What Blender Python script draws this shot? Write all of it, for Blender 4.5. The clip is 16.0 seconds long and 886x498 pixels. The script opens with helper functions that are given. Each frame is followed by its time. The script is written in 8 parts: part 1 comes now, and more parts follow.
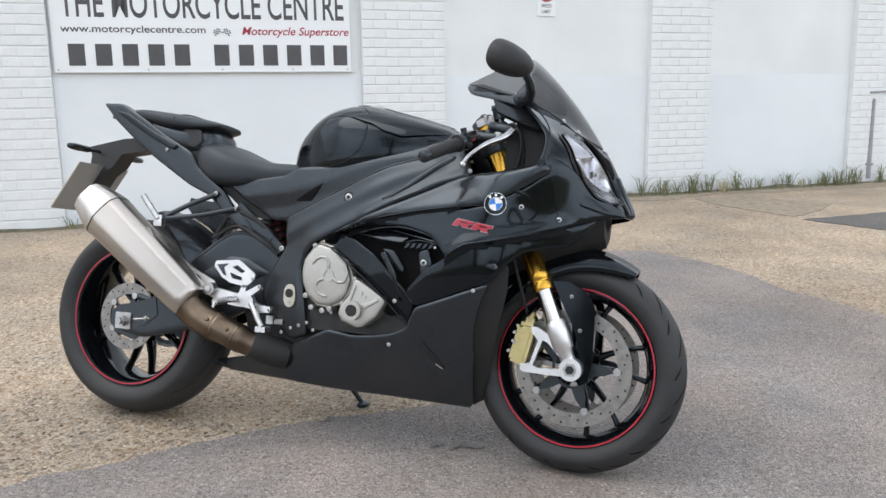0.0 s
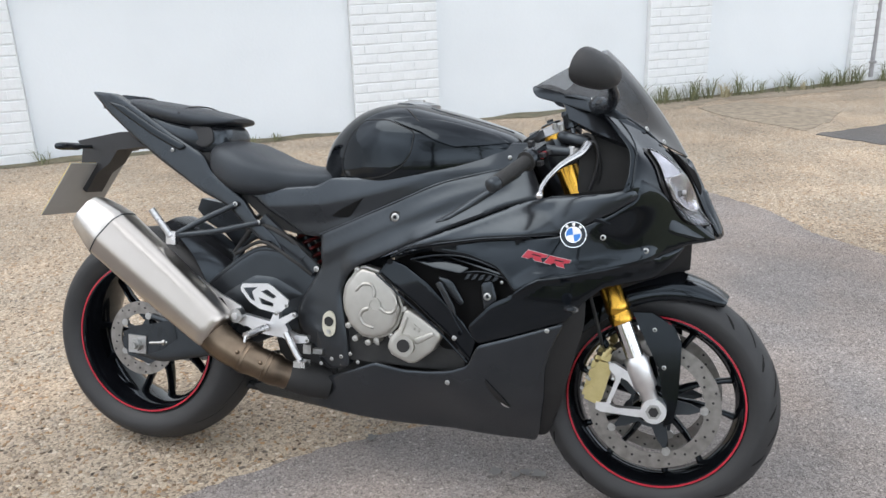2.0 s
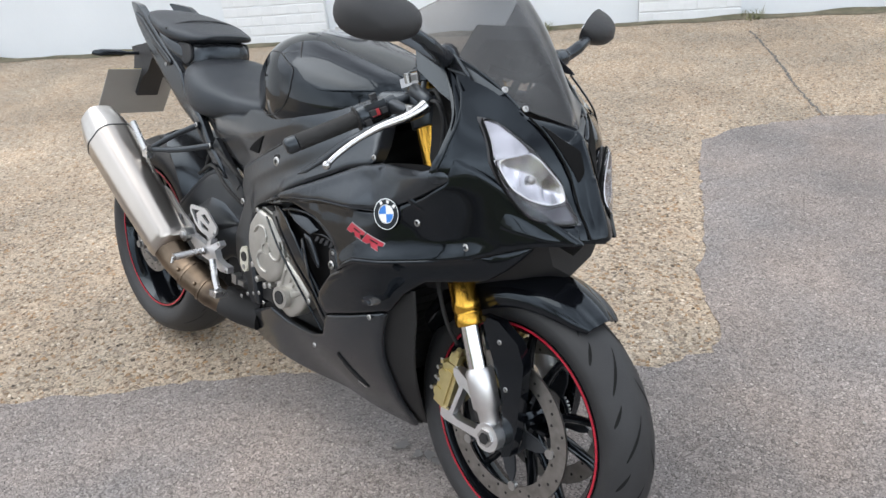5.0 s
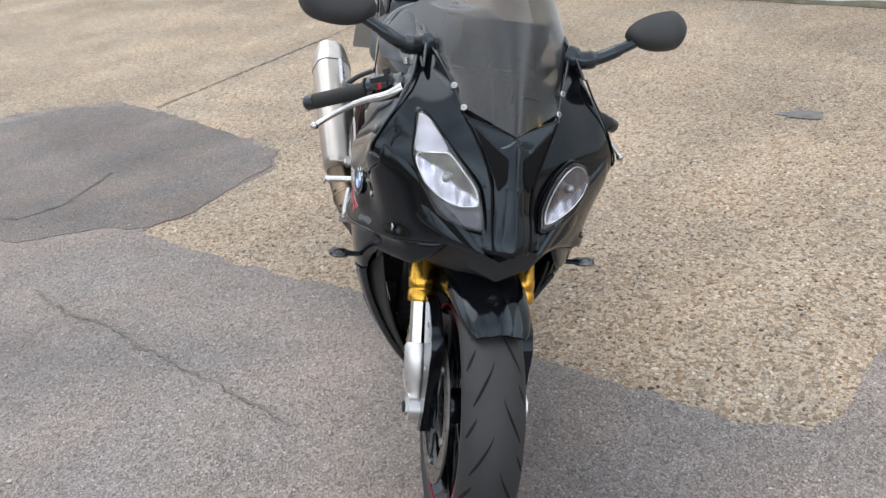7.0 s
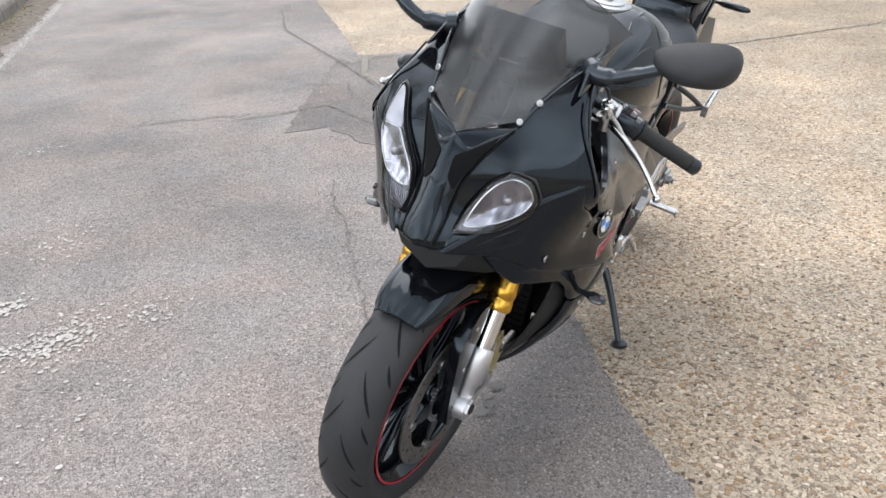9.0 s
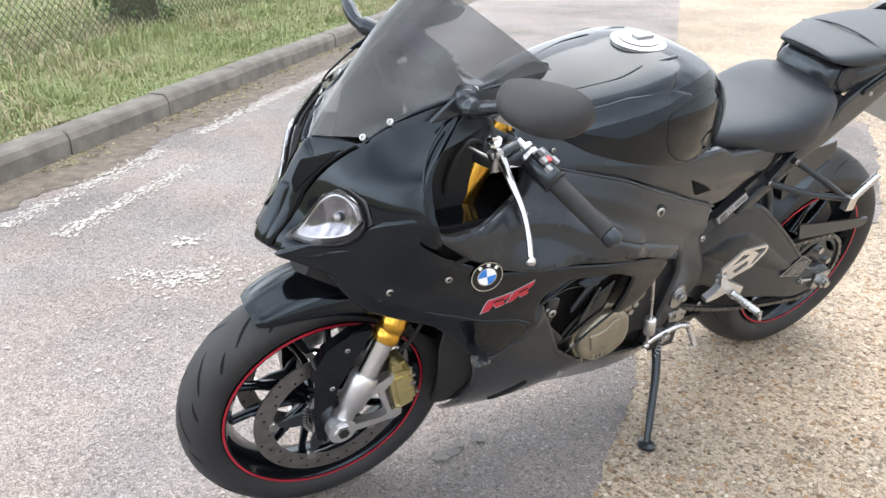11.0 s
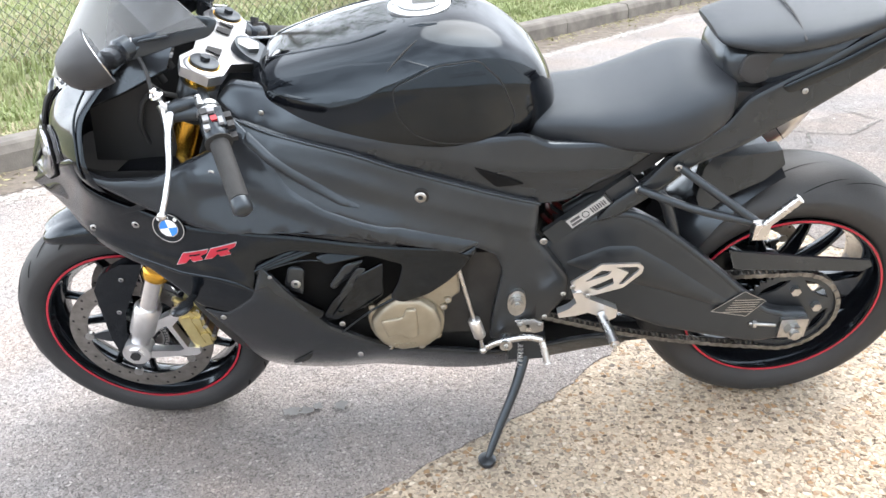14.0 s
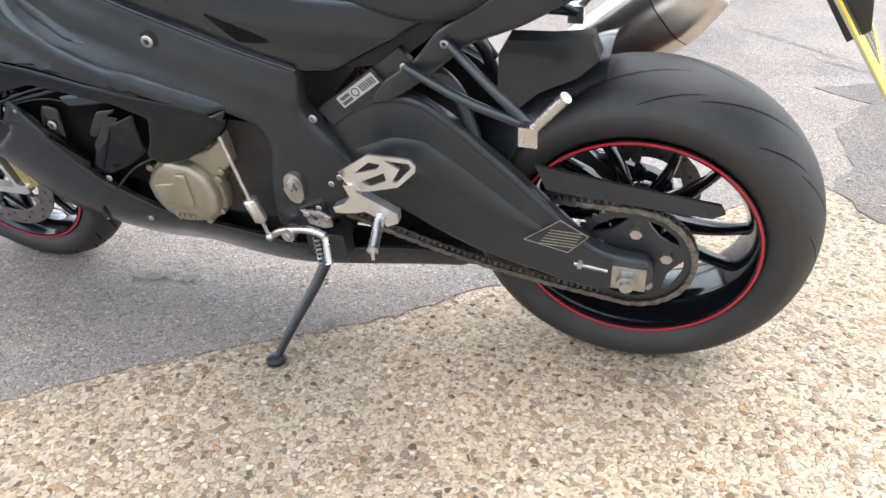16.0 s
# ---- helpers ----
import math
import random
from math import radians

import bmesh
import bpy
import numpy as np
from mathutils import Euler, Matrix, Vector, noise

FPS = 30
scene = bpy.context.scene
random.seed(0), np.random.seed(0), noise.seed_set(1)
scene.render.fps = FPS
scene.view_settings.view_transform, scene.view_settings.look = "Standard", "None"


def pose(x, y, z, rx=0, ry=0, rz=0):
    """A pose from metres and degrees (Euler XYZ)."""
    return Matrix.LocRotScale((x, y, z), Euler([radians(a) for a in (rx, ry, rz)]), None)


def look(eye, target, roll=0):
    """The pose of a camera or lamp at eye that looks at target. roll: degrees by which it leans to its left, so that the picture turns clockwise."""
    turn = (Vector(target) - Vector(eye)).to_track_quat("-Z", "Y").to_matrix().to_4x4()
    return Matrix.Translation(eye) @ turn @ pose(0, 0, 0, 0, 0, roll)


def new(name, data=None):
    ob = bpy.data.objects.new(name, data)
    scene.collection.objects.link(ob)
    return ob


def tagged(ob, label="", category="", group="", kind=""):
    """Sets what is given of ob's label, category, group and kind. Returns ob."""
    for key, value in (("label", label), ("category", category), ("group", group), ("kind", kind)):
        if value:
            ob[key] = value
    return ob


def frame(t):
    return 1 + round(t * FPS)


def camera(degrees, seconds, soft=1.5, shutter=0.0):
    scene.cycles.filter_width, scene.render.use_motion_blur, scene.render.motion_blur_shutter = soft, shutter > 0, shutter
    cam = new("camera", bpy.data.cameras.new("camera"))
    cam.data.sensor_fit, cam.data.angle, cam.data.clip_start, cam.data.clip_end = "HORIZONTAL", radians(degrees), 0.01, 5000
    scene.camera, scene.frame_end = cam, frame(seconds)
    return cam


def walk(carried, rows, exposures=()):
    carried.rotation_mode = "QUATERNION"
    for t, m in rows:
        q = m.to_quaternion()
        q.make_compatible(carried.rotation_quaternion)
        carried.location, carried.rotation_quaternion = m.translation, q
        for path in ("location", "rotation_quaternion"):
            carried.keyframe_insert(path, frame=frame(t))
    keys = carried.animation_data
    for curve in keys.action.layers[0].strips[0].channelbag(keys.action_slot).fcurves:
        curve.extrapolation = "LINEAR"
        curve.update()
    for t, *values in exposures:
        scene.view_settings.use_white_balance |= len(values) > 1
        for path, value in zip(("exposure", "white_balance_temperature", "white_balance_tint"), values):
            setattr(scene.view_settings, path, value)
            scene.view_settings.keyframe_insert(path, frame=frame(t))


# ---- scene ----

# ---- camera and walk ----
LENS = 57.36
PATH = [
    (0, (1.086, -2.101, 1.035), (0.596, -0.710, 0.758), -0.79),
    (0.5, (0.971, -2.015, 1.072), (0.505, -0.625, 0.753), -1.08),
    (1, (0.883, -1.936, 1.167), (0.442, -0.552, 0.794), -1.49),
    (1.5, (0.795, -1.862, 1.263), (0.372, -0.490, 0.828), -1.83),
    (2, (0.762, -1.825, 1.337), (0.335, -0.473, 0.846), -1.92),
    (2.5, (0.803, -1.755, 1.358), (0.350, -0.429, 0.821), -1.91),
    (3, (0.949, -1.600, 1.363), (0.421, -0.320, 0.787), -2.26),
    (3.5, (1.066, -1.472, 1.360), (0.447, -0.248, 0.754), -2.65),
    (4, (1.204, -1.295, 1.365), (0.459, -0.156, 0.735), -3.42),
    (4.5, (1.411, -1.128, 1.357), (0.538, -0.095, 0.708), -4.38),
    (4.7, (1.500, -1.058, 1.356), (0.576, -0.073, 0.704), -4.84),
    (6.8, (2.081, -0.197, 1.385), (0.767, 0.050, 0.705), -6.60),
    (7, (2.089, -0.115, 1.372), (0.761, 0.049, 0.692), -6.25),
    (7.5, (2.070, 0.117, 1.369), (0.733, 0.063, 0.691), -5.14),
    (8, (2.057, 0.358, 1.347), (0.748, 0.078, 0.671), -4.11),
    (8.2, (2.046, 0.463, 1.337), (0.758, 0.096, 0.662), -3.77),
    (10.3, (1.519, 1.331, 1.254), (0.651, 0.267, 0.649), 0.37),
    (10.5, (1.425, 1.373, 1.241), (0.607, 0.268, 0.641), 0.57),
    (11, (1.223, 1.469, 1.244), (0.535, 0.273, 0.656), 0.44),
    (11.5, (1.020, 1.600, 1.230), (0.462, 0.335, 0.649), -0.22),
    (12, (0.842, 1.670, 1.230), (0.414, 0.354, 0.650), -1.02),
    (12.5, (0.634, 1.662, 1.223), (0.328, 0.314, 0.642), -1.72),
    (13, (0.448, 1.687, 1.224), (0.250, 0.321, 0.637), -1.91),
    (13.5, (0.223, 1.753, 1.213), (0.122, 0.382, 0.611), -2.07),
    (14, (0.041, 1.735, 1.200), (0.034, 0.371, 0.575), -1.86),
    (14.5, (-0.150, 1.665, 1.204), (-0.060, 0.317, 0.554), -1.50),
    (15, (-0.363, 1.645, 1.164), (-0.170, 0.318, 0.494), -0.97),
    (15.5, (-0.590, 1.600, 1.102), (-0.297, 0.306, 0.403), -0.43),
    (16, (-0.776, 1.466, 1.016), (-0.389, 0.214, 0.288), -0.01),
]
cam = camera(LENS, 16.0)
walk(cam, [(t, look(e, a, r)) for t, e, a, r in PATH], exposures=[(0.0, 0.12), (1.5, 0.2), (3.5, 0.36), (5.0, 0.28), (7.0, 0.2), (8.5, 0.4), (10.3, 0.80), (12.0, 1.24), (13.0, 1.44), (14.5, 1.5), (16.0, 1.2)])

# ---- world and sun (bright overcast) ----
SUN_EL, SUN_AZ = 62.0, 215.0
world = bpy.data.worlds.new("sky")
scene.world = world
world.use_nodes = True
wn = world.node_tree
sky = wn.nodes.new("ShaderNodeTexSky")
sky.sky_type = "NISHITA"
sky.sun_disc = False
sky.sun_elevation = radians(SUN_EL)
sky.sun_rotation = radians(90 - SUN_AZ)
sky.dust_density = 4.0
sky.air_density = 1.0
cloud = wn.nodes.new("ShaderNodeTexNoise")
cloud.inputs["Scale"].default_value = 1.6
cloud.inputs["Detail"].default_value = 5.0
cmap = wn.nodes.new("ShaderNodeMapRange")
cmap.inputs["From Min"].default_value = 0.3
cmap.inputs["From Max"].default_value = 0.7
cmap.inputs["To Min"].default_value = 3.5
cmap.inputs["To Max"].default_value = 17.0
wn.links.new(cloud.outputs["Fac"], cmap.inputs["Value"])
grey = wn.nodes.new("ShaderNodeCombineColor")
for ch, gain in (("Red", 0.95), ("Green", 1.0), ("Blue", 1.07)):
    tone = wn.nodes.new("ShaderNodeMath")
    tone.operation = "MULTIPLY"
    tone.inputs[1].default_value = gain
    wn.links.new(cmap.outputs["Result"], tone.inputs[0])
    wn.links.new(tone.outputs["Value"], grey.inputs[ch])
veil = wn.nodes.new("ShaderNodeMix")
veil.data_type = "RGBA"
veil.inputs["Factor"].default_value = 0.8
wn.links.new(sky.outputs["Color"], veil.inputs["A"])
wn.links.new(grey.outputs["Color"], veil.inputs["B"])
wn.nodes["Background"].inputs["Strength"].default_value = 0.165
wn.links.new(veil.outputs["Result"], wn.nodes["Background"].inputs["Color"])
sun = new("sun", bpy.data.lights.new("sun", "SUN"))
sun.data.energy = 1.0
sun.data.angle = radians(50)
sun.data.color = (1.0, 0.97, 0.93)
_az, _el = radians(SUN_AZ), radians(SUN_EL)
sun.matrix_world = look((math.cos(_az) * math.cos(_el) * 30, math.sin(_az) * math.cos(_el) * 30, math.sin(_el) * 30), (0, 0, 0))

# ---- materials ----
def pm(name, c1, c2=None, scale=30.0, rough=0.5, metal=0.0, bump=0.0, bscale=200.0, coat=0.0, rvar=0.0, stretch=None, detail=4.0, spec=0.5, tint=(1, 1, 1)):
    """Principled material with colour variation, roughness variation and fine relief in object space."""
    m = bpy.data.materials.new(name)
    m.use_nodes = True
    n, l = m.node_tree.nodes, m.node_tree.links
    b = n["Principled BSDF"]
    b.inputs["Roughness"].default_value = rough
    b.inputs["Metallic"].default_value = metal
    b.inputs["Coat Weight"].default_value = coat
    b.inputs["Coat Roughness"].default_value = 0.04
    b.inputs["Specular IOR Level"].default_value = spec
    b.inputs["Specular Tint"].default_value = (*tint, 1)
    tc = n.new("ShaderNodeTexCoord")
    mp = n.new("ShaderNodeMapping")
    mp.inputs["Scale"].default_value = stretch or (1, 1, 1)
    l.new(tc.outputs["Object"], mp.inputs["Vector"])
    t = n.new("ShaderNodeTexNoise")
    t.inputs["Scale"].default_value = scale
    t.inputs["Detail"].default_value = detail
    l.new(mp.outputs["Vector"], t.inputs["Vector"])
    r = n.new("ShaderNodeValToRGB")
    c2 = c2 or tuple(v * 0.8 for v in c1)
    r.color_ramp.elements[0].position, r.color_ramp.elements[1].position = 0.3, 0.7
    r.color_ramp.elements[0].color, r.color_ramp.elements[1].color = (*c1, 1), (*c2, 1)
    l.new(t.outputs["Fac"], r.inputs["Fac"])
    l.new(r.outputs["Color"], b.inputs["Base Color"])
    if rvar:
        mr = n.new("ShaderNodeMapRange")
        mr.inputs["To Min"].default_value = rough - rvar
        mr.inputs["To Max"].default_value = rough + rvar
        l.new(t.outputs["Fac"], mr.inputs["Value"])
        l.new(mr.outputs["Result"], b.inputs["Roughness"])
    if bump:
        t2 = n.new("ShaderNodeTexNoise")
        t2.inputs["Scale"].default_value = bscale
        t2.inputs["Detail"].default_value = 3.0
        l.new(mp.outputs["Vector"], t2.inputs["Vector"])
        bu = n.new("ShaderNodeBump")
        bu.inputs["Strength"].default_value = bump
        bu.inputs["Distance"].default_value = 0.002
        l.new(t2.outputs["Fac"], bu.inputs["Height"])
        l.new(bu.outputs["Normal"], b.inputs["Normal"])
    return m


COOL = (0.76, 0.89, 1.0)
GLOSS = pm("gloss_black_paint", (0.003, 0.0034, 0.0046), (0.0042, 0.0046, 0.006), 12, 0.08, rvar=0.03, spec=0.44, tint=COOL)
SATIN = pm("satin_black_plastic", (0.014, 0.0149, 0.0172), (0.0185, 0.0195, 0.022), 15, 0.20, bump=0.02, bscale=700, rvar=0.04, spec=0.6, tint=COOL)
MATTE = pm("textured_black_plastic", (0.019, 0.0196, 0.0215), (0.025, 0.0256, 0.028), 20, 0.6, bump=0.25, bscale=900)
FRAMEM = pm("black_frame_paint", (0.0165, 0.0174, 0.0196), (0.0215, 0.0225, 0.025), 18, 0.31, bump=0.03, bscale=500, rvar=0.05, spec=0.6, tint=COOL)
VINYL = pm("black_seat_vinyl", (0.0185, 0.0193, 0.022), (0.0245, 0.0253, 0.0285), 9, 0.45, bump=0.3, bscale=900, tint=COOL)
RUBBER = pm("tyre_rubber", (0.0145, 0.0152, 0.0168), (0.0235, 0.024, 0.0255), 14, 0.58, bump=0.2, bscale=300, rvar=0.08)
GRIPM = pm("grip_rubber", (0.015, 0.015, 0.015), (0.022, 0.022, 0.022), 60, 0.75, bump=0.4, bscale=500)
TITAN = pm("brushed_titanium", (0.56, 0.52, 0.48), (0.51, 0.475, 0.44), 5, 0.29, 1.0, rvar=0.04)
TITANCAP = pm("brushed_end_cap", (0.62, 0.6, 0.57), (0.54, 0.51, 0.48), 40, 0.33, 1.0, bump=0.03, bscale=200, rvar=0.05)
HEATPIPE = pm("heat_stained_steel", (0.235, 0.18, 0.13), (0.075, 0.058, 0.045), 11, 0.38, 1.0, rvar=0.1)
ALU = pm("cast_aluminium", (0.78, 0.78, 0.79), (0.68, 0.68, 0.69), 30, 0.4, 1.0, bump=0.12, bscale=400, rvar=0.06)
ALUBR = pm("machined_aluminium", (0.64, 0.64, 0.645), (0.52, 0.52, 0.525), 40, 0.28, 1.0, rvar=0.06)
COVERM = pm("titanium_coloured_engine_cover", (0.47, 0.46, 0.43), (0.40, 0.39, 0.365), 24, 0.42, 0.8, bump=0.12, bscale=500, rvar=0.06)
GOLDCOVER = pm("bronze_engine_cover", (0.39, 0.355, 0.285), (0.32, 0.29, 0.23), 24, 0.44, 0.8, bump=0.12, bscale=500, rvar=0.06)
GOLD = pm("gold_anodised", (0.72, 0.42, 0.07), (0.6, 0.33, 0.05), 25, 0.25, 1.0, rvar=0.05)
CALGOLD = pm("champagne_caliper", (0.62, 0.53, 0.27), (0.5, 0.42, 0.2), 30, 0.36, 0.8, bump=0.05, rvar=0.05)
CHROME = pm("chrome", (0.8, 0.8, 0.8), (0.7, 0.7, 0.7), 30, 0.12, 1.0)
STEEL = pm("steel", (0.5, 0.5, 0.5), (0.38, 0.38, 0.37), 60, 0.35, 1.0, rvar=0.08)
DISCM = pm("brake_disc_steel", (0.33, 0.315, 0.3), (0.22, 0.21, 0.2), 45, 0.42, 1.0, rvar=0.08)
RED = pm("red_pinstripe", (0.42, 0.015, 0.035), (0.34, 0.012, 0.028), 20, 0.35)
REDBADGE = pm("red_badge", (0.40, 0.015, 0.035), (0.34, 0.012, 0.03), 20, 0.35)
WHITEM = pm("white_enamel", (0.8, 0.8, 0.8), (0.75, 0.75, 0.75), 20, 0.3)
BLUEM = pm("blue_enamel", (0.03, 0.2, 0.6), (0.025, 0.17, 0.55), 20, 0.3)
ENGINE = pm("engine_dark_metal", (0.024, 0.024, 0.025), (0.038, 0.038, 0.038), 25, 0.5, 0.5, bump=0.15, bscale=300)
PLATEM = pm("grey_number_plate_back", (0.36, 0.35, 0.33), (0.3, 0.29, 0.27), 6, 0.45)
YELLOWM = pm("yellow_plate", (0.7, 0.5, 0.05), (0.62, 0.44, 0.04), 10, 0.4)
CHAINM = pm("oiled_chain", (0.27, 0.27, 0.265), (0.13, 0.13, 0.128), 80, 0.4, 1.0)
DARKBOWL = pm("dark_lamp_bowl", (0.03, 0.03, 0.033), (0.04, 0.04, 0.042), 25, 0.3)
# near-black that puts the openings' shade into colour; seams use it too
SHADESEAM = pm("painted_shade_and_seam_black", (0.0028, 0.0028, 0.003), (0.004, 0.004, 0.0044), 25, 0.9, spec=0.2)
# black for inner plastic, also the painted-in shade of holes and recesses
BLACKHOLE = pm("black_plastic_and_hole_shade", (0.0085, 0.0085, 0.009), (0.0125, 0.0125, 0.013), 25, 0.7)
MIRRORM = pm("mirror_glass", (0.75, 0.76, 0.78), (0.74, 0.75, 0.77), 5, 0.02, 1.0)
SWITCHGREY = pm("grey_switch_plastic", (0.30, 0.30, 0.31), (0.22, 0.22, 0.23), 20, 0.45)
SWITCHRED = pm("red_switch", (0.5, 0.03, 0.04), (0.45, 0.025, 0.035), 20, 0.4)
SPRING = pm("red_spring", (0.13, 0.012, 0.012), (0.09, 0.008, 0.008), 20, 0.4)
PAINTWHITE = pm("white_wall_paint", (0.72, 0.74, 0.75), (0.64, 0.66, 0.67), 1.3, 0.7, bump=0.5, bscale=60)
BRICKWHITE = pm("white_painted_brick", (0.74, 0.76, 0.77), (0.64, 0.66, 0.67), 6, 0.7, bump=0.9, bscale=45)
SIGNWHITE = pm("white_sign_board", (0.76, 0.78, 0.8), (0.72, 0.74, 0.76), 1.5, 0.4)
SIGNGREY = pm("dark_grey_lettering", (0.055, 0.055, 0.06), (0.07, 0.07, 0.075), 8, 0.5)
SIGNRED = pm("red_lettering", (0.35, 0.02, 0.04), (0.3, 0.02, 0.035), 8, 0.5)
KERBM = pm("weathered_kerb_concrete", (0.185, 0.168, 0.148), (0.105, 0.094, 0.083), 9, 0.9, bump=0.8, bscale=120)
POSTM = pm("weathered_concrete_post", (0.28, 0.27, 0.25), (0.16, 0.155, 0.14), 12, 0.9, bump=0.9, bscale=80)
WIREM = pm("green_coated_wire", (0.05, 0.065, 0.04), (0.035, 0.045, 0.028), 10, 0.5)
GRASSM = pm("grass_blades", (0.2, 0.25, 0.095), (0.285, 0.31, 0.145), 3.0, 0.6)
STRAWM = pm("dry_grass", (0.4, 0.35, 0.22), (0.3, 0.265, 0.155), 4.0, 0.7)
TURF = pm("turf", (0.14, 0.16, 0.07), (0.25, 0.23, 0.125), 2.3, 0.9, bump=1.0, bscale=60, detail=8)
WEEDM = pm("weed_leaves", (0.10, 0.125, 0.05), (0.21, 0.20, 0.115), 12, 0.6)
PIPEM = pm("grey_pipe", (0.3, 0.3, 0.31), (0.24, 0.24, 0.25), 8, 0.5)


def glass(name, colour, rough=0.02, ior=1.45, alpha=None):
    m = bpy.data.materials.new(name)
    m.use_nodes = True
    n, l = m.node_tree.nodes, m.node_tree.links
    n.remove(n["Principled BSDF"])
    tr = n.new("ShaderNodeBsdfTransparent")
    tr.inputs["Color"].default_value = (*colour, 1)
    gl = n.new("ShaderNodeBsdfGlossy")
    gl.inputs["Roughness"].default_value = rough
    lw = n.new("ShaderNodeLayerWeight")
    pw = n.new("ShaderNodeMath")
    pw.operation = 'POWER'
    pw.inputs[1].default_value = 5.0
    l.new(lw.outputs["Facing"], pw.inputs[0])
    fr = n.new("ShaderNodeMath")
    fr.operation = 'MULTIPLY_ADD'
    r0 = ((ior - 1) / (ior + 1)) ** 2
    fr.inputs[1].default_value = 1 - r0
    fr.inputs[2].default_value = r0
    l.new(pw.outputs[0], fr.inputs[0])
    mx = n.new("ShaderNodeMixShader")
    l.new(fr.outputs[0], mx.inputs["Fac"])
    l.new(tr.outputs["BSDF"], mx.inputs[1])
    l.new(gl.outputs["BSDF"], mx.inputs[2])
    l.new(mx.outputs["Shader"], n["Material Output"].inputs["Surface"])
    return m


def tinted(name, colour):
    m = bpy.data.materials.new(name)
    m.use_nodes = True
    n, l = m.node_tree.nodes, m.node_tree.links
    n.remove(n["Principled BSDF"])
    tr = n.new("ShaderNodeBsdfTransparent")
    tr.inputs["Color"].default_value = (*colour, 1)
    l.new(tr.outputs["BSDF"], n["Material Output"].inputs["Surface"])
    return m


SMOKE = glass("smoked_screen", (0.25, 0.255, 0.265), 0.29, 1.85)
SMOKEIN = tinted("smoked_screen_inside", (0.92, 0.92, 0.92))
LENSM = glass("clear_lens", (0.9, 0.9, 0.92), 0.02, 1.45)


def ground_mat(name, stone_cols, gap, scale, big, rough, bump, cover=0.0, fine=0.0, warm=0.05):
    """Bound stones: cells of mixed colour with recessed matrix between them, stained at a larger scale."""
    m = bpy.data.materials.new(name)
    m.use_nodes = True
    n, l = m.node_tree.nodes, m.node_tree.links
    b = n["Principled BSDF"]
    b.inputs["Roughness"].default_value = rough
    tc = n.new("ShaderNodeTexCoord")
    wob = n.new("ShaderNodeTexNoise")
    wob.inputs["Scale"].default_value = scale * 0.6
    l.new(tc.outputs["Object"], wob.inputs["Vector"])
    va = n.new("ShaderNodeVectorMath")
    va.operation = "MULTIPLY_ADD"
    va.inputs[1].default_value = (0.9 / scale,) * 3
    l.new(wob.outputs["Color"], va.inputs[0])
    l.new(tc.outputs["Object"], va.inputs[2])
    v = n.new("ShaderNodeTexVoronoi")
    v.inputs["Scale"].default_value = scale
    v.inputs["Randomness"].default_value = 1.0
    l.new(va.outputs["Vector"], v.inputs["Vector"])
    e = n.new("ShaderNodeTexVoronoi")
    e.feature = "DISTANCE_TO_EDGE"
    e.inputs["Scale"].default_value = scale
    l.new(va.outputs["Vector"], e.inputs["Vector"])
    sp = n.new("ShaderNodeSeparateColor")
    l.new(v.outputs["Color"], sp.inputs["Color"])
    cr = n.new("ShaderNodeValToRGB")
    cr.color_ramp.interpolation = "LINEAR"
    els = cr.color_ramp.elements
    while len(els) < len(stone_cols):
        els.new(0.5)
    for i, c in enumerate(stone_cols):
        els[i].position = i / (len(stone_cols) - 1)
        els[i].color = (*c, 1)
    l.new(sp.outputs["Red"], cr.inputs["Fac"])
    ed = n.new("ShaderNodeMapRange")
    ed.inputs["From Min"].default_value = 0.02
    ed.inputs["From Max"].default_value = 0.16
    l.new(e.outputs["Distance"], ed.inputs["Value"])
    keep = n.new("ShaderNodeMapRange")
    keep.inputs["From Min"].default_value = cover - 0.02
    keep.inputs["From Max"].default_value = cover + 0.12
    l.new(sp.outputs["Green"], keep.inputs["Value"])
    mul = n.new("ShaderNodeMath")
    mul.operation = "MULTIPLY"
    l.new(ed.outputs["Result"], mul.inputs[0])
    l.new(keep.outputs["Result"], mul.inputs[1])
    mx = n.new("ShaderNodeMix")
    mx.data_type = "RGBA"
    l.new(mul.outputs["Value"], mx.inputs["Factor"])
    mx.inputs["A"].default_value = (*gap, 1)
    if fine:
        # smaller chips and sand fill the spaces between the large stones
        f = n.new("ShaderNodeTexVoronoi")
        f.inputs["Scale"].default_value = fine
        l.new(va.outputs["Vector"], f.inputs["Vector"])
        fs = n.new("ShaderNodeSeparateColor")
        l.new(f.outputs["Color"], fs.inputs["Color"])
        fr = n.new("ShaderNodeValToRGB")
        while len(fr.color_ramp.elements) < 5:
            fr.color_ramp.elements.new(0.5)
        for i, q in enumerate((0.38, 0.85, 1.0, 1.15, 1.4)):
            fr.color_ramp.elements[i].position = (0.0, 0.25, 0.5, 0.8, 1.0)[i]
            fr.color_ramp.elements[i].color = (*(min(1, c * q) for c in gap), 1)
        l.new(fs.outputs["Blue"], fr.inputs["Fac"])
        l.new(fr.outputs["Color"], mx.inputs["A"])
    l.new(cr.outputs["Color"], mx.inputs["B"])
    st = n.new("ShaderNodeTexNoise")
    st.inputs["Scale"].default_value = big
    st.inputs["Detail"].default_value = 6.0
    st.inputs["Roughness"].default_value = 0.6
    l.new(tc.outputs["Object"], st.inputs["Vector"])
    sr = n.new("ShaderNodeMapRange")
    sr.inputs["From Min"].default_value = 0.3
    sr.inputs["From Max"].default_value = 0.7
    sr.inputs["To Min"].default_value = 0.68
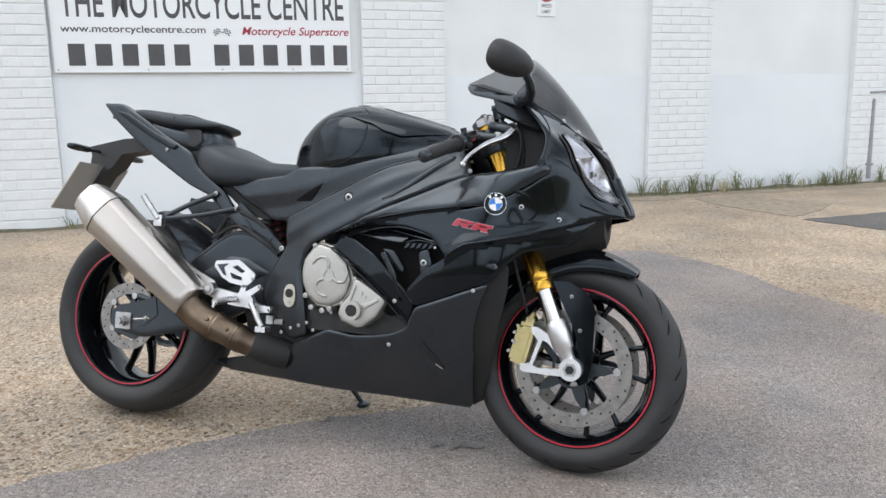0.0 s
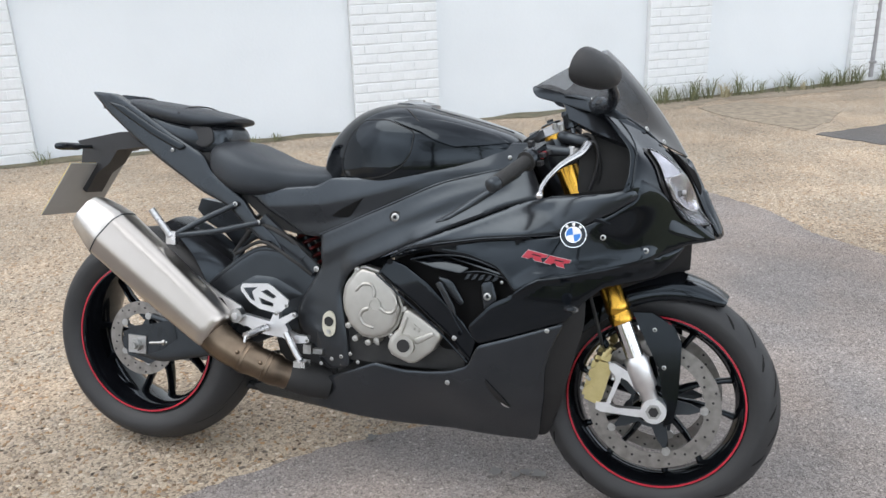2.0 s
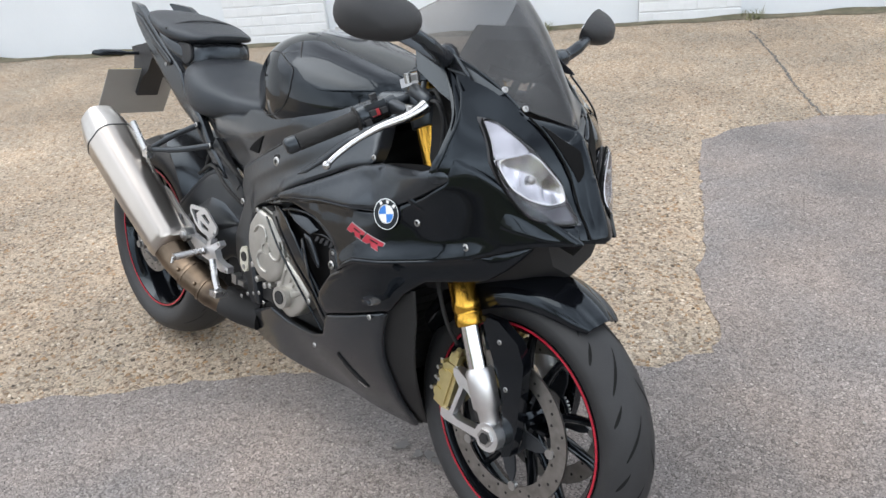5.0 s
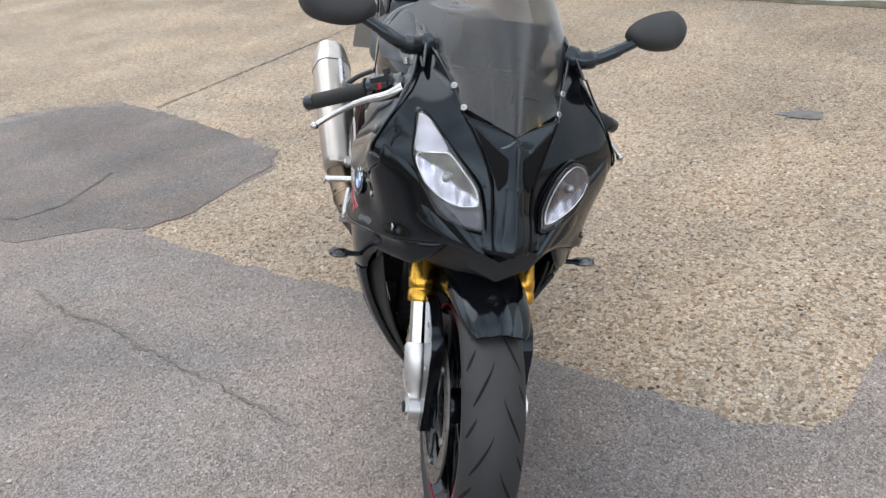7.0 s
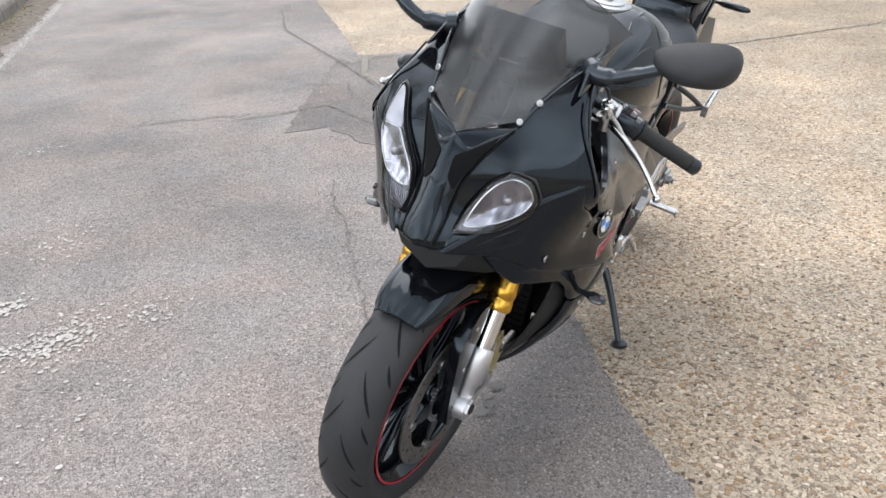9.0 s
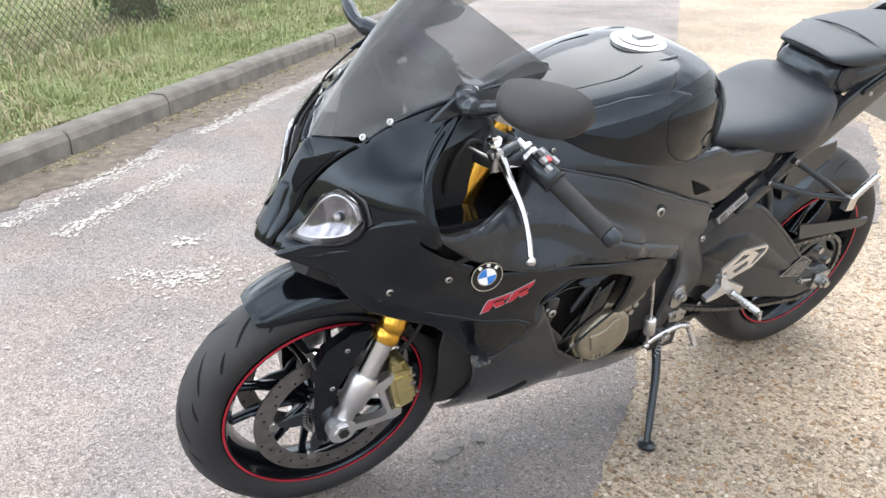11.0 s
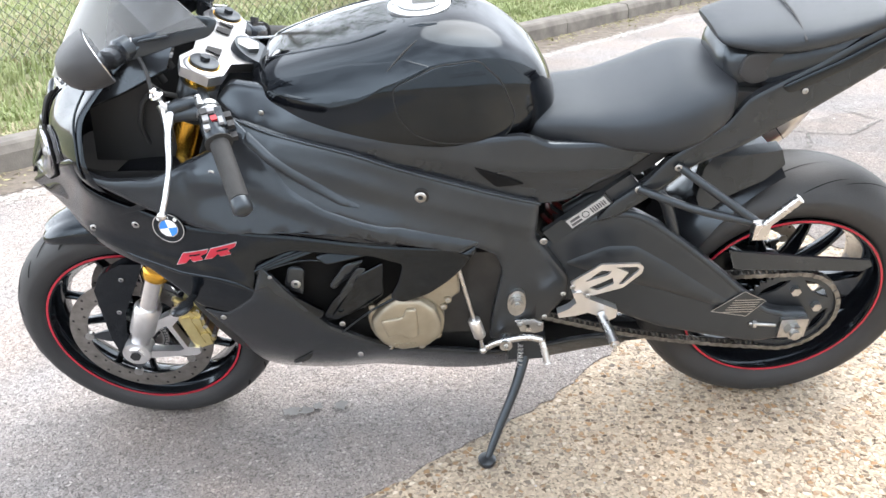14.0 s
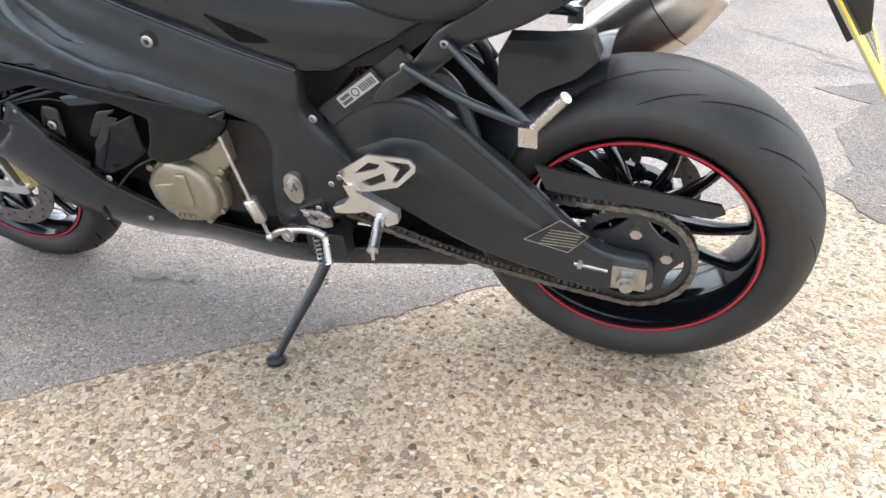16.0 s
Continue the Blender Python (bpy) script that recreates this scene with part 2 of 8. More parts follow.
    sr.inputs["To Max"].default_value = 1.24
    l.new(st.outputs["Fac"], sr.inputs["Value"])
    sc = n.new("ShaderNodeVectorMath")
    sc.operation = "SCALE"
    l.new(mx.outputs["Result"], sc.inputs[0])
    l.new(sr.outputs["Result"], sc.inputs["Scale"])
    tn = n.new("ShaderNodeTexNoise")
    tn.inputs["Scale"].default_value = big * 2.6
    tn.inputs["Detail"].default_value = 5.0
    l.new(tc.outputs["Object"], tn.inputs["Vector"])
    tr = n.new("ShaderNodeValToRGB")
    tr.color_ramp.elements[0].position, tr.color_ramp.elements[1].position = 0.35, 0.65
    tr.color_ramp.elements[0].color = (0.87, 0.86, 0.87, 1)
    tr.color_ramp.elements[1].color = (1.01 + warm, 1.0 - 0.3 * warm, 1.0 - 1.2 * warm, 1)
    l.new(tn.outputs["Fac"], tr.inputs["Fac"])
    tm = n.new("ShaderNodeVectorMath")
    tm.operation = "MULTIPLY"
    l.new(sc.outputs["Vector"], tm.inputs[0])
    l.new(tr.outputs["Color"], tm.inputs[1])
    l.new(tm.outputs["Vector"], b.inputs["Base Color"])
    bu = n.new("ShaderNodeBump")
    bu.inputs["Strength"].default_value = bump
    bu.inputs["Distance"].default_value = 0.0035
    l.new(mul.outputs["Value"], bu.inputs["Height"])
    l.new(bu.outputs["Normal"], b.inputs["Normal"])
    return m


AGG = ground_mat("exposed_aggregate", [(0.051, 0.041, 0.032), (0.385, 0.246, 0.128), (0.225, 0.180, 0.137), (0.535, 0.455, 0.348), (0.134, 0.112, 0.092), (0.674, 0.599, 0.487), (0.268, 0.205, 0.141)], (0.398, 0.337, 0.255), 80.0, 0.7, 0.85, 1.0, 0.40, 185.0, 0.05)
ASPH = ground_mat("worn_asphalt", [(0.153, 0.142, 0.136), (0.333, 0.313, 0.298), (0.271, 0.254, 0.244), (0.475, 0.446, 0.424)], (0.269, 0.251, 0.240), 128.0, 0.8, 0.9, 1.0, 0.30, 290.0, 0.065)
OLDASPH = ground_mat("old_dark_asphalt", [(0.122, 0.113, 0.108), (0.244, 0.229, 0.218), (0.201, 0.189, 0.180), (0.339, 0.318, 0.302)], (0.197, 0.184, 0.176), 128.0, 1.1, 0.9, 1.0, 0.30, 290.0, 0.065)
ASPHDARK = ground_mat("fresh_asphalt_patch", [(0.11, 0.107, 0.105), (0.15, 0.146, 0.143), (0.13, 0.127, 0.124), (0.18, 0.175, 0.17)], (0.11, 0.107, 0.105), 170.0, 0.9, 0.9, 0.6)

# ---- shape helpers ----
from mathutils.geometry import delaunay_2d_cdt


def tube(bm, pts, r, n=12, cap=True):
    """A round bar along a line of points; r may be one radius or one for each point."""
    pts = [Vector(p) for p in pts]
    rs = r if isinstance(r, (list, tuple)) else [r] * len(pts)
    rings, up = [], None
    for i, p in enumerate(pts):
        d = (pts[min(i + 1, len(pts) - 1)] - pts[max(i - 1, 0)]).normalized()
        if up is None:
            up = d.orthogonal().normalized()
        up = (up - d * up.dot(d)).normalized()
        sd = d.cross(up)
        rings.append([bm.verts.new(p + (up * math.cos(2 * math.pi * k / n) + sd * math.sin(2 * math.pi * k / n)) * rs[i]) for k in range(n)])
    for a, b in zip(rings, rings[1:]):
        for k in range(n):
            bm.faces.new((a[k], a[(k + 1) % n], b[(k + 1) % n], b[k]))
    if cap:
        bm.faces.new(rings[0][::-1])
        bm.faces.new(rings[-1])
    return bm


def curve(pts, n=6):
    """Catmull-Rom points through the given ones."""
    p = [Vector(q) for q in pts]
    p = [2 * p[0] - p[1]] + p + [2 * p[-1] - p[-2]]
    out = []
    for i in range(1, len(p) - 2):
        for k in range(n):
            t = k / n
            a, b, c, d = p[i - 1], p[i], p[i + 1], p[i + 2]
            out.append(0.5 * ((2 * b) + (c - a) * t + (2 * a - 5 * b + 4 * c - d) * t * t + (3 * b - a - 3 * c + d) * t ** 3))
    return out + [p[-2]]


def lathe(bm, prof, n=64, m=None, closed=False):
    """Turns a profile of (radius, y) about the y axis."""
    m = m or Matrix()
    rings = []
    for r, y in prof:
        rings.append([bm.verts.new(m @ Vector((r * math.cos(2 * math.pi * k / n), y, r * math.sin(2 * math.pi * k / n)))) for k in range(n)])
    pairs = list(zip(rings, rings[1:])) + ([(rings[-1], rings[0])] if closed else [])
    for a, b in pairs:
        for k in range(n):
            bm.faces.new((a[k], a[(k + 1) % n], b[(k + 1) % n], b[k]))
    return bm


def disc_solid(bm, r, y0, y1, n=32, m=None, inner=0.0):
    prof = [(inner, y0), (r, y0), (r, y1), (inner, y1)]
    if inner > 0:
        return lathe(bm, prof, n, m, True)
    m = m or Matrix()
    rings = [[bm.verts.new(m @ Vector((r * math.cos(2 * math.pi * k / n), y, r * math.sin(2 * math.pi * k / n)))) for k in range(n)] for y in (y0, y1)]
    for k in range(n):
        bm.faces.new((rings[0][k], rings[0][(k + 1) % n], rings[1][(k + 1) % n], rings[1][k]))
    bm.faces.new(rings[0][::-1])
    bm.faces.new(rings[1])
    return bm


def prism(bm, poly, y0, y1, m=None):
    """An outline in (x, z) given depth along y."""
    m = m or Matrix()
    a = [bm.verts.new(m @ Vector((x, y0, z))) for x, z in poly]
    b = [bm.verts.new(m @ Vector((x, y1, z))) for x, z in poly]
    n = len(poly)
    for i in range(n):
        j = (i + 1) % n
        bm.faces.new((a[i], a[j], b[j], b[i]))
    bm.faces.new(a[::-1])
    bm.faces.new(b)
    return bm


def loft(bm, rings, cap=True):
    vs = [[bm.verts.new(p) for p in r] for r in rings]
    n = len(vs[0])
    for a, b in zip(vs, vs[1:]):
        for k in range(n):
            bm.faces.new((a[k], a[(k + 1) % n], b[(k + 1) % n], b[k]))
    if cap:
        bm.faces.new(vs[0][::-1])
        bm.faces.new(vs[-1])
    return bm


def egg(x, w, zb, zm, zt, n=28, e=2.6, eb=2.6):
    """A closed cross-section across the machine at x."""
    out = []
    for k in range(n):
        a = 2 * math.pi * k / n
        ca, sa = math.cos(a), math.sin(a)
        q = e if sa >= 0 else eb
        y = w * math.copysign(abs(ca) ** (2 / q), ca)
        z = zm + (zt - zm if sa >= 0 else zm - zb) * math.copysign(abs(sa) ** (2 / q), sa)
        out.append(Vector((x, y, z)))
    return out


def spline_rows(rows, n):
    """Smoothly denser rows of section numbers."""
    a = np.array(rows, float)
    a = np.vstack([2 * a[0] - a[1], a, 2 * a[-1] - a[-2]])
    out = []
    for i in range(1, len(a) - 2):
        for k in range(n):
            t = k / n
            out.append(0.5 * ((2 * a[i]) + (a[i + 1] - a[i - 1]) * t + (2 * a[i - 1] - 5 * a[i] + 4 * a[i + 1] - a[i + 2]) * t * t + (3 * a[i] - a[i - 1] - 3 * a[i + 1] + a[i + 2]) * t ** 3))
    return out + [a[-2]]


def plate_spline(pts):
    """A smooth height over the plane through some known heights."""
    p = np.array([q[:2] for q in pts])
    v = np.array([q[2] for q in pts])
    n = len(p)

    def u(r):
        return np.where(r > 0, r * r * np.log(np.maximum(r, 1e-9)), 0)

    k = u(np.linalg.norm(p[:, None] - p[None], axis=2)) + 1e-3 * np.eye(n)
    one = np.c_[np.ones(n), p]
    c = np.linalg.solve(np.block([[k, one], [one.T, np.zeros((3, 3))]]), np.r_[v, 0, 0, 0])

    def f(a, b):
        return float(u(np.hypot(a - p[:, 0], b - p[:, 1])) @ c[:n] + c[n] + c[n + 1] * a + c[n + 2] * b)

    return f


# half width of the bodywork over (x, z), and the nose's reach over (|y|, z)
_width = plate_spline([(.52, .722, .241), (.585, .718, .222), (.679, .69, .187), (.071, .733, .184), (-.116, .44, .152), (.114, .867, .178), (.218, .323, .175),
                       (.219, .452, .21), (.435, .811, .202), (.5, .545, .238), (.43, .153, .03), (.2, .165, .05), (-.3, .235, .06), (-.17, .578, .135),
                       (-.414, .733, .114), (.65, .92, .198), (.64, .82, .240), (.60, .75, .229), (.74, .80, .14), (.45, .25, .11), (.48, .4, .19), (-.05, .28, .14), (.3, .68, .225),
                       (.15, .62, .215), (.35, .88, .158), (.41, .925, .115), (.30, .915, .142), (.22, .905, .158), (-.15, .8, .15), (.84, .71, .05), (.3, .25, .13)])
_nose = plate_spline([(0, .714, .85), (0, .911, .753), (.05, .747, .825), (.118, .866, .737), (.158, .839, .715), (.169, .925, .652), (.063, .767, .772),
                      (.102, .966, .658), (.088, .937, .697), (.146, 1.028, .53), (.187, .69, .679), (.222, .718, .585), (.241, .722, .52), (.2, .92, .646), (.225, .875, .647), (.243, .84, .645), (.244, .81, .638),
                      (0, .8, .815), (.1, .72, .79), (.14, .76, .745)])


# ridges pressed into the side panels: line, height, fall above it, fall below it
RIDGES = [([(-.02, .595), (.07, .637), (.2, .68), (.306, .699), (.36, .705), (.415, .711)], .017, .065, .010),
          ([(.393, .578), (.446, .612), (.517, .626), (.60, .646), (.69, .669)], .012, .032, .010),
          ([(.14, .684), (.25, .738), (.36, .782), (.45, .805)], .009, .03, .03),
          ([(-.32, .735), (-.15, .752), (.0, .79), (.15, .838), (.30, .872)], .009, .05, .045),
          ([(-.15, .62), (-.03, .675), (.10, .735), (.22, .79), (.33, .83)], .007, .03, .03)]


def ridge(x, z):
    out = 0.0
    for line, amp, up, down in RIDGES:
        best, side, fade = 1.0, 1.0, 1.0
        for (x0, z0), (x1, z1) in zip(line, line[1:]):
            dx, dz = x1 - x0, z1 - z0
            t = ((x - x0) * dx + (z - z0) * dz) / (dx * dx + dz * dz)
            t = min(1.0, max(0.0, t))
            px, pz = x - x0 - t * dx, z - z0 - t * dz
            d = math.hypot(px, pz)
            if d < best:
                best, side = d, dx * pz - dz * px
        out += amp * max(0.0, 1 - best / (up if side > 0 else down))
    return out


def half_width(x, z):
    return min(max(_width(x, z), 0.02), 0.25) + ridge(x, z)


def side_map(s):
    return lambda u, v, o: Vector((u, s * (half_width(u, v) + o), v))


def nose_map(u, v, o):
    return Vector((_nose(abs(u), v) + o, u, v))


def resample(poly, h, soft=2):
    pts = []
    for i, a in enumerate(poly):
        b = poly[(i + 1) % len(poly)]
        n = max(1, round(math.dist(a, b) / h))
        pts += [(a[0] + (b[0] - a[0]) * k / n, a[1] + (b[1] - a[1]) * k / n) for k in range(n)]
    p = np.array(pts)
    for _ in range(soft):
        p = 0.25 * np.roll(p, 1, 0) + 0.5 * p + 0.25 * np.roll(p, -1, 0)
    return p


def shell(bm, poly, fmap, lift=0.0, thick=0.006, h=0.014, round_w=0.012, round_d=0.005, soft=2, crown=0.0):
    """A moulded panel: an outline laid on a surface, with rounded edges and a thickness."""
    h, round_w, round_d = h * 0.72, round_w * 0.6, round_d * 0.5
    b = resample(poly, h, soft)
    nb = len(b)
    lo, hi = b.min(0), b.max(0)
    gx, gy = np.meshgrid(np.arange(lo[0], hi[0], h), np.arange(lo[1], hi[1], h))
    g = np.c_[gx.ravel(), gy.ravel()]
    g[:, 0] += 0.5 * h * (np.round((g[:, 1] - lo[1]) / h) % 2)
    a, c = b, np.roll(b, -1, 0)

    def edge_dist(q):
        ab = c - a
        t = np.clip(((q[:, None] - a) * ab).sum(-1) / ((ab * ab).sum(-1) + 1e-12), 0, 1)
        return np.linalg.norm(q[:, None] - (a + t[..., None] * ab), axis=-1).min(1)

    def inside(q):
        x, y = q[:, 0:1], q[:, 1:2]
        cond = (a[:, 1] > y) != (c[:, 1] > y)
        xi = a[:, 0] + (y - a[:, 1]) * (c[:, 0] - a[:, 0]) / (c[:, 1] - a[:, 1] + 1e-12)
        return (cond & (x < xi)).sum(1) % 2 == 1

    g = g[inside(g)]
    if len(g):
        g = g[edge_dist(g) > round_w + 0.5 * h]
    # rows of points that follow the edge, so that its rounding runs even
    tan = np.roll(b, -1, 0) - np.roll(b, 1, 0)
    nrm = np.c_[-tan[:, 1], tan[:, 0]] / (np.linalg.norm(tan, axis=1)[:, None] + 1e-12)
    if ((b[:, 0] * np.roll(b[:, 1], -1)) - (np.roll(b[:, 0], -1) * b[:, 1])).sum() < 0:
        nrm = -nrm
    for f in (0.22, 0.55, 1.0):
        r = b + nrm * (f * round_w)
        r = r[inside(r)]
        if len(r):
            r = r[edge_dist(r) > 0.93 * f * round_w]
            g = np.vstack([g, r]) if len(g) else r
    allp = np.vstack([b, g]) if len(g) else b
    verts, _, faces, _, _, _ = delaunay_2d_cdt([Vector(q) for q in allp], [(i, (i + 1) % nb) for i in range(nb)], [list(range(nb))], 1, 1e-5)
    vv = np.array([(v.x, v.y) for v in verts])
    d = edge_dist(vv)
    dm = max(d.max(), 1e-6)
    front, back = [], []
    for q, dd in zip(vv, d):
        o = lift - round_d * max(0.0, 1 - dd / round_w) ** 2 + crown * (1 - (1 - dd / dm) ** 2)
        front.append(bm.verts.new(fmap(q[0], q[1], o)))
        back.append(bm.verts.new(fmap(q[0], q[1], lift - round_d - thick)))
    count = {}
    for f in faces:
        try:
            bm.faces.new([front[i] for i in f])
            bm.faces.new([back[i] for i in reversed(f)])
        except ValueError:
            continue
        for i, j in zip(f, list(f[1:]) + [f[0]]):
            k = (min(i, j), max(i, j))
            count[k] = None if k in count else (i, j)
    for e in count.values():
        if e:
            i, j = e
            bm.faces.new((front[j], front[i], back[i], back[j]))
    return bm


def holed_plate(bm, outer, holes, y0, y1):
    """A flat plate in (x, z) with openings cut through it."""
    pts, edges, loops = [], [], []
    for lp_ in [outer] + list(holes):
        i0, n = len(pts), len(lp_)
        pts += [Vector(q) for q in lp_]
        edges += [(i0 + k, i0 + (k + 1) % n) for k in range(n)]
        loops.append(list(range(i0, i0 + n)))
    verts, _, faces, _, _, _ = delaunay_2d_cdt(pts, edges, loops, 2, 1e-6)
    a = [bm.verts.new((v.x, y0, v.y)) for v in verts]
    b = [bm.verts.new((v.x, y1, v.y)) for v in verts]
    rim = {}
    for f in faces:
        bm.faces.new([a[i] for i in f])
        bm.faces.new([b[i] for i in reversed(f)])
        for i, j in zip(f, list(f[1:]) + [f[0]]):
            k = (min(i, j), max(i, j))
            rim[k] = None if k in rim else (i, j)
    for e in rim.values():
        if e:
            bm.faces.new((a[e[1]], a[e[0]], b[e[0]], b[e[1]]))
    return bm


def bolt_mesh():
    bm = bmesh.new()
    lathe(bm, [(0.0001, -0.002), (0.0029, -0.002), (0.0031, 0.0016), (0.0050, 0.0016), (0.006, 0.0009), (0.0062, 0.0)], 16)
    return bm


_bolt = {}


def bolt(parent, p, s=1, scale=1.0, mat=None):
    """A socket screw facing out along y on the side s."""
    key = mat.name if mat else "steel"
    if key not in _bolt:
        ob = link_bm("screw", bolt_mesh(), mat or STEEL)
        _bolt[key] = ob.data
        bpy.data.objects.remove(ob)
    o = new("screw", _bolt[key])
    o.parent = parent
    scale *= 0.78
    o.matrix_basis = Matrix.Translation(p) @ Matrix.Diagonal((scale, s * scale, scale, 1))
    return o

# ---- mesh helpers ----
def link_bm(name, bm, mat, smooth=True):
    me = bpy.data.meshes.new(name)
    bmesh.ops.recalc_face_normals(bm, faces=bm.faces[:])
    bm.to_mesh(me)
    bm.free()
    for p in me.polygons:
        p.use_smooth = smooth
    if smooth:
        me.set_sharp_from_angle(angle=radians(48))
    me.materials.append(mat)
    return new(name, me)


def part(name, bm, mat, parent, label="", smooth=True):
    """Links a bmesh as one mesh object under a thing or a part."""
    ob = link_bm(name, bm, mat, smooth)
    ob.parent = parent
    return tagged(ob, label)


def share(name, ob, parent, m):
    """Another object on the mesh of ob."""
    o = new(name, ob.data)
    o.parent = parent
    o.matrix_basis = m
    return o


def thing(name, m, label, category, group="", kind=""):
    e = new(name)
    e.matrix_world = m
    e.empty_display_size = 0.1
    return tagged(e, label, category, group, kind)


def box(bm, x0, x1, y0, y1, z0, z1, m=None):
    vs = [Vector((x, y, z)) for x in (x0, x1) for y in (y0, y1) for z in (z0, z1)]
    if m is not None:
        vs = [m @ v for v in vs]
    v = [bm.verts.new(p) for p in vs]
    for f in ((0, 1, 3, 2), (4, 6, 7, 5), (0, 4, 5, 1), (2, 3, 7, 6), (0, 2, 6, 4), (1, 5, 7, 3)):
        bm.faces.new([v[i] for i in f])
    return v


def slab(bm, pts, z0, z1):
    """Upright prism over a plan outline."""
    lo = [bm.verts.new((x, y, z0)) for x, y in pts]
    hi = [bm.verts.new((x, y, z1)) for x, y in pts]
    n = len(pts)
    for i in range(n):
        j = (i + 1) % n
        bm.faces.new((lo[i], lo[j], hi[j], hi[i]))
    bm.faces.new(hi)
    return bm


def bevel(bm, w, seg=2, angle=30):
    es = [e for e in bm.edges if len(e.link_faces) == 2 and e.calc_face_angle(0) > radians(angle)]
    if es:
        bmesh.ops.bevel(bm, geom=es, offset=w, segments=seg, profile=0.5, affect="EDGES", clamp_overlap=True)
    return bm


# ---- ground ----
def ragged(pts, step, amp, seed):
    """An outline broken into short uneven steps."""
    rnd = random.Random(seed)
    out = []
    for i, a in enumerate(pts):
        b = pts[(i + 1) % len(pts)]
        d = math.dist(a, b)
        n = max(1, min(60, int(d / step)))
        for k in range(n):
            t = k / n
            w = amp if d < 6 else 0.0
            x, y = a[0] + (b[0] - a[0]) * t, a[1] + (b[1] - a[1]) * t
            q = 1.9 * w * noise.noise(Vector((x * 11, y * 11, seed)))
            out.append((x + rnd.uniform(-w, w) + q, y + rnd.uniform(-w, w) - q))
    return out


def ground_z(x, y):
    """The concrete rises a little from the asphalt's edge to where the rear wheel stands."""
    d = min(1.0, max(0.0, (y - x - 0.25) / 1.4142 / 0.35))
    return 0.017 * d * d * (3 - 2 * d) * math.exp(-((x + 0.85) ** 2 + y * y) / 0.5)


gxs = [-150, -6] + [-3 + 0.05 * k for k in range(91)] + [6, 150]
gys = [-150, -6] + [-2 + 0.05 * k for k in range(91)] + [6, 150]
bm = bmesh.new()
sheet = [[bm.verts.new((x, y, ground_z(x, y))) for y in gys] for x in gxs]
for i in range(len(gxs) - 1):
    for j in range(len(gys) - 1):
        bm.faces.new((sheet[i][j], sheet[i + 1][j], sheet[i + 1][j + 1], sheet[i][j + 1]))
ground = tagged(link_bm("ground", bm, AGG), "beige exposed-aggregate concrete yard with flint stones", "ground", kind="structure")

ROAD = [(-1.22, -0.98), (-0.98, -0.78), (-0.75, -0.55), (-0.58, -0.36), (-0.39, -0.13), (-0.27, 0.0), (-0.12, 0.13), (0.06, 0.26), (0.16, 0.34), (0.31, 0.46),
        (0.5, 0.66), (0.6, 0.76), (0.69, 0.9), (0.65, 1.04), (0.5, 1.18), (0.4, 1.32), (0.34, 1.48), (0.1, 1.9), (-0.15, 2.3), (-0.24, 2.5), (-0.2, 2.76),
        (0.07, 3.13), (0.34, 3.32), (0.62, 3.4), (0.93, 3.14), (1.2, 2.86), (1.38, 2.48), (1.82, 2.03), (2.6, 1.5), (4.2, 1.9), (60, 56), (60, 50), (1.95, -2.05), (-60, -64), (-60, -59),
        (-5.82, -5.44), (-3.81, -3.48), (-3.02, -2.74), (-3.02, -2.65), (-3.55, -2.2), (-3.52, -1.5), (-3.0, -1.1), (-2.46, -0.71), (-2.03, -0.42), (-1.76, -0.41), (-1.62, -0.52)]
bm = slab(bmesh.new(), ragged(ROAD, 0.03, 0.009, 3), -0.02, 0.0030)
bmesh.ops.triangulate(bm, faces=[f for f in bm.faces if len(f.verts) > 4])
road = tagged(link_bm("road", bm, ASPH, False), "worn grey asphalt road with a ragged edge", "road", kind="structure")


# ---- other asphalt patches, cracks, paint, dirt on the road ----
OLDPATCH = [(-3.02, -2.56), (-3.33, -2.25), (-3.52, -1.79), (-3.23, -1.29), (-2.77, -0.91), (-2.31, -0.61), (-1.98, -0.43), (-1.78, -0.44), (-1.57, -0.6), (-1.34, -0.78), (-1.23, -0.96), (-1.3, -1.19), (-1.3, -1.5), (-1.45, -1.83), (-1.26, -2.0), (-2.84, -2.78), (-2.79, -2.59)]
bm = slab(bmesh.new(), ragged([(1.69, 5.1), (2.4, 5.7), (3.3, 6.4), (4.4, 6.2), (4.6, 5.0), (3.2, 4.2), (2.24, 4.67)], 0.06, 0.012, 5), -0.02, 0.006)
tagged(link_bm("asphalt_patch", bm, ASPHDARK, False), "dark grey asphalt patch let into the yard", "asphalt patch", kind="structure")


bm = slab(bmesh.new(), ragged(OLDPATCH, 0.07, 0.014, 15), -0.02, 0.0056)
bmesh.ops.triangulate(bm, faces=[f for f in bm.faces if len(f.verts) > 4])
tagged(link_bm("asphalt_patch", bm, OLDASPH, False), "older dark asphalt patch with cracks at the road's edge", "asphalt patch", kind="structure")


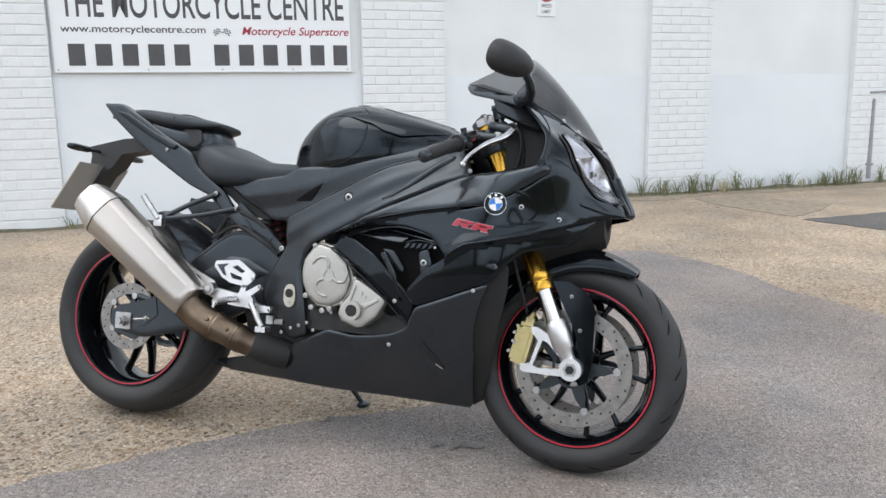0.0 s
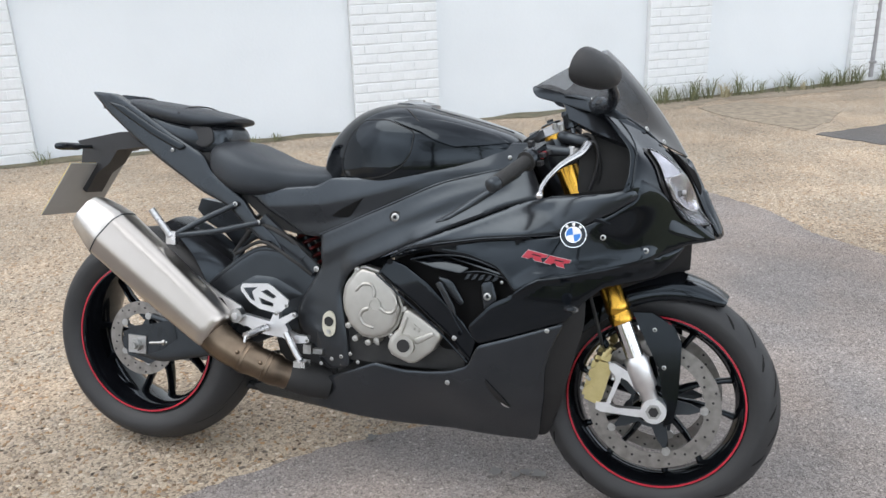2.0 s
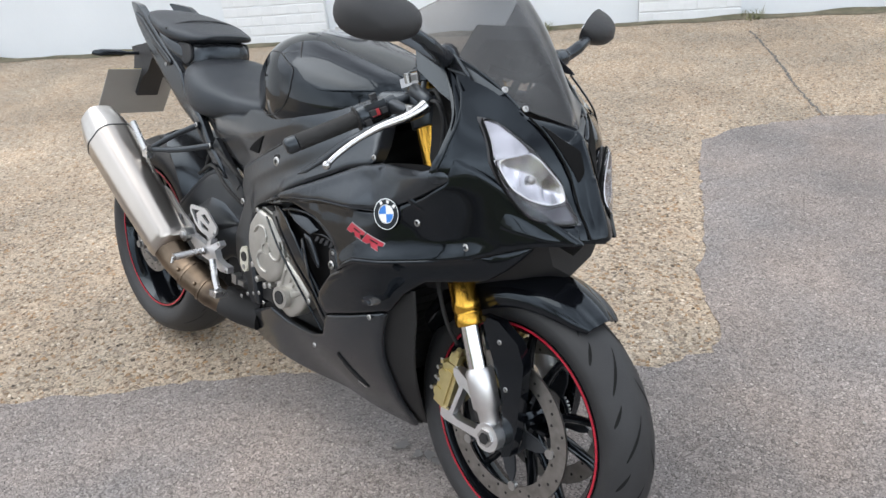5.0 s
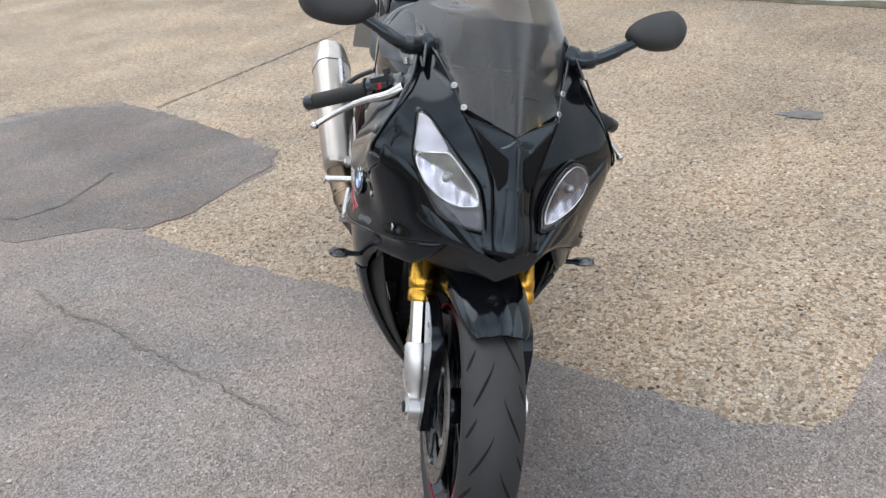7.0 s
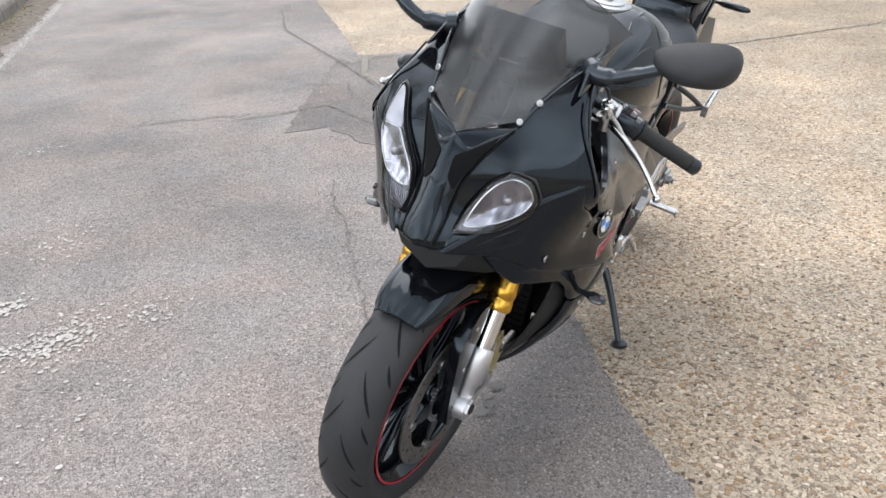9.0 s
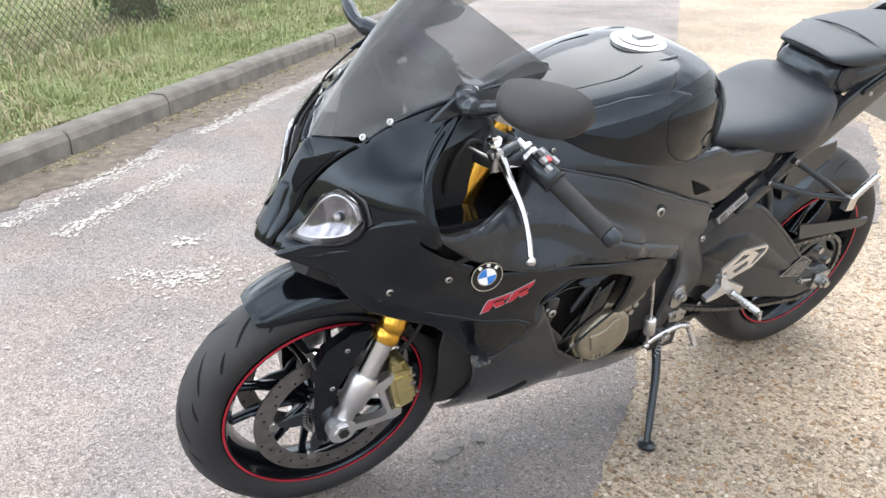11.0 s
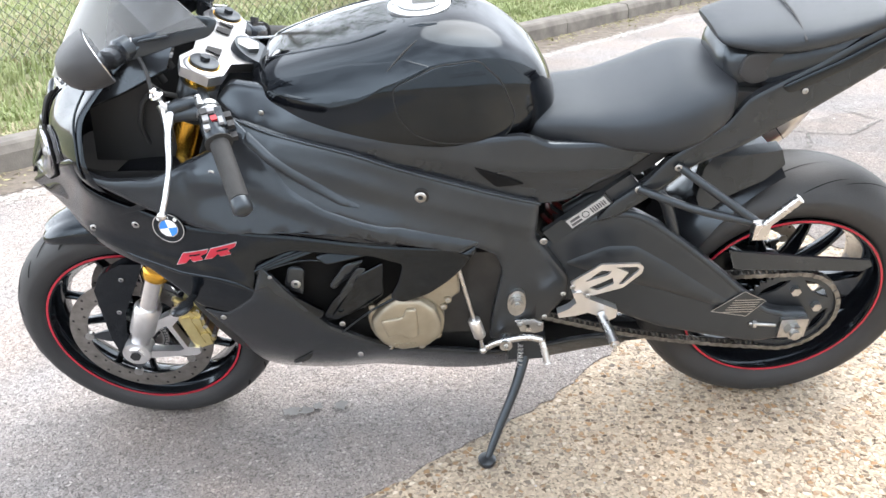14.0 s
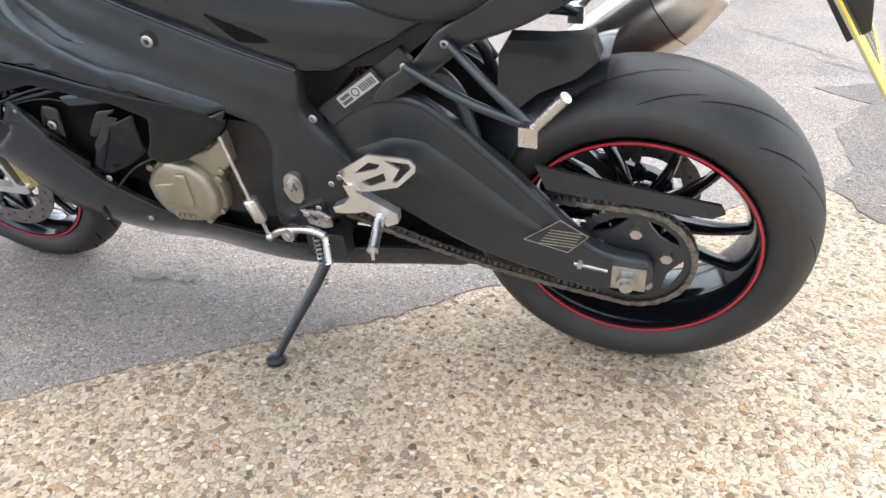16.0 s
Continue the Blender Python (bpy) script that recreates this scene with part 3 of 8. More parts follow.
def ribbon(bm, pts, w, z, amp, seed, step=0.025):
    """A thin uneven strip over the ground along a line."""
    rnd = random.Random(seed)
    line = []
    for a, b in zip(pts, pts[1:]):
        n = max(1, int(math.dist(a, b) / step))
        for k in range(n):
            t = k / n
            line.append(Vector((a[0] + (b[0] - a[0]) * t + rnd.uniform(-amp, amp), a[1] + (b[1] - a[1]) * t + rnd.uniform(-amp, amp), z)))
    line.append(Vector((*pts[-1], z)))
    prev = None
    for i, p in enumerate(line):
        d = (line[min(i + 1, len(line) - 1)] - line[max(i - 1, 0)]).normalized()
        s_ = Vector((-d.y, d.x, 0)) * w * rnd.uniform(0.3, 1.0)
        cur = (bm.verts.new(p - s_), bm.verts.new(p + s_))
        if prev:
            bm.faces.new((prev[0], cur[0], cur[1], prev[1]))
        prev = cur
    return bm


CRACKM = pm("crack_dirt", (0.07, 0.065, 0.06), (0.21, 0.195, 0.18), 30, 0.95)
PALECRACK = pm("pale_crack_filler", (0.26, 0.23, 0.19), (0.16, 0.15, 0.13), 30, 0.95)
DIRTM = pm("gutter_dirt", (0.075, 0.06, 0.046), (0.175, 0.146, 0.118), 16, 0.95, bump=1.0, bscale=90, detail=8)
for name, pts, w, m in (("crack", [(-0.79, -1.31), (-0.58, -1.15), (-0.40, -0.95), (-0.24, -0.83), (-0.10, -0.70), (0.01, -0.6), (0.16, -0.47), (0.23, -0.41), (0.31, -0.33)], 0.0045, CRACKM),
                        ("crack", [(-1.32, -2.41), (-1.54, -2.24), (-1.80, -2.09), (-1.97, -2.04), (-2.24, -2.26), (-2.12, -2.57)], 0.008, CRACKM),
                        ("crack", [(-1.80, -2.09), (-1.57, -1.60), (-1.66, -1.42), (-2.04, -1.25)], 0.008, CRACKM),
                        ("crack", [(-1.63, -2.19), (-1.3, -2.6), (-0.9, -3.0)], 0.006, CRACKM),
                        ("crack", [(-2.3, -2.1), (-2.9, -2.9), (-3.6, -3.9), (-4.4, -4.6)], 0.009, CRACKM),
                        ("pale_crack", [(-3.02, -2.65), (-2.54, -2.35), (-2.36, -2.10), (-2.24, -1.95)], 0.03, PALECRACK),
                        ("yard_crack", [(-1.16, 4.79), (-0.67, 4.15), (-0.26, 3.56), (0.07, 3.13)], 0.010, CRACKM),
                        ("yard_crack", [(-3.2, -1.2), (-4.2, -0.4), (-5.6, 0.7)], 0.012, CRACKM)):
    bm = ribbon(bmesh.new(), pts, w, 0.010 if "yard" not in name else 0.004, 0.009, len(name) + 3 * len(pts))
    tagged(link_bm(name, bm, m, False), "ragged crack line in the ground surface", "crack", kind="structure")
E1, E2 = Vector((0.7071, 0.7071, 0)), Vector((0.7071, -0.7071, 0))


def along(a, n, z=0.0):
    """A place by its distance along the kerb and out from the machine towards it."""
    p = E1 * a + E2 * n
    return Vector((p.x, p.y, z))


rnd = random.Random(11)
bm = bmesh.new()
lo, hi = [], []
for k in range(1400):
    a = -16 + 22 * k / 1399
    lo.append(along(a, 2.47 + 0.14 * noise.noise(Vector((a * 1.7, 3, 0))) + 0.05 * noise.noise(Vector((a * 9, 8, 0))) + 0.03 * noise.noise(Vector((a * 33, 5, 0))), 0.0062))
    hi.append(along(a, 2.81, 0.0062))
a_, b_ = [bm.verts.new(p) for p in lo], [bm.verts.new(p) for p in hi]
for i in range(1399):
    bm.faces.new((a_[i], a_[i + 1], b_[i + 1], b_[i]))
tagged(link_bm("gutter", bm, DIRTM, False), "brown dirt and grit lying along the kerb", "gutter dirt", kind="structure")


def blob(bm, c, r, z, rnd, n=9, st=1.0):
    vs = []
    for k in range(n):
        t = 2 * math.pi * k / n
        q = r * rnd.uniform(0.45, 1.1)
        vs.append(bm.verts.new(c + E1 * (q * st * math.cos(t)) + E2 * (q * math.sin(t)) + Vector((0, 0, z))))
    bm.faces.new(vs)


PALE = pm("worn_white_road_paint", (0.50, 0.475, 0.44), (0.33, 0.31, 0.285), 22, 0.85, bump=0.6, bscale=150)
for line, (n0, a0, a1, dens) in enumerate(((2.40, -9.0, 0.0, 0.75), (2.10, -1.6, -0.2, 0.6), (2.42, -0.1, 1.2, 0.4))):
    bm = bmesh.new()
    a = a0
    while a < a1:
        if noise.noise(Vector((a * 1.3, line * 9.0, 0))) > -0.05 - dens * 0.3:
            blob(bm, along(a, n0 + rnd.gauss(0, 0.03) + 0.02 * noise.noise(Vector((a * 4, 2, 0)))), rnd.uniform(0.002, 0.0085), 0.0066 + rnd.uniform(0, 0.0005), rnd, 9, 1.9)
        a += rnd.uniform(0.0007, 0.0028)
    tagged(link_bm("road_marking", bm, PALE, False), "worn broken white paint line along the kerb", "road marking", kind="structure")
bm = bmesh.new()
for cx, cy, sx, n in ((0.63, -1.60, 0.07, 40), (0.68, -1.27, 0.14, 130), (0.84, -1.36, 0.09, 40), (0.45, -1.15, 0.12, 30), (0.2, -1.9, 0.2, 30), (-0.5, -3.0, 0.1, 20), (-1.7, -4.57, 0.12, 40), (0.95, -0.9, 0.25, 14)):
    for k in range(2 * n):
        blob(bm, Vector((cx + rnd.gauss(0, sx * 0.55), cy + rnd.gauss(0, sx * 0.4), 0)), rnd.uniform(0.003, 0.0105), 0.0075 + rnd.uniform(0, 0.0008), rnd, 7)
tagged(link_bm("exposed_stone", bm, PALE, False), "pale stones showing through worn asphalt", "exposed stones", kind="stuff")
# dry leaves, straw and crumbs of soil at the foot of the kerb
LITTERM = pm("dry_litter", (0.40, 0.36, 0.21), (0.17, 0.16, 0.07), 9, 0.95)
lit = random.Random(77)
bm = bmesh.new()
for k in range(2600):
    a = lit.uniform(-8, 3)
    if noise.noise(Vector((a * 2.3, 6, 0))) < lit.uniform(-0.5, 0.25):
        continue
    n = 2.80 - abs(lit.gauss(0, 0.11))
    p = along(a, n, 0.0075)
    t, l, w = lit.uniform(0, 6.28), lit.uniform(0.006, 0.022), lit.uniform(0.0015, 0.007)
    u, v = Vector((math.cos(t), math.sin(t), 0)), Vector((-math.sin(t), math.cos(t), 0))
    up = Vector((0, 0, lit.uniform(0.001, 0.009)))
    bm.faces.new([bm.verts.new(q) for q in (p - u * l, p - v * w + up, p + u * l + up * 0.4, p + v * w)])
tagged(link_bm("leaf_litter", bm, LITTERM, False), "dry leaves and straw lying along the kerb foot", "leaf litter", kind="stuff")
# small grit and oil spots by the machine
bm = bmesh.new()
for k in range(260):
    x, y = rnd.uniform(-3, 2.2), rnd.uniform(-3.0, 3.0)
    bmesh.ops.create_icosphere(bm, subdivisions=1, radius=rnd.uniform(0.002, 0.006), matrix=Matrix.Translation((x, y, 0.008)) @ Matrix.Diagonal((1, rnd.uniform(0.6, 1.2), 0.6, 1)))
tagged(link_bm("loose_grit", bm, PALE), "scattered pale grit on the ground", "grit", kind="stuff")
OILM = pm("oil_stain", (0.10, 0.096, 0.093), (0.17, 0.163, 0.158), 20, 0.7)
for cx, cy, r in ((0.30, 0.055, 0.022), (0.357, 0.05, 0.016), (0.385, 0.07, 0.02), (0.42, 0.07, 0.024), (-0.1, 0.13, 0.02)):
    bm = bmesh.new()
    blob(bm, Vector((cx, cy, 0)), r, 0.0102, rnd, 16)
    tagged(link_bm("oil_stain", bm, OILM, False), "small dark oil stain on the asphalt", "stain", "oil stains")
bm = bmesh.new()
blob(bm, Vector((-1.37, 2.12, 0)), 0.11, 0.005, rnd, 20)
tagged(link_bm("stain", bm, OILM, False), "round dark stain on the concrete yard", "stain")

# ---- painted brick wall ----
WALL_TH, WALL_D = radians(37.3), 5.02
WALLM = Matrix.Translation((-math.sin(WALL_TH) * WALL_D, math.cos(WALL_TH) * WALL_D, 0)) @ Matrix.Rotation(WALL_TH, 4, "Z")
# wall frame: x along the wall, y into it, z up
bm = bmesh.new()
box(bm, -26, 40, 0.058, 0.35, -0.3, 4.4)
wall = tagged(link_bm("wall_yard", bm, PAINTWHITE, False), "white painted rendered yard wall with brick piers", "wall", kind="structure")
wall.matrix_world = WALLM
BW, BH, MJ, UJ = 0.221, 0.073, 0.009, 0.0012
brick_me = []
for w in (BW,):
    bm = bmesh.new()
    box(bm, 0, w, -0.0125, 0.03, 0, BH)
    bmesh.ops.bevel(bm, geom=[e for e in bm.edges if abs(e.verts[0].co.x - e.verts[1].co.x) > 0.1], offset=0.006, segments=2, profile=0.5, affect="EDGES")
    bmesh.ops.bevel(bm, geom=[e for e in bm.edges if abs(e.verts[0].co.z - e.verts[1].co.z) > 0.05 and e.verts[0].co.y < 0], offset=0.0015, segments=1, affect="EDGES")
    ob = link_bm("brick", bm, BRICKWHITE, False)
    brick_me.append(ob.data)
    bpy.data.objects.remove(ob)
PIERS = [(-8.4, -7.55), (-5.4, -4.55), (-2.24, -1.345), (1.225, 2.0), (4.2, 4.91), (6.79, 7.56), (9.7, 10.45)]
PANELM = pm("pale_blue_white_paint", (0.70, 0.735, 0.76), (0.64, 0.675, 0.70), 0.9, 0.65, bump=0.5, bscale=40, detail=8)
for i, (u0, u1) in enumerate(PIERS):
    bm = bmesh.new()
    box(bm, u0, u1, -0.004, 0.06, -0.3, 4.4)
    pier = tagged(link_bm("brick_pier", bm, BRICKWHITE, False), "white painted brick pier in the wall", "pier", "wall piers", "structure")
    pier.matrix_world = WALLM
    if i + 1 < len(PIERS):
        v1 = PIERS[i + 1][0]
        bm = bmesh.new()
        box(bm, u1 + 0.002, v1 - 0.002, 0.046, 0.06, -0.3, 1.225)
        bevel(bm, 0.006, 1)
        pn = tagged(link_bm("wall_plinth", bm, PANELM, False), "smooth pale painted lower wall panel with a ledge", "wall panel", "wall panels", "structure")
        pn.matrix_world = WALLM
# ---- sign boards ----
def text_mesh(body, height, width, shear=0.0):
    c = bpy.data.curves.new("lettering", "FONT")
    c.body = body
    c.size = 1.0
    c.shear = shear
    c.offset = 0.012
    ob = new("lettering", c)
    bpy.context.view_layer.update()
    me = bpy.data.meshes.new_from_object(ob.evaluated_get(bpy.context.evaluated_depsgraph_get()))
    bpy.data.objects.remove(ob)
    co = np.array([v.co[:] for v in me.vertices])
    lo, hi = co.min(0), co.max(0)
    for v in me.vertices:
        v.co = ((v.co.x - lo[0]) / (hi[0] - lo[0]) * width, 0, (v.co.y - lo[1]) / (hi[1] - lo[1]) * height)
    return me


def lettering(parent, body, x, z, height, width, mat, y, shear=0.0):
    me = text_mesh(body, height, width, shear)
    me.materials.append(mat)
    o = new("lettering", me)
    o.parent = parent
    o.location = (x, y, z)
    return o


sign = thing("shop_sign", WALLM, "large white shop sign board with dark grey lettering", "sign")
bm = bmesh.new()
box(bm, -1.315, 1.122, 0.018, 0.056, 1.275, 2.30)
bevel(bm, 0.003, 1)
part("board", bm, SIGNWHITE, sign, "", False)
bm = bmesh.new()
for x0, x1, z0, z1 in ((-1.322, 1.129, 1.268, 1.275), (-1.322, 1.129, 2.30, 2.307), (-1.322, -1.315, 1.275, 2.30), (1.122, 1.129, 1.275, 2.30)):
    box(bm, x0, x1, 0.015, 0.056, z0, z1)
part("frame", bm, pm("weathered_alu_trim", (0.62, 0.64, 0.65), (0.55, 0.57, 0.58), 12, 0.5), sign, "thin grey metal trim", False)
lettering(sign, "THE MOTORCYCLE CENTRE", -1.24, 1.71, 0.235, 2.31, SIGNGREY, 0.0165)
lettering(sign, "Motorcycle Superstore", 0.18, 1.56, 0.09, 0.93, SIGNRED, 0.0165, 0.25)
lettering(sign, "www.motorcyclecentre.com", -1.25, 1.575, 0.075, 1.13, SIGNGREY, 0.0165)
for k in range(11):
    x0 = -1.225 + k * 0.205 + (0.12 if k > 4 else 0) - (0.0)
    bm = bmesh.new()
    box(bm, x0 + 0.02, x0 + 0.145, 0.0155, 0.0178, 1.325, 1.50)
    part("number_bar", bm, SIGNGREY, sign, "", False)
for sgn in (-1, 1):
    bm = bmesh.new()
    for i in range(5):
        for j in range(4):
            if (i + j) % 2 == 0:
                q = Matrix.Translation((0.015, 0.016, 1.61)) @ Matrix.Rotation(radians(sgn * 28), 4, "Y")
                box(bm, sgn * 0.012 + sgn * i * 0.013 - 0.0065, sgn * 0.012 + sgn * i * 0.013 + 0.0065, 0, 0.0015, j * 0.012 - 0.008, j * 0.012 + 0.004, q)
    part("chequered_flag", bm, SIGNGREY, sign, "", False)
for x in (-1.29, -0.6, 0.0, 0.6, 1.09):
    bm = bmesh.new()
    disc_solid(bm, 0.008, 0.013, 0.018, 12, Matrix.Translation((x, 0, 1.292)))
    part("fixing_screw", bm, STEEL, sign)
lim = thing("speed_sign", WALLM, "small white speed limit sign with a red ring", "sign")
bm = bmesh.new()
box(bm, 2.965, 3.155, 0.045, 0.057, 1.79, 2.12)
part("board", bm, SIGNWHITE, lim, "", False)
bm = bmesh.new()
disc_solid(bm, 0.085, 0.041, 0.0445, 40, Matrix.Translation((3.06, 0, 2.005)), 0.066)
part("ring", bm, SIGNRED, lim, "red ring")
lettering(lim, "SPEED", 3.005, 1.868, 0.032, 0.11, SIGNGREY, 0.0435)
lettering(lim, "LIMIT", 3.012, 1.815, 0.032, 0.096, SIGNGREY, 0.0435)
bm = bmesh.new()
tube(bm, [(7.10, -0.01, 0.05), (7.10, -0.01, 0.95)], [0.03, 0.02], 12)
tube(bm, [(7.10, -0.01, 0.20), (7.10, -0.01, 0.225)], 0.05, 12)
pipe = tagged(link_bm("wall_pipe", bm, PIPEM), "short grey pipe standing against the wall", "pipe")
pipe.matrix_world = WALLM
bm = bmesh.new()
tube(bm, [(7.04, -0.02, 1.02), (7.3, -0.02, 1.03), (8.2, -0.02, 1.06)], 0.012, 8)
hk = tagged(link_bm("wall_cable", bm, PIPEM), "thin grey cable fixed along the wall", "cable")
hk.matrix_world = WALLM

# weeds along the wall foot
def tuft(bm, c, h, n, spread, rnd, w=0.004):
    for k in range(n):
        a = rnd.uniform(0, 2 * math.pi)
        b0 = c + Vector((math.cos(a), math.sin(a), 0)) * rnd.uniform(0, spread)
        lean = Vector((rnd.uniform(-1, 1), rnd.uniform(-1, 1), 0)) * h * 0.55
        hh = h * rnd.uniform(0.4, 1.0)
        d = Vector((-math.sin(a), math.cos(a), 0)) * w * rnd.uniform(0.6, 1.4)
        m_ = b0 + lean * 0.35 + Vector((0, 0, hh * 0.65))
        t_ = b0 + lean + Vector((0, 0, hh * rnd.uniform(0.75, 1.0)))
        v = [bm.verts.new(p) for p in (b0 - d, b0 + d, m_ + d * 0.8, m_ - d * 0.8, t_)]
        bm.faces.new((v[0], v[1], v[2], v[3]))
        bm.faces.new((v[3], v[2], v[4]))


def weed(u, h, n, spread, mat, label):
    bm = bmesh.new()
    tuft(bm, Vector((0, 0, 0)), h, n, spread, rnd)
    ob = tagged(link_bm("weed_clump", bm, mat, False), label, "weeds", "weeds at the wall")
    p = WALLM @ Vector((u, -0.05 - rnd.uniform(0, 0.08), 0.0))
    ob.location = p
    return ob


rnd = random.Random(21)
for u in [4.15 + 0.1 * k for k in range(13)] + [5.6, 5.8, 6.0, 6.1, 6.2, 6.35, 6.45, 6.55, 6.65, 6.75, 6.9, 7.15, 7.3, 7.5]:
    weed(u + rnd.uniform(-0.05, 0.05), rnd.uniform(0.12, 0.34), rnd.randint(14, 30), rnd.uniform(0.05, 0.1), WEEDM if rnd.random() < 0.7 else STRAWM, "scruffy green and dry weeds growing at the wall foot")
for u in (0.1, 0.3, 0.5, 2.05, 2.1, 3.9, 4.0, -1.3, -2.5):
    weed(u, rnd.uniform(0.05, 0.16), rnd.randint(12, 24), 0.07, WEEDM, "low green weeds growing at the wall foot")
MOSS = pm("moss_and_dirt", (0.085, 0.082, 0.05), (0.17, 0.148, 0.10), 9, 0.95, bump=1.0, bscale=60)
YARDDIRT = pm("trodden_yard_dirt", (0.18, 0.148, 0.112), (0.33, 0.275, 0.208), 14, 0.95, bump=1.0, bscale=90, detail=8)
bm = bmesh.new()
up_, dn_ = [], []
for k in range(300):
    u = -12 + 24 * k / 299
    up_.append(bm.verts.new((u, -0.006, 0.012 + 0.03 * max(0, noise.noise(Vector((u * 2.3, 0, 5))) + 0.25))))
    dn_.append(bm.verts.new((u, -0.06 - 0.10 * max(0, noise.noise(Vector((u * 1.9, 0, 1))) + 0.4), 0.004)))
for i in range(299):
    bm.faces.new((dn_[i], dn_[i + 1], up_[i + 1], up_[i]))
ms = tagged(link_bm("moss_line", bm, MOSS), "brown moss and dirt gathered along the wall foot", "moss", kind="stuff")
ms.matrix_world = WALLM
# trodden dirt spread from the weeds into the yard, and a mended strip before it
bm = bmesh.new()
near, far = [], []
for k in range(160):
    u = 3.4 + 6.4 * k / 159
    w = 0.10 + 0.34 * min(1, max(0, (u - 3.4) / 0.6)) * (0.65 + 0.7 * noise.noise(Vector((u * 1.1, 3, 0))) + 0.35 * noise.noise(Vector((u * 6, 8, 0))))
    near.append(bm.verts.new((u, -0.02, 0.0036)))
    far.append(bm.verts.new((u, -0.05 - max(0.03, w), 0.0034)))
for i in range(159):
    bm.faces.new((far[i], far[i + 1], near[i + 1], near[i]))
wd = tagged(link_bm("dirt", bm, YARDDIRT, False), "brown dirt trodden over the concrete below the weeds", "dirt", kind="stuff")
wd.matrix_world = WALLM
bm = slab(bmesh.new(), ragged([(0.80, 6.30), (1.02, 5.87), (1.38, 5.50), (1.64, 5.24), (1.86, 5.66), (2.03, 6.18), (1.62, 6.42), (1.23, 6.72)], 0.07, 0.012, 31), -0.02, 0.0042)
tagged(link_bm("yard_patch", bm, YARDDIRT, False), "brown mended patch in the concrete yard", "concrete patch", kind="structure")

# ---- kerb, verge, fence ----
kerb = tagged(new("kerb"), "weathered grey concrete kerb stones along the grass verge", "kerb", kind="structure")
kerb.matrix_world = Matrix.Rotation(radians(45), 4, "Z")
bm = bmesh.new()
pr = [(-2.80, -0.05), (-2.80, 0.09), (-2.815, 0.125), (-2.832, 0.137), (-2.935, 0.14), (-2.945, -0.05)]
for xx in ((0.003, 0.912),):
    a_ = [bm.verts.new((xx[0], y, z)) for y, z in pr]
    b_ = [bm.verts.new((xx[1], y, z)) for y, z in pr]
    for i in range(len(pr)):
        j = (i + 1) % len(pr)
        bm.faces.new((a_[i], a_[j], b_[j], b_[i]))
    bm.faces.new(a_[::-1])
    bm.faces.new(b_)
bevel(bm, 0.006, 1)
ks = part("kerb_stone", bm, KERBM, kerb, "", False)
ks.matrix_basis = Matrix.Translation((-0.66 - 0.915 * 12, 0, 0))
rk = random.Random(4)
for k in range(1, 34):
    share("kerb_stone", ks, kerb, Matrix.Translation((-0.66 + 0.915 * (k - 12), rk.uniform(-0.006, 0.006), rk.uniform(-0.006, 0.004))))
bm = bmesh.new()
nx, ny = 60, 40
grid = []
for i in range(nx + 1):
    row = []
    for j in range(ny + 1):
        a = -45 + 75 * i / nx
        n = 2.955 + (28.0) * (j / ny) ** 2.2
        z = 0.115 + 0.05 * noise.noise(Vector((a * 0.8, n * 0.9, 0))) * min(1, (n - 2.95) * 3) + 0.03 * min(1.5, n - 2.95) - 0.03 * min(1, max(0, n - 2.96) * 5)
        row.append(bm.verts.new(along(a, n, z)))
    grid.append(row)
for i in range(nx):
    for j in range(ny):
        bm.faces.new((grid[i][j], grid[i + 1][j], grid[i + 1][j + 1], grid[i][j + 1]))
verge = tagged(link_bm("verge", bm, TURF), "rough green grass verge and field behind the kerb", "grass", kind="structure")


def verge_z(a, n):
    return 0.115 + 0.05 * noise.noise(Vector((a * 0.8, n * 0.9, 0))) * min(1, (n - 2.95) * 3) + 0.03 * min(1.5, n - 2.95)


def grass_patch(name, mat, count, seed, hmin, hmax, label, where):
    rnd = random.Random(seed)
    verts, faces = [], []
    while len(faces) < count:
        a = rnd.uniform(-11.5, 1.2)
        n = 2.96 + 6.5 * rnd.random() ** 2.1
        if noise.noise(Vector((a * 1.1, n * 1.4, seed))) < where:
            continue
        p = along(a, n, verge_z(a, n) - 0.01)
        h = rnd.uniform(hmin, hmax) * (0.75 + 0.5 * noise.noise(Vector((a * 2, n * 2, 3))))
        if n < 3.2:
            h *= 0.5
        if 4.0 < n < 4.8:
            h *= 1.7
        t = rnd.uniform(0, 2 * math.pi)
        d = Vector((math.cos(t), math.sin(t), 0))
        w = d * rnd.uniform(0.003, 0.007)
        ln = Vector((-d.y, d.x, 0)) * h * rnd.uniform(0.1, 1.1)
        k = len(verts)
        verts += [p - w, p + w, p + ln * 0.4 + w * 0.7 + Vector((0, 0, h * 0.7)), p + ln * 0.4 - w * 0.7 + Vector((0, 0, h * 0.7)), p + ln + Vector((0, 0, h * rnd.uniform(0.7, 1.0)))]
        faces += [(k, k + 1, k + 2, k + 3), (k + 3, k + 2, k + 4)]
    me = bpy.data.meshes.new(name)
    me.from_pydata([tuple(v) for v in verts], [], faces)
    me.materials.append(mat)
    return tagged(new(name, me), label, "grass", kind="stuff")


grass_patch("grass", GRASSM, 170000, 31, 0.03, 0.10, "uncut green grass on the verge", -1.0)
grass_patch("dry_grass", STRAWM, 36000, 32, 0.03, 0.13, "dry straw-coloured grass cuttings on the verge", 0.05)

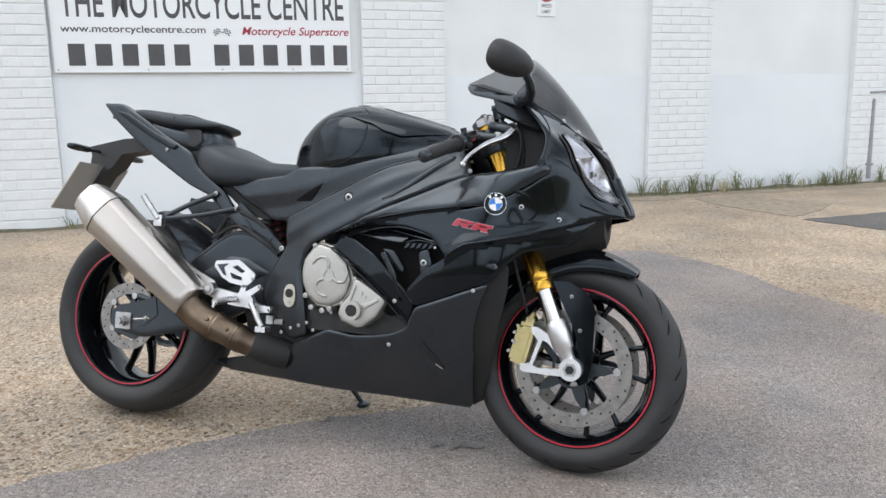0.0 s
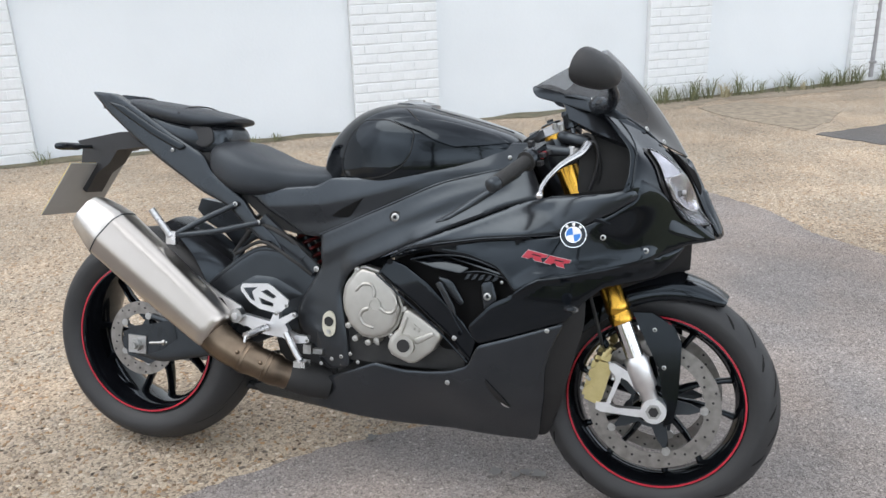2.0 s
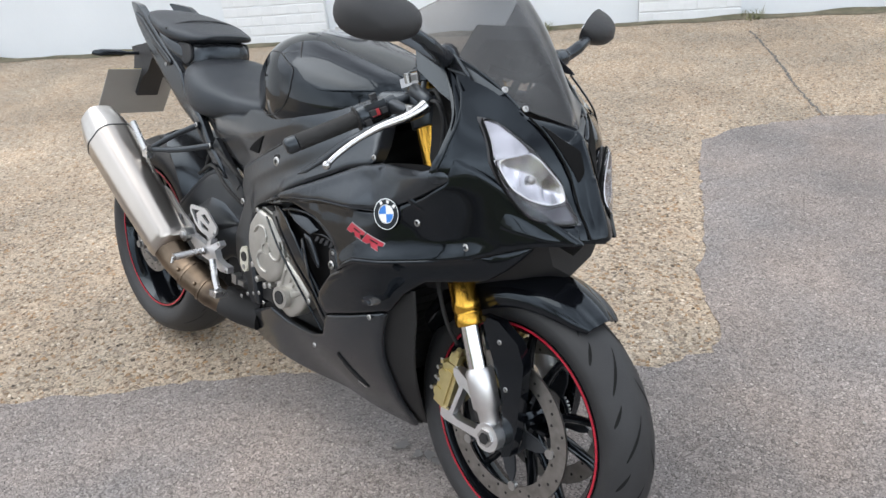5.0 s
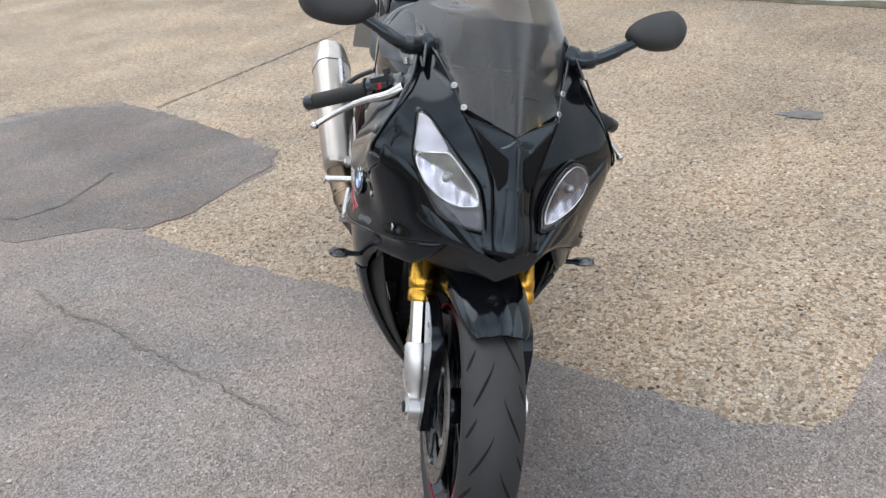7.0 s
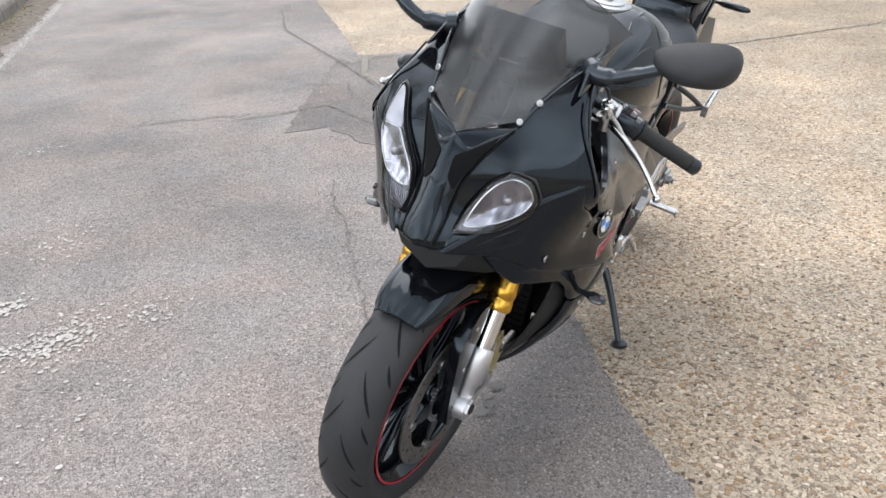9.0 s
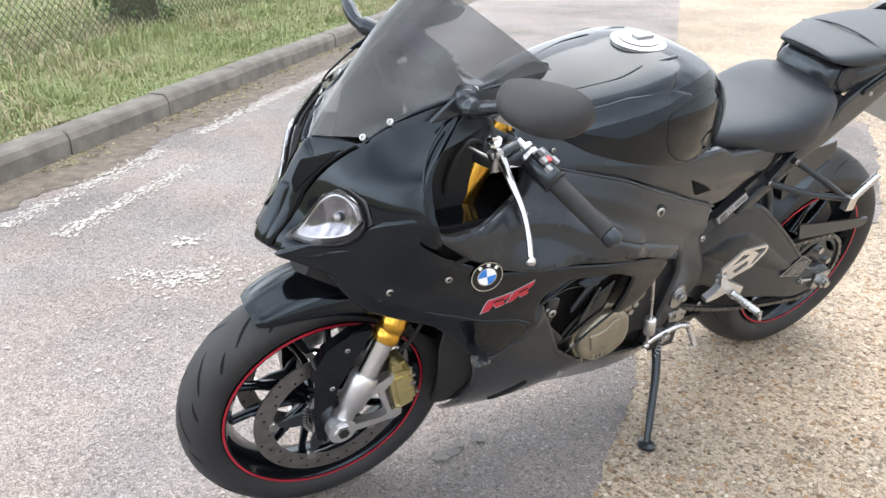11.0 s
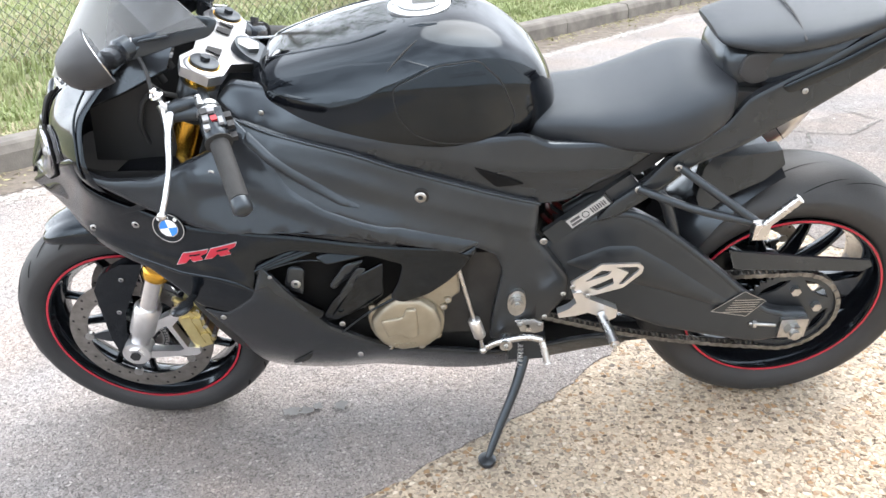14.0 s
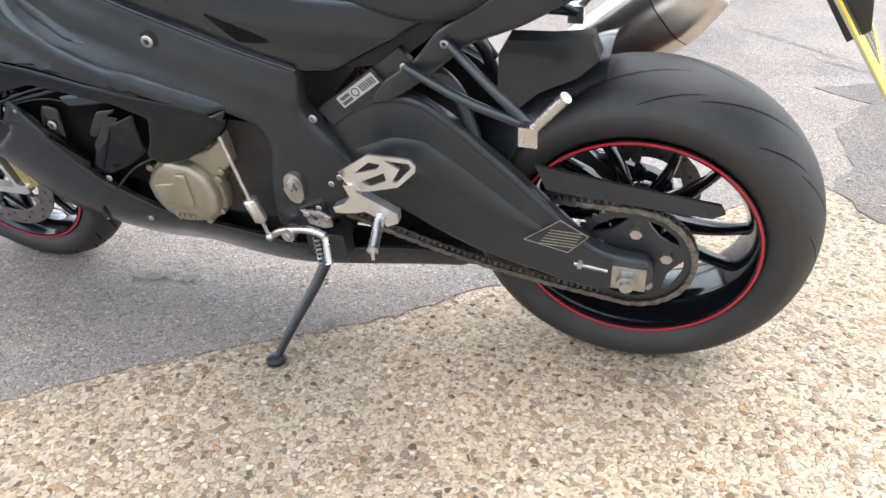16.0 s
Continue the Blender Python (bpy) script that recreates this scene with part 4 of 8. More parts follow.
FENCE_N = 4.45
fence = thing("fence", Matrix.Rotation(radians(45), 4, "Z"), "green chain-link wire fence along the verge", "fence")
bm = bmesh.new()
pitch, zf0, zf1 = 0.072, 0.13, 1.75
cols = int(15 / pitch)
rows_ = int((zf1 - zf0) / (pitch / 2))
wv, wf = [], []
for c in range(cols + 1):
    for sgn in (-1, 1):
        prev = None
        for r in range(rows_ + 1):
            x = -12.5 + c * pitch + (pitch / 2 if (r % 2) else 0) * sgn
            z = zf0 + r * pitch / 2
            y = -FENCE_N + (0.0025 if (r + (sgn > 0)) % 2 else -0.0025)
            k = len(wv)
            q = 0.0030
            wv += [(x - q, y, z), (x + q, y, z), (x, y + q * 1.6, z)]
            if prev is not None:
                for i in range(3):
                    j = (i + 1) % 3
                    wf.append((prev + i, prev + j, k + j, k + i))
            prev = k
me = bpy.data.meshes.new("wire_mesh")
me.from_pydata(wv, [], wf)
me.materials.append(WIREM)
wm = new("wire_mesh", me)
wm.parent = fence
tagged(wm, "chain-link wire mesh", kind="stuff")
for x in (-11.2, -8.2, 0.9):
    bm = bmesh.new()
    box(bm, x - 0.05, x + 0.05, -FENCE_N - 0.12, -FENCE_N - 0.02, -0.1, 1.85)
    bevel(bm, 0.01, 2)
    part("post", bm, POSTM, fence, "weathered concrete fence post")
for z in (0.14, 0.95, 1.74):
    bm = bmesh.new()
    tube(bm, [(-12.5, -FENCE_N, z), (2.5, -FENCE_N, z)], 0.002, 6)
    part("line_wire", bm, WIREM, fence)

# ---- the motorcycle: x ahead, y to its left, z up, on its own wheels ----
LEAN = 12.9
bike = thing("motorcycle", pose(0, 0, 0, -LEAN, 0, 0), "black faired sports motorcycle leaning on its side stand, red rim stripes", "motorcycle")
RF, RR_ = 0.298, 0.320
AXF, AXR = 0.718, -0.718


GROOVEM = pm("groove_shade_black", (0.0012, 0.0012, 0.0013), (0.003, 0.003, 0.003), 30, 0.98)


def tyre_profile(r, w, bead, h):
    """Half-round tread, bulging sidewall and bead, from one bead to the other."""
    out = []
    for k in range(-14, 15):
        a = k / 14 * radians(78)
        out.append((r - h * (1 - math.cos(a)) ** 0.95 * 0.98, w * math.sin(a) / math.sin(radians(78))))
    side = out[0][0]
    left = [(bead + 0.002, -w * 0.72), (bead + (side - bead) * 0.4, -w * 0.93), (bead + (side - bead) * 0.75, -w * 0.99)]
    right = [(q, -y) for q, y in reversed(left)]
    return left + out + right


def wheel(name, x, r, w, bead, spokes, label, rearw):
    wh = new(name)
    wh.parent = bike
    wh.matrix_basis = pose(x - 0.008, -0.024, r + 0.012) if rearw else pose(x, 0, r, 0, 0, -2.5)
    tagged(wh, label)
    bm = bmesh.new()
    r = r if rearw else 0.2945
    lathe(bm, tyre_profile(r, w, bead, 0.052 if not rearw else 0.062), 96)
    tyre = part("tyre", bm, RUBBER, wh, "worn black road tyre")
    for q in (-1, 1):
        bm = bmesh.new()
        rib = bead + (r - bead) * 0.36
        lathe(bm, [(rib - 0.002, q * w * 0.90), (rib - 0.001, q * (w * 0.935 + 0.0012)), (rib + 0.001, q * (w * 0.940 + 0.0012)), (rib + 0.0025, q * w * 0.92)], 96)
        part("sidewall_rib", bm, RUBBER, tyre)
    # rain grooves, laid as thin strips on the tread, their shade put into colour
    bm = bmesh.new()
    count = 14 if not rearw else 9
    for k in range(count):
        for s in (-1, 1):
            a0 = 2 * math.pi * (k + (0.5 if s > 0 else 0)) / count
            for j, (f0, f1, da) in enumerate(((0.10, 0.60, 0.27), (0.50, 0.80, 0.13)) if not rearw else ((0.06, 0.52, 0.62), (0.40, 0.74, 0.34))):
                ln = []
                for q in range(11):
                    f = f0 + (f1 - f0) * q / 10
                    ang = f * radians(78)
                    rr = r - (0.052 if not rearw else 0.062) * (1 - math.cos(ang)) ** 0.95 * 0.98 + 0.0006
                    yy = s * w * math.sin(ang) / math.sin(radians(78))
                    a = a0 + j * 0.10 - da * (q / 10) ** 0.8
                    ln.append((rr, yy, a, 0.0012 + (0.0024 if rearw else 0.0048) * math.sin(math.pi * (0.08 + 0.84 * q / 10))))
                for (r1, y1, a1, w1), (r2, y2, a2, w2) in zip(ln, ln[1:]):
                    t1, t2 = w1 / r1, w2 / r2
                    vs = [bm.verts.new((rq * math.cos(aq), yq, rq * math.sin(aq))) for rq, yq, aq in ((r1, y1, a1 - t1), (r1, y1, a1 + t1), (r2, y2, a2 + t2), (r2, y2, a2 - t2))]
                    bm.faces.new(vs)
    tagged(part("tread_groove", bm, GROOVEM, tyre), kind="stuff")
    bm = bmesh.new()
    rim_w = w * (0.82 if rearw else 0.76)
    lathe(bm, [(bead - 0.004, -rim_w - 0.004), (bead + 0.006, -rim_w - 0.004), (bead + 0.006, -rim_w + 0.004), (bead - 0.004, -rim_w + 0.008), (bead - 0.014, -rim_w * 0.5), (bead - 0.014, rim_w * 0.5),
               (bead - 0.004, rim_w - 0.008), (bead + 0.006, rim_w - 0.004), (bead + 0.006, rim_w + 0.004), (bead - 0.004, rim_w + 0.004), (bead - 0.010, rim_w - 0.006),
               (bead - 0.023, rim_w * 0.45), (bead - 0.023, -rim_w * 0.45), (bead - 0.010, -rim_w + 0.006)], 96, None, True)
    rim = part("rim", bm, GLOSS, wh, "gloss black alloy rim")
    for s in (-1, 1):
        bm = bmesh.new()
        lathe(bm, [(bead - 0.0005, s * (rim_w + 0.0045)), (bead + 0.0040, s * (rim_w + 0.0045)), (bead + 0.0040, s * (rim_w + 0.006)), (bead - 0.0005, s * (rim_w + 0.006))], 96, None, True)
        part("pinstripe", bm, RED, rim, "thin red rim stripe")
    # hub and spokes
    bm = bmesh.new()
    hub = 0.038 if not rearw else 0.055
    lathe(bm, [(0.012, -0.055), (hub * 0.8, -0.055), (hub, -0.03), (hub, 0.03), (hub * 0.8, 0.055), (0.012, 0.055)], 40, None, True)
    part("hub", bm, GLOSS, wh)
    bm = bmesh.new()
    r0, r1 = hub - 0.006, bead - 0.018
    rings = []
    for q in range(7):
        f = q / 6
        rad = r0 + (r1 - r0) * f
        ww = (0.013 if not rearw else 0.015) * (1.25 - 0.75 * f + 0.9 * max(0, f - 0.75) * 2)
        dd = (0.020 if not rearw else 0.026) * (1 - 0.45 * f)
        ring = []
        for k in range(10):
            a = 2 * math.pi * k / 10
            ring.append(Vector((rad, dd * math.sin(a), ww * 0.75 * math.cos(a) + 0.010 * math.sin(f * math.pi))))
        rings.append(ring)
    loft(bm, rings)
    sp = part("spoke", bm, GLOSS, wh)
    # the spokes stand in five pairs
    turns = [radians((95 if rearw else -6) + 72 * (k // 2) + (14 if k % 2 else -14)) for k in range(spokes)]
    sp.matrix_basis = Matrix.Rotation(turns[0], 4, "Y")
    for a in turns[1:]:
        share("spoke", sp, wh, Matrix.Rotation(a, 4, "Y"))
    return wh


def brake_disc(parent, y, ro, ri, mat, label, holes, bobbins, hub):
    bm = bmesh.new()
    disc_solid(bm, ro, y - 0.0022, y + 0.0022, 72, None, ri)
    d = part("brake_disc", bm, mat, parent, label)
    # holes are short black plugs; their dark inside is painted on, nothing is cut
    bm = bmesh.new()
    for k in range(holes):
        a = 2 * math.pi * k / holes
        rr = ri + (ro - ri) * (0.22 + 0.28 * (k % 3))
        m = Matrix.Translation((rr * math.cos(a), y, rr * math.sin(a)))
        disc_solid(bm, 0.0032, -0.0026, 0.0026, 8, m)
    tagged(part("drilled_hole", bm, BLACKHOLE, d), kind="stuff")
    bm = bmesh.new()
    n = bobbins * 2
    pts = []
    for k in range(n * 4):
        a = 2 * math.pi * k / (n * 4)
        rr = ri * (0.47 + 0.50 * max(0.0, math.cos(a * bobbins)) ** 2)
        pts.append((rr * math.cos(a), rr * math.sin(a)))
    rings = [[bm.verts.new((u, yy, v)) for u, v in pts] for yy in (y - 0.0025, y + 0.0025)]
    inner = [[bm.verts.new((hub * math.cos(2 * math.pi * k / (n * 4)), yy, hub * math.sin(2 * math.pi * k / (n * 4)))) for k in range(n * 4)] for yy in (y - 0.0025, y + 0.0025)]
    for k in range(n * 4):
        j = (k + 1) % (n * 4)
        bm.faces.new((rings[0][k], rings[0][j], rings[1][j], rings[1][k]))
        bm.faces.new((inner[0][j], inner[0][k], inner[1][k], inner[1][j]))
        bm.faces.new((rings[1][k], rings[1][j], inner[1][j], inner[1][k]))
        bm.faces.new((rings[0][j], rings[0][k], inner[0][k], inner[0][j]))
    part("disc_carrier", bm, FRAMEM, d)
    for k in range(bobbins):
        a = 2 * math.pi * k / bobbins
        bm = bmesh.new()
        disc_solid(bm, 0.010, -0.005, 0.005, 18, Matrix.Translation((ri * 0.985 * math.cos(a), y, ri * 0.985 * math.sin(a))))
        part("bobbin", bm, STEEL, d)
    return d


fw = wheel("front_wheel", AXF, RF, 0.060, 0.2140, 10, "front wheel with drilled twin discs and red stripe", False)
rw = wheel("rear_wheel", AXR, RR_, 0.099, 0.217, 10, "wide rear wheel with red stripe", True)
for s in (-1, 1):
    brake_disc(fw, s * 0.067, 0.160, 0.122, DISCM, "drilled floating brake disc", 40, 5, 0.05)
brake_disc(rw, -0.092, 0.108, 0.072, DISCM, "drilled rear brake disc", 30, 5, 0.04)
# toothed sensor ring
bm = bmesh.new()
for k in range(44):
    a = 2 * math.pi * k / 44
    box(bm, 0.052, 0.060, 0.066, 0.070, -0.0022, 0.0022, Matrix.Rotation(a, 4, "Y"))
disc_solid(bm, 0.052, 0.066, 0.069, 44, None, 0.046)
part("sensor_ring", bm, STEEL, fw)
# sprocket and chain
bm = bmesh.new()
pts = []
for k in range(45 * 4):
    a = 2 * math.pi * k / (45 * 4)
    rr = 0.108 + (0.004 if k % 4 in (0, 1) else -0.003)
    pts.append((rr * math.cos(a), rr * math.sin(a)))
gaps = []
for k in range(5):
    a0 = 2 * math.pi * (k + 0.8) / 5
    gaps.append([(q * math.cos(a0 + d), q * math.sin(a0 + d)) for q, d in ((.090, -.46), (.092, -.2), (.092, .2), (.090, .46), (.078, .30), (.070, 0.0), (.078, -.30))])
holed_plate(bm, pts, gaps, 0.115, 0.121)
part("sprocket", bm, FRAMEM, rw)
for k in range(5):
    a = 2 * math.pi * (k + 0.3) / 5
    bm = bmesh.new()
    disc_solid(bm, 0.011, 0.120, 0.132, 6, Matrix.Translation((0.062 * math.cos(a), 0, 0.062 * math.sin(a))))
    part("sprocket_nut", bm, STEEL, rw)


def chain_path():
    c1, r1, c2, r2 = Vector((AXR - 0.008, 0.332)), 0.109, Vector((-0.13, 0.40)), 0.036
    d = (c2 - c1)
    ang = math.atan2(d.y, d.x)
    off = math.acos((r1 - r2) / d.length)
    up1, dn1 = ang + off, ang - off
    pts = [c2 + Vector((math.cos(up1), math.sin(up1))) * r2]
    pts += [c1 + Vector((math.cos(up1 + (2 * math.pi - 2 * off) * k / 24), math.sin(up1 + (2 * math.pi - 2 * off) * k / 24))) * r1 for k in range(25)]
    end = c2 + Vector((math.cos(dn1), math.sin(dn1))) * r2
    last = pts[-1]
    for k in range(1, 12):
        f = k / 12
        q = last.lerp(end, f)
        pts.append(Vector((q.x, q.y - 0.022 * math.sin(math.pi * f))))
    pts.append(end)
    first = pts[0]
    return pts + [first]


bm = bmesh.new()
cp = chain_path()
acc, step, k = 0.0, 0.0125, 0
for a, b in zip(cp, cp[1:]):
    L_ = (b - a).length
    while acc < L_:
        q = a.lerp(b, acc / L_)
        an = math.atan2(b.y - a.y, b.x - a.x)
        m = Matrix.Translation((q.x, 0.094, q.y)) @ Matrix.Rotation(-an, 4, "Y")
        wq = 0.0085 if k % 2 else 0.0068
        for sy in (-1, 1):
            box(bm, -0.0080, 0.0080, sy * wq - 0.0012, sy * wq + 0.0012, -0.0052, 0.0052, m)
        disc_solid(bm, 0.004, -0.0065, 0.0065, 8, m)
        acc += step
        k += 1
    acc -= L_
part("drive_chain", bm, CHAINM, bike, "oily steel drive chain")

# ---- fork, calipers, mudguard ----
def fork_x(z):
    return 0.629 - 0.42 * (z - 0.51)


for s in (-1, 1):
    y = s * 0.108
    leg = new("fork_leg")
    leg.parent = bike
    tagged(leg, "gold upside-down fork leg with aluminium foot")
    bm = bmesh.new()
    tube(bm, [(fork_x(z), y, z) for z in (0.504, 0.506, 0.524, 0.526, 0.531, 0.533, 0.549, 0.551, 0.97)], [0.0275, 0.0285, 0.0285, 0.0268, 0.0268, 0.0285, 0.0285, 0.0272, 0.0272], 28)
    part("outer_tube", bm, GOLD, leg, "gold anodised fork tube")
    bm = bmesh.new()
    tube(bm, [(fork_x(z), y, z) for z in (0.38, 0.506)], 0.0215, 24)
    part("stanchion", bm, CHROME, leg, "chromed stanchion")
    bm = bmesh.new()
    tube(bm, [(fork_x(z), y, z) for z in (0.30, 0.345, 0.352, 0.400, 0.416, 0.424)], [0.019, 0.021, 0.028, 0.029, 0.029, 0.025], 28)
    disc_solid(bm, 0.030, -0.02, 0.02, 28, Matrix.Translation((AXF, y, 0.298)))
    holed_plate(bm, [(.606, .402), (.620, .404), (.650, .388), (.672, .398), (.706, .36), (.722, .331), (.739, .308), (.744, .281), (.721, .270), (.693, .277), (.592, .280), (.580, .286), (.580, .302), (.605, .305), (.626, .368), (.608, .388)],
                [[(.638, .370), (.652, .364), (.696, .318), (.694, .297), (.628, .294), (.614, .300)]], y - .010, y + .010)
    bevel(bm, 0.003, 2)
    part("fork_foot", bm, ALU, leg, "cast aluminium fork foot")
    bm = bmesh.new()
    disc_solid(bm, 0.019, s * 0.0, s * 0.006, 6, Matrix.Translation((AXF, y + s * 0.019, 0.298)))
    part("axle_nut", bm, STEEL if s < 0 else ALU, leg)
    # black hexagon stands proud; the socket's shade is in its colour
    bm = bmesh.new()
    disc_solid(bm, 0.012, 0, s * 0.004, 6, Matrix.Translation((AXF, y + s * 0.0245, 0.298)))
    part("axle_recess", bm, BLACKHOLE, leg)
    # radial caliper, wrapped over the disc
    cal = new("brake_caliper")
    cal.parent = bike
    tagged(cal, "champagne-gold radial brake caliper")
    m = Matrix.Translation((0.583, s * 0.074, 0.350)) @ Matrix.Rotation(radians(14), 4, "Y")
    bm = bmesh.new()
    for yo, th in ((s * 0.026, 0.022), (-s * 0.022, 0.020)):
        prism(bm, [(-0.022, -0.050), (0.014, -0.054), (0.020, -0.036), (0.020, 0.040), (0.012, 0.056), (-0.014, 0.052), (-0.022, 0.030)], yo - th / 2, yo + th / 2, m)
    box(bm, -0.030, -0.014, -0.03, 0.034, -0.044, 0.046, m)
    bevel(bm, 0.004, 2)
    part("caliper_body", bm, CALGOLD, cal)
    bm = bmesh.new()
    box(bm, -0.008, 0.010, s * 0.036, s * 0.041, -0.040, 0.040, m)
    bevel(bm, 0.002, 2)
    part("caliper_rib", bm, CALGOLD, cal)
    for q in (-0.024, 0.022):
        bm = bmesh.new()
        disc_solid(bm, 0.011, 0, s * 0.006, 24, m @ Matrix.Translation((-0.016, s * 0.034, q)))
        bevel(bm, 0.002, 2)
        part("piston_cap", bm, CALGOLD, cal)
    for px, pz in ((-0.026, 0.046), (-0.032, 0.028), (-0.034, -0.026), (-0.030, 0.004)):
        bm = bmesh.new()
        tube(bm, [m @ Vector((px, s * 0.0, pz)), m @ Vector((px, s * 0.040, pz))], 0.0045, 10)
        part("caliper_pin", bm, STEEL if pz < 0.03 else CALGOLD, cal)
    for px, pz in ((0.012, 0.056), (0.012, -0.054), (-0.024, 0.0), (-0.03, 0.048)):
        bolt(cal, m @ Vector((px, s * 0.037, pz)), s, 0.9)
    bm = bmesh.new()
    box(bm, -0.012, 0.010, s * 0.022, s * 0.036, 0.056, 0.078, m)
    tube(bm, [m @ Vector((-0.004, s * 0.028, 0.07)), m @ Vector((0.004, s * 0.034, 0.094))], [0.010, 0.006], 12)
    box(bm, -0.026, -0.008, -0.02, 0.02, 0.050, 0.060, m)
    bevel(bm, 0.003, 2)
    part("bleed_block", bm, CALGOLD, cal)
    # brake hose
    bm = bmesh.new()
    tube(bm, curve([(0.585, s * 0.09, 0.44), (0.575, s * 0.115, 0.49), (0.555, s * 0.125, 0.56), (0.53, s * 0.12, 0.64), (0.5, s * 0.1, 0.75)]), 0.0045, 8)
    part("brake_hose", bm, GRIPM, bike)
    # protector beside the fork, part of the mudguard
    bm = bmesh.new()
    prism(bm, [(0.655, 0.53), (0.70, 0.532), (0.752, 0.503), (0.772, 0.465), (0.773, 0.40), (0.772, 0.325), (0.763, 0.268), (0.742, 0.256), (0.738, 0.322), (0.722, 0.40), (0.69, 0.46)], s * 0.080, s * 0.104)
    bevel(bm, 0.006, 3)
    gp_ = part("fork_guard", bm, GLOSS, bike, "black fork guard of the mudguard")
    for p in ((0.708, 0.492), (0.735, 0.402)):
        bolt(gp_, (p[0], s * 0.1042, p[1]), s, 1.1)
# mudguard: arched blade with a beaked tip
bm = bmesh.new()
rows = spline_rows([(46, 0.310, 0.048, 0.014), (50, 0.314, 0.060, 0.024), (60, 0.320, 0.072, 0.040), (76, 0.325, 0.080, 0.058), (95, 0.327, 0.084, 0.075), (115, 0.324, 0.084, 0.078), (135, 0.322, 0.076, 0.06)], 4)
rings = []
for ang, rad, w, drop in rows:
    a = radians(ang + 14)
    prof = []
    for k in range(-8, 9):
        t = k / 8
        y = w * math.sin(t * radians(90)) if abs(t) < 1 else w * t
        d = drop * abs(t) ** 2.6
        prof.append((y, rad - d + (0.006 if abs(t) < 0.15 else 0)))
    outer = [Vector((AXF + r_ * math.cos(a), y, RF + r_ * math.sin(a))) for y, r_ in prof]
    inner = [Vector((AXF + (r_ - 0.005) * math.cos(a), y * 0.95, RF + (r_ - 0.005) * math.sin(a))) for y, r_ in reversed(prof)]
    rings.append(outer + inner)
loft(bm, rings)
part("front_mudguard", bm, GLOSS, bike, "gloss black front mudguard")

# ---- yokes, bars, levers ----
YOKEM = pm("brushed_yoke_alloy", (0.44, 0.44, 0.45), (0.36, 0.36, 0.37), 40, 0.38, 1.0)
bm = bmesh.new()
yz = 0.955
hole = []
outline = [(0.475, -0.135), (0.485, -0.10), (0.47, -0.06), (0.475, 0.0), (0.47, 0.06), (0.485, 0.10), (0.475, 0.135), (0.425, 0.145), (0.405, 0.12), (0.40, 0.07), (0.365, 0.04), (0.35, 0.0), (0.365, -0.04), (0.40, -0.07), (0.405, -0.12), (0.425, -0.145)]
tilt = Matrix.Translation((0.44, 0, yz)) @ Matrix.Rotation(radians(-22.8), 4, "Y") @ Matrix.Translation((-0.44, 0, 0))
a = [bm.verts.new(tilt @ Vector((x, y, -0.008))) for x, y in outline]
b = [bm.verts.new(tilt @ Vector((x, y, 0.010))) for x, y in outline]
for i in range(len(outline)):
    j = (i + 1) % len(outline)
    bm.faces.new((a[i], a[j], b[j], b[i]))
bm.faces.new(a[::-1])
bm.faces.new(b)
bevel(bm, 0.004, 2)
yoke = part("top_yoke", bm, YOKEM, bike, "machined silver top yoke")
for s in (-1, 1):
    bm = bmesh.new()
    tube(bm, [(fork_x(z), s * 0.108, z) for z in (0.950, 0.966, 0.969)], [0.034, 0.034, 0.030], 28)
    part("clamp_ring", bm, YOKEM, yoke)
    bm = bmesh.new()
    tube(bm, [(fork_x(z), s * 0.108, z) for z in (0.966, 0.974, 0.976)], [0.025, 0.025, 0.021], 28)
    tube(bm, [(fork_x(z), s * 0.108, z) for z in (0.974, 0.983)], 0.009, 6)
    part("fork_cap", bm, FRAMEM, yoke)
    for yy in (0.045, 0.078):
        # black slips on the yoke's top stand in for shaded openings
        bm = bmesh.new()
        prism(bm, [(-0.013, -0.012), (0.013, -0.008), (0.013, 0.008), (-0.013, 0.012)], -0.0005, 0.001, tilt @ Matrix.Translation((0.437, s * yy, 0.0125)) @ Matrix.Rotation(radians(90), 4, "X"))
        part("yoke_window", bm, BLACKHOLE, yoke)
bm = bmesh.new()
tube(bm, [tilt @ Vector((0.385, 0, 0.01)), tilt @ Vector((0.385, 0, 0.026))], 0.022, 6)
part("steering_nut", bm, STEEL, yoke)
bm = bmesh.new()
tube(bm, [(0.475, 0, 0.80), (0.37, 0, 0.945)], 0.04, 20)
tube(bm, [(0.545, -0.11, 0.70), (0.54, 0, 0.70), (0.545, 0.11, 0.70)], 0.035, 14)
part("steering_head", bm, FRAMEM, bike)

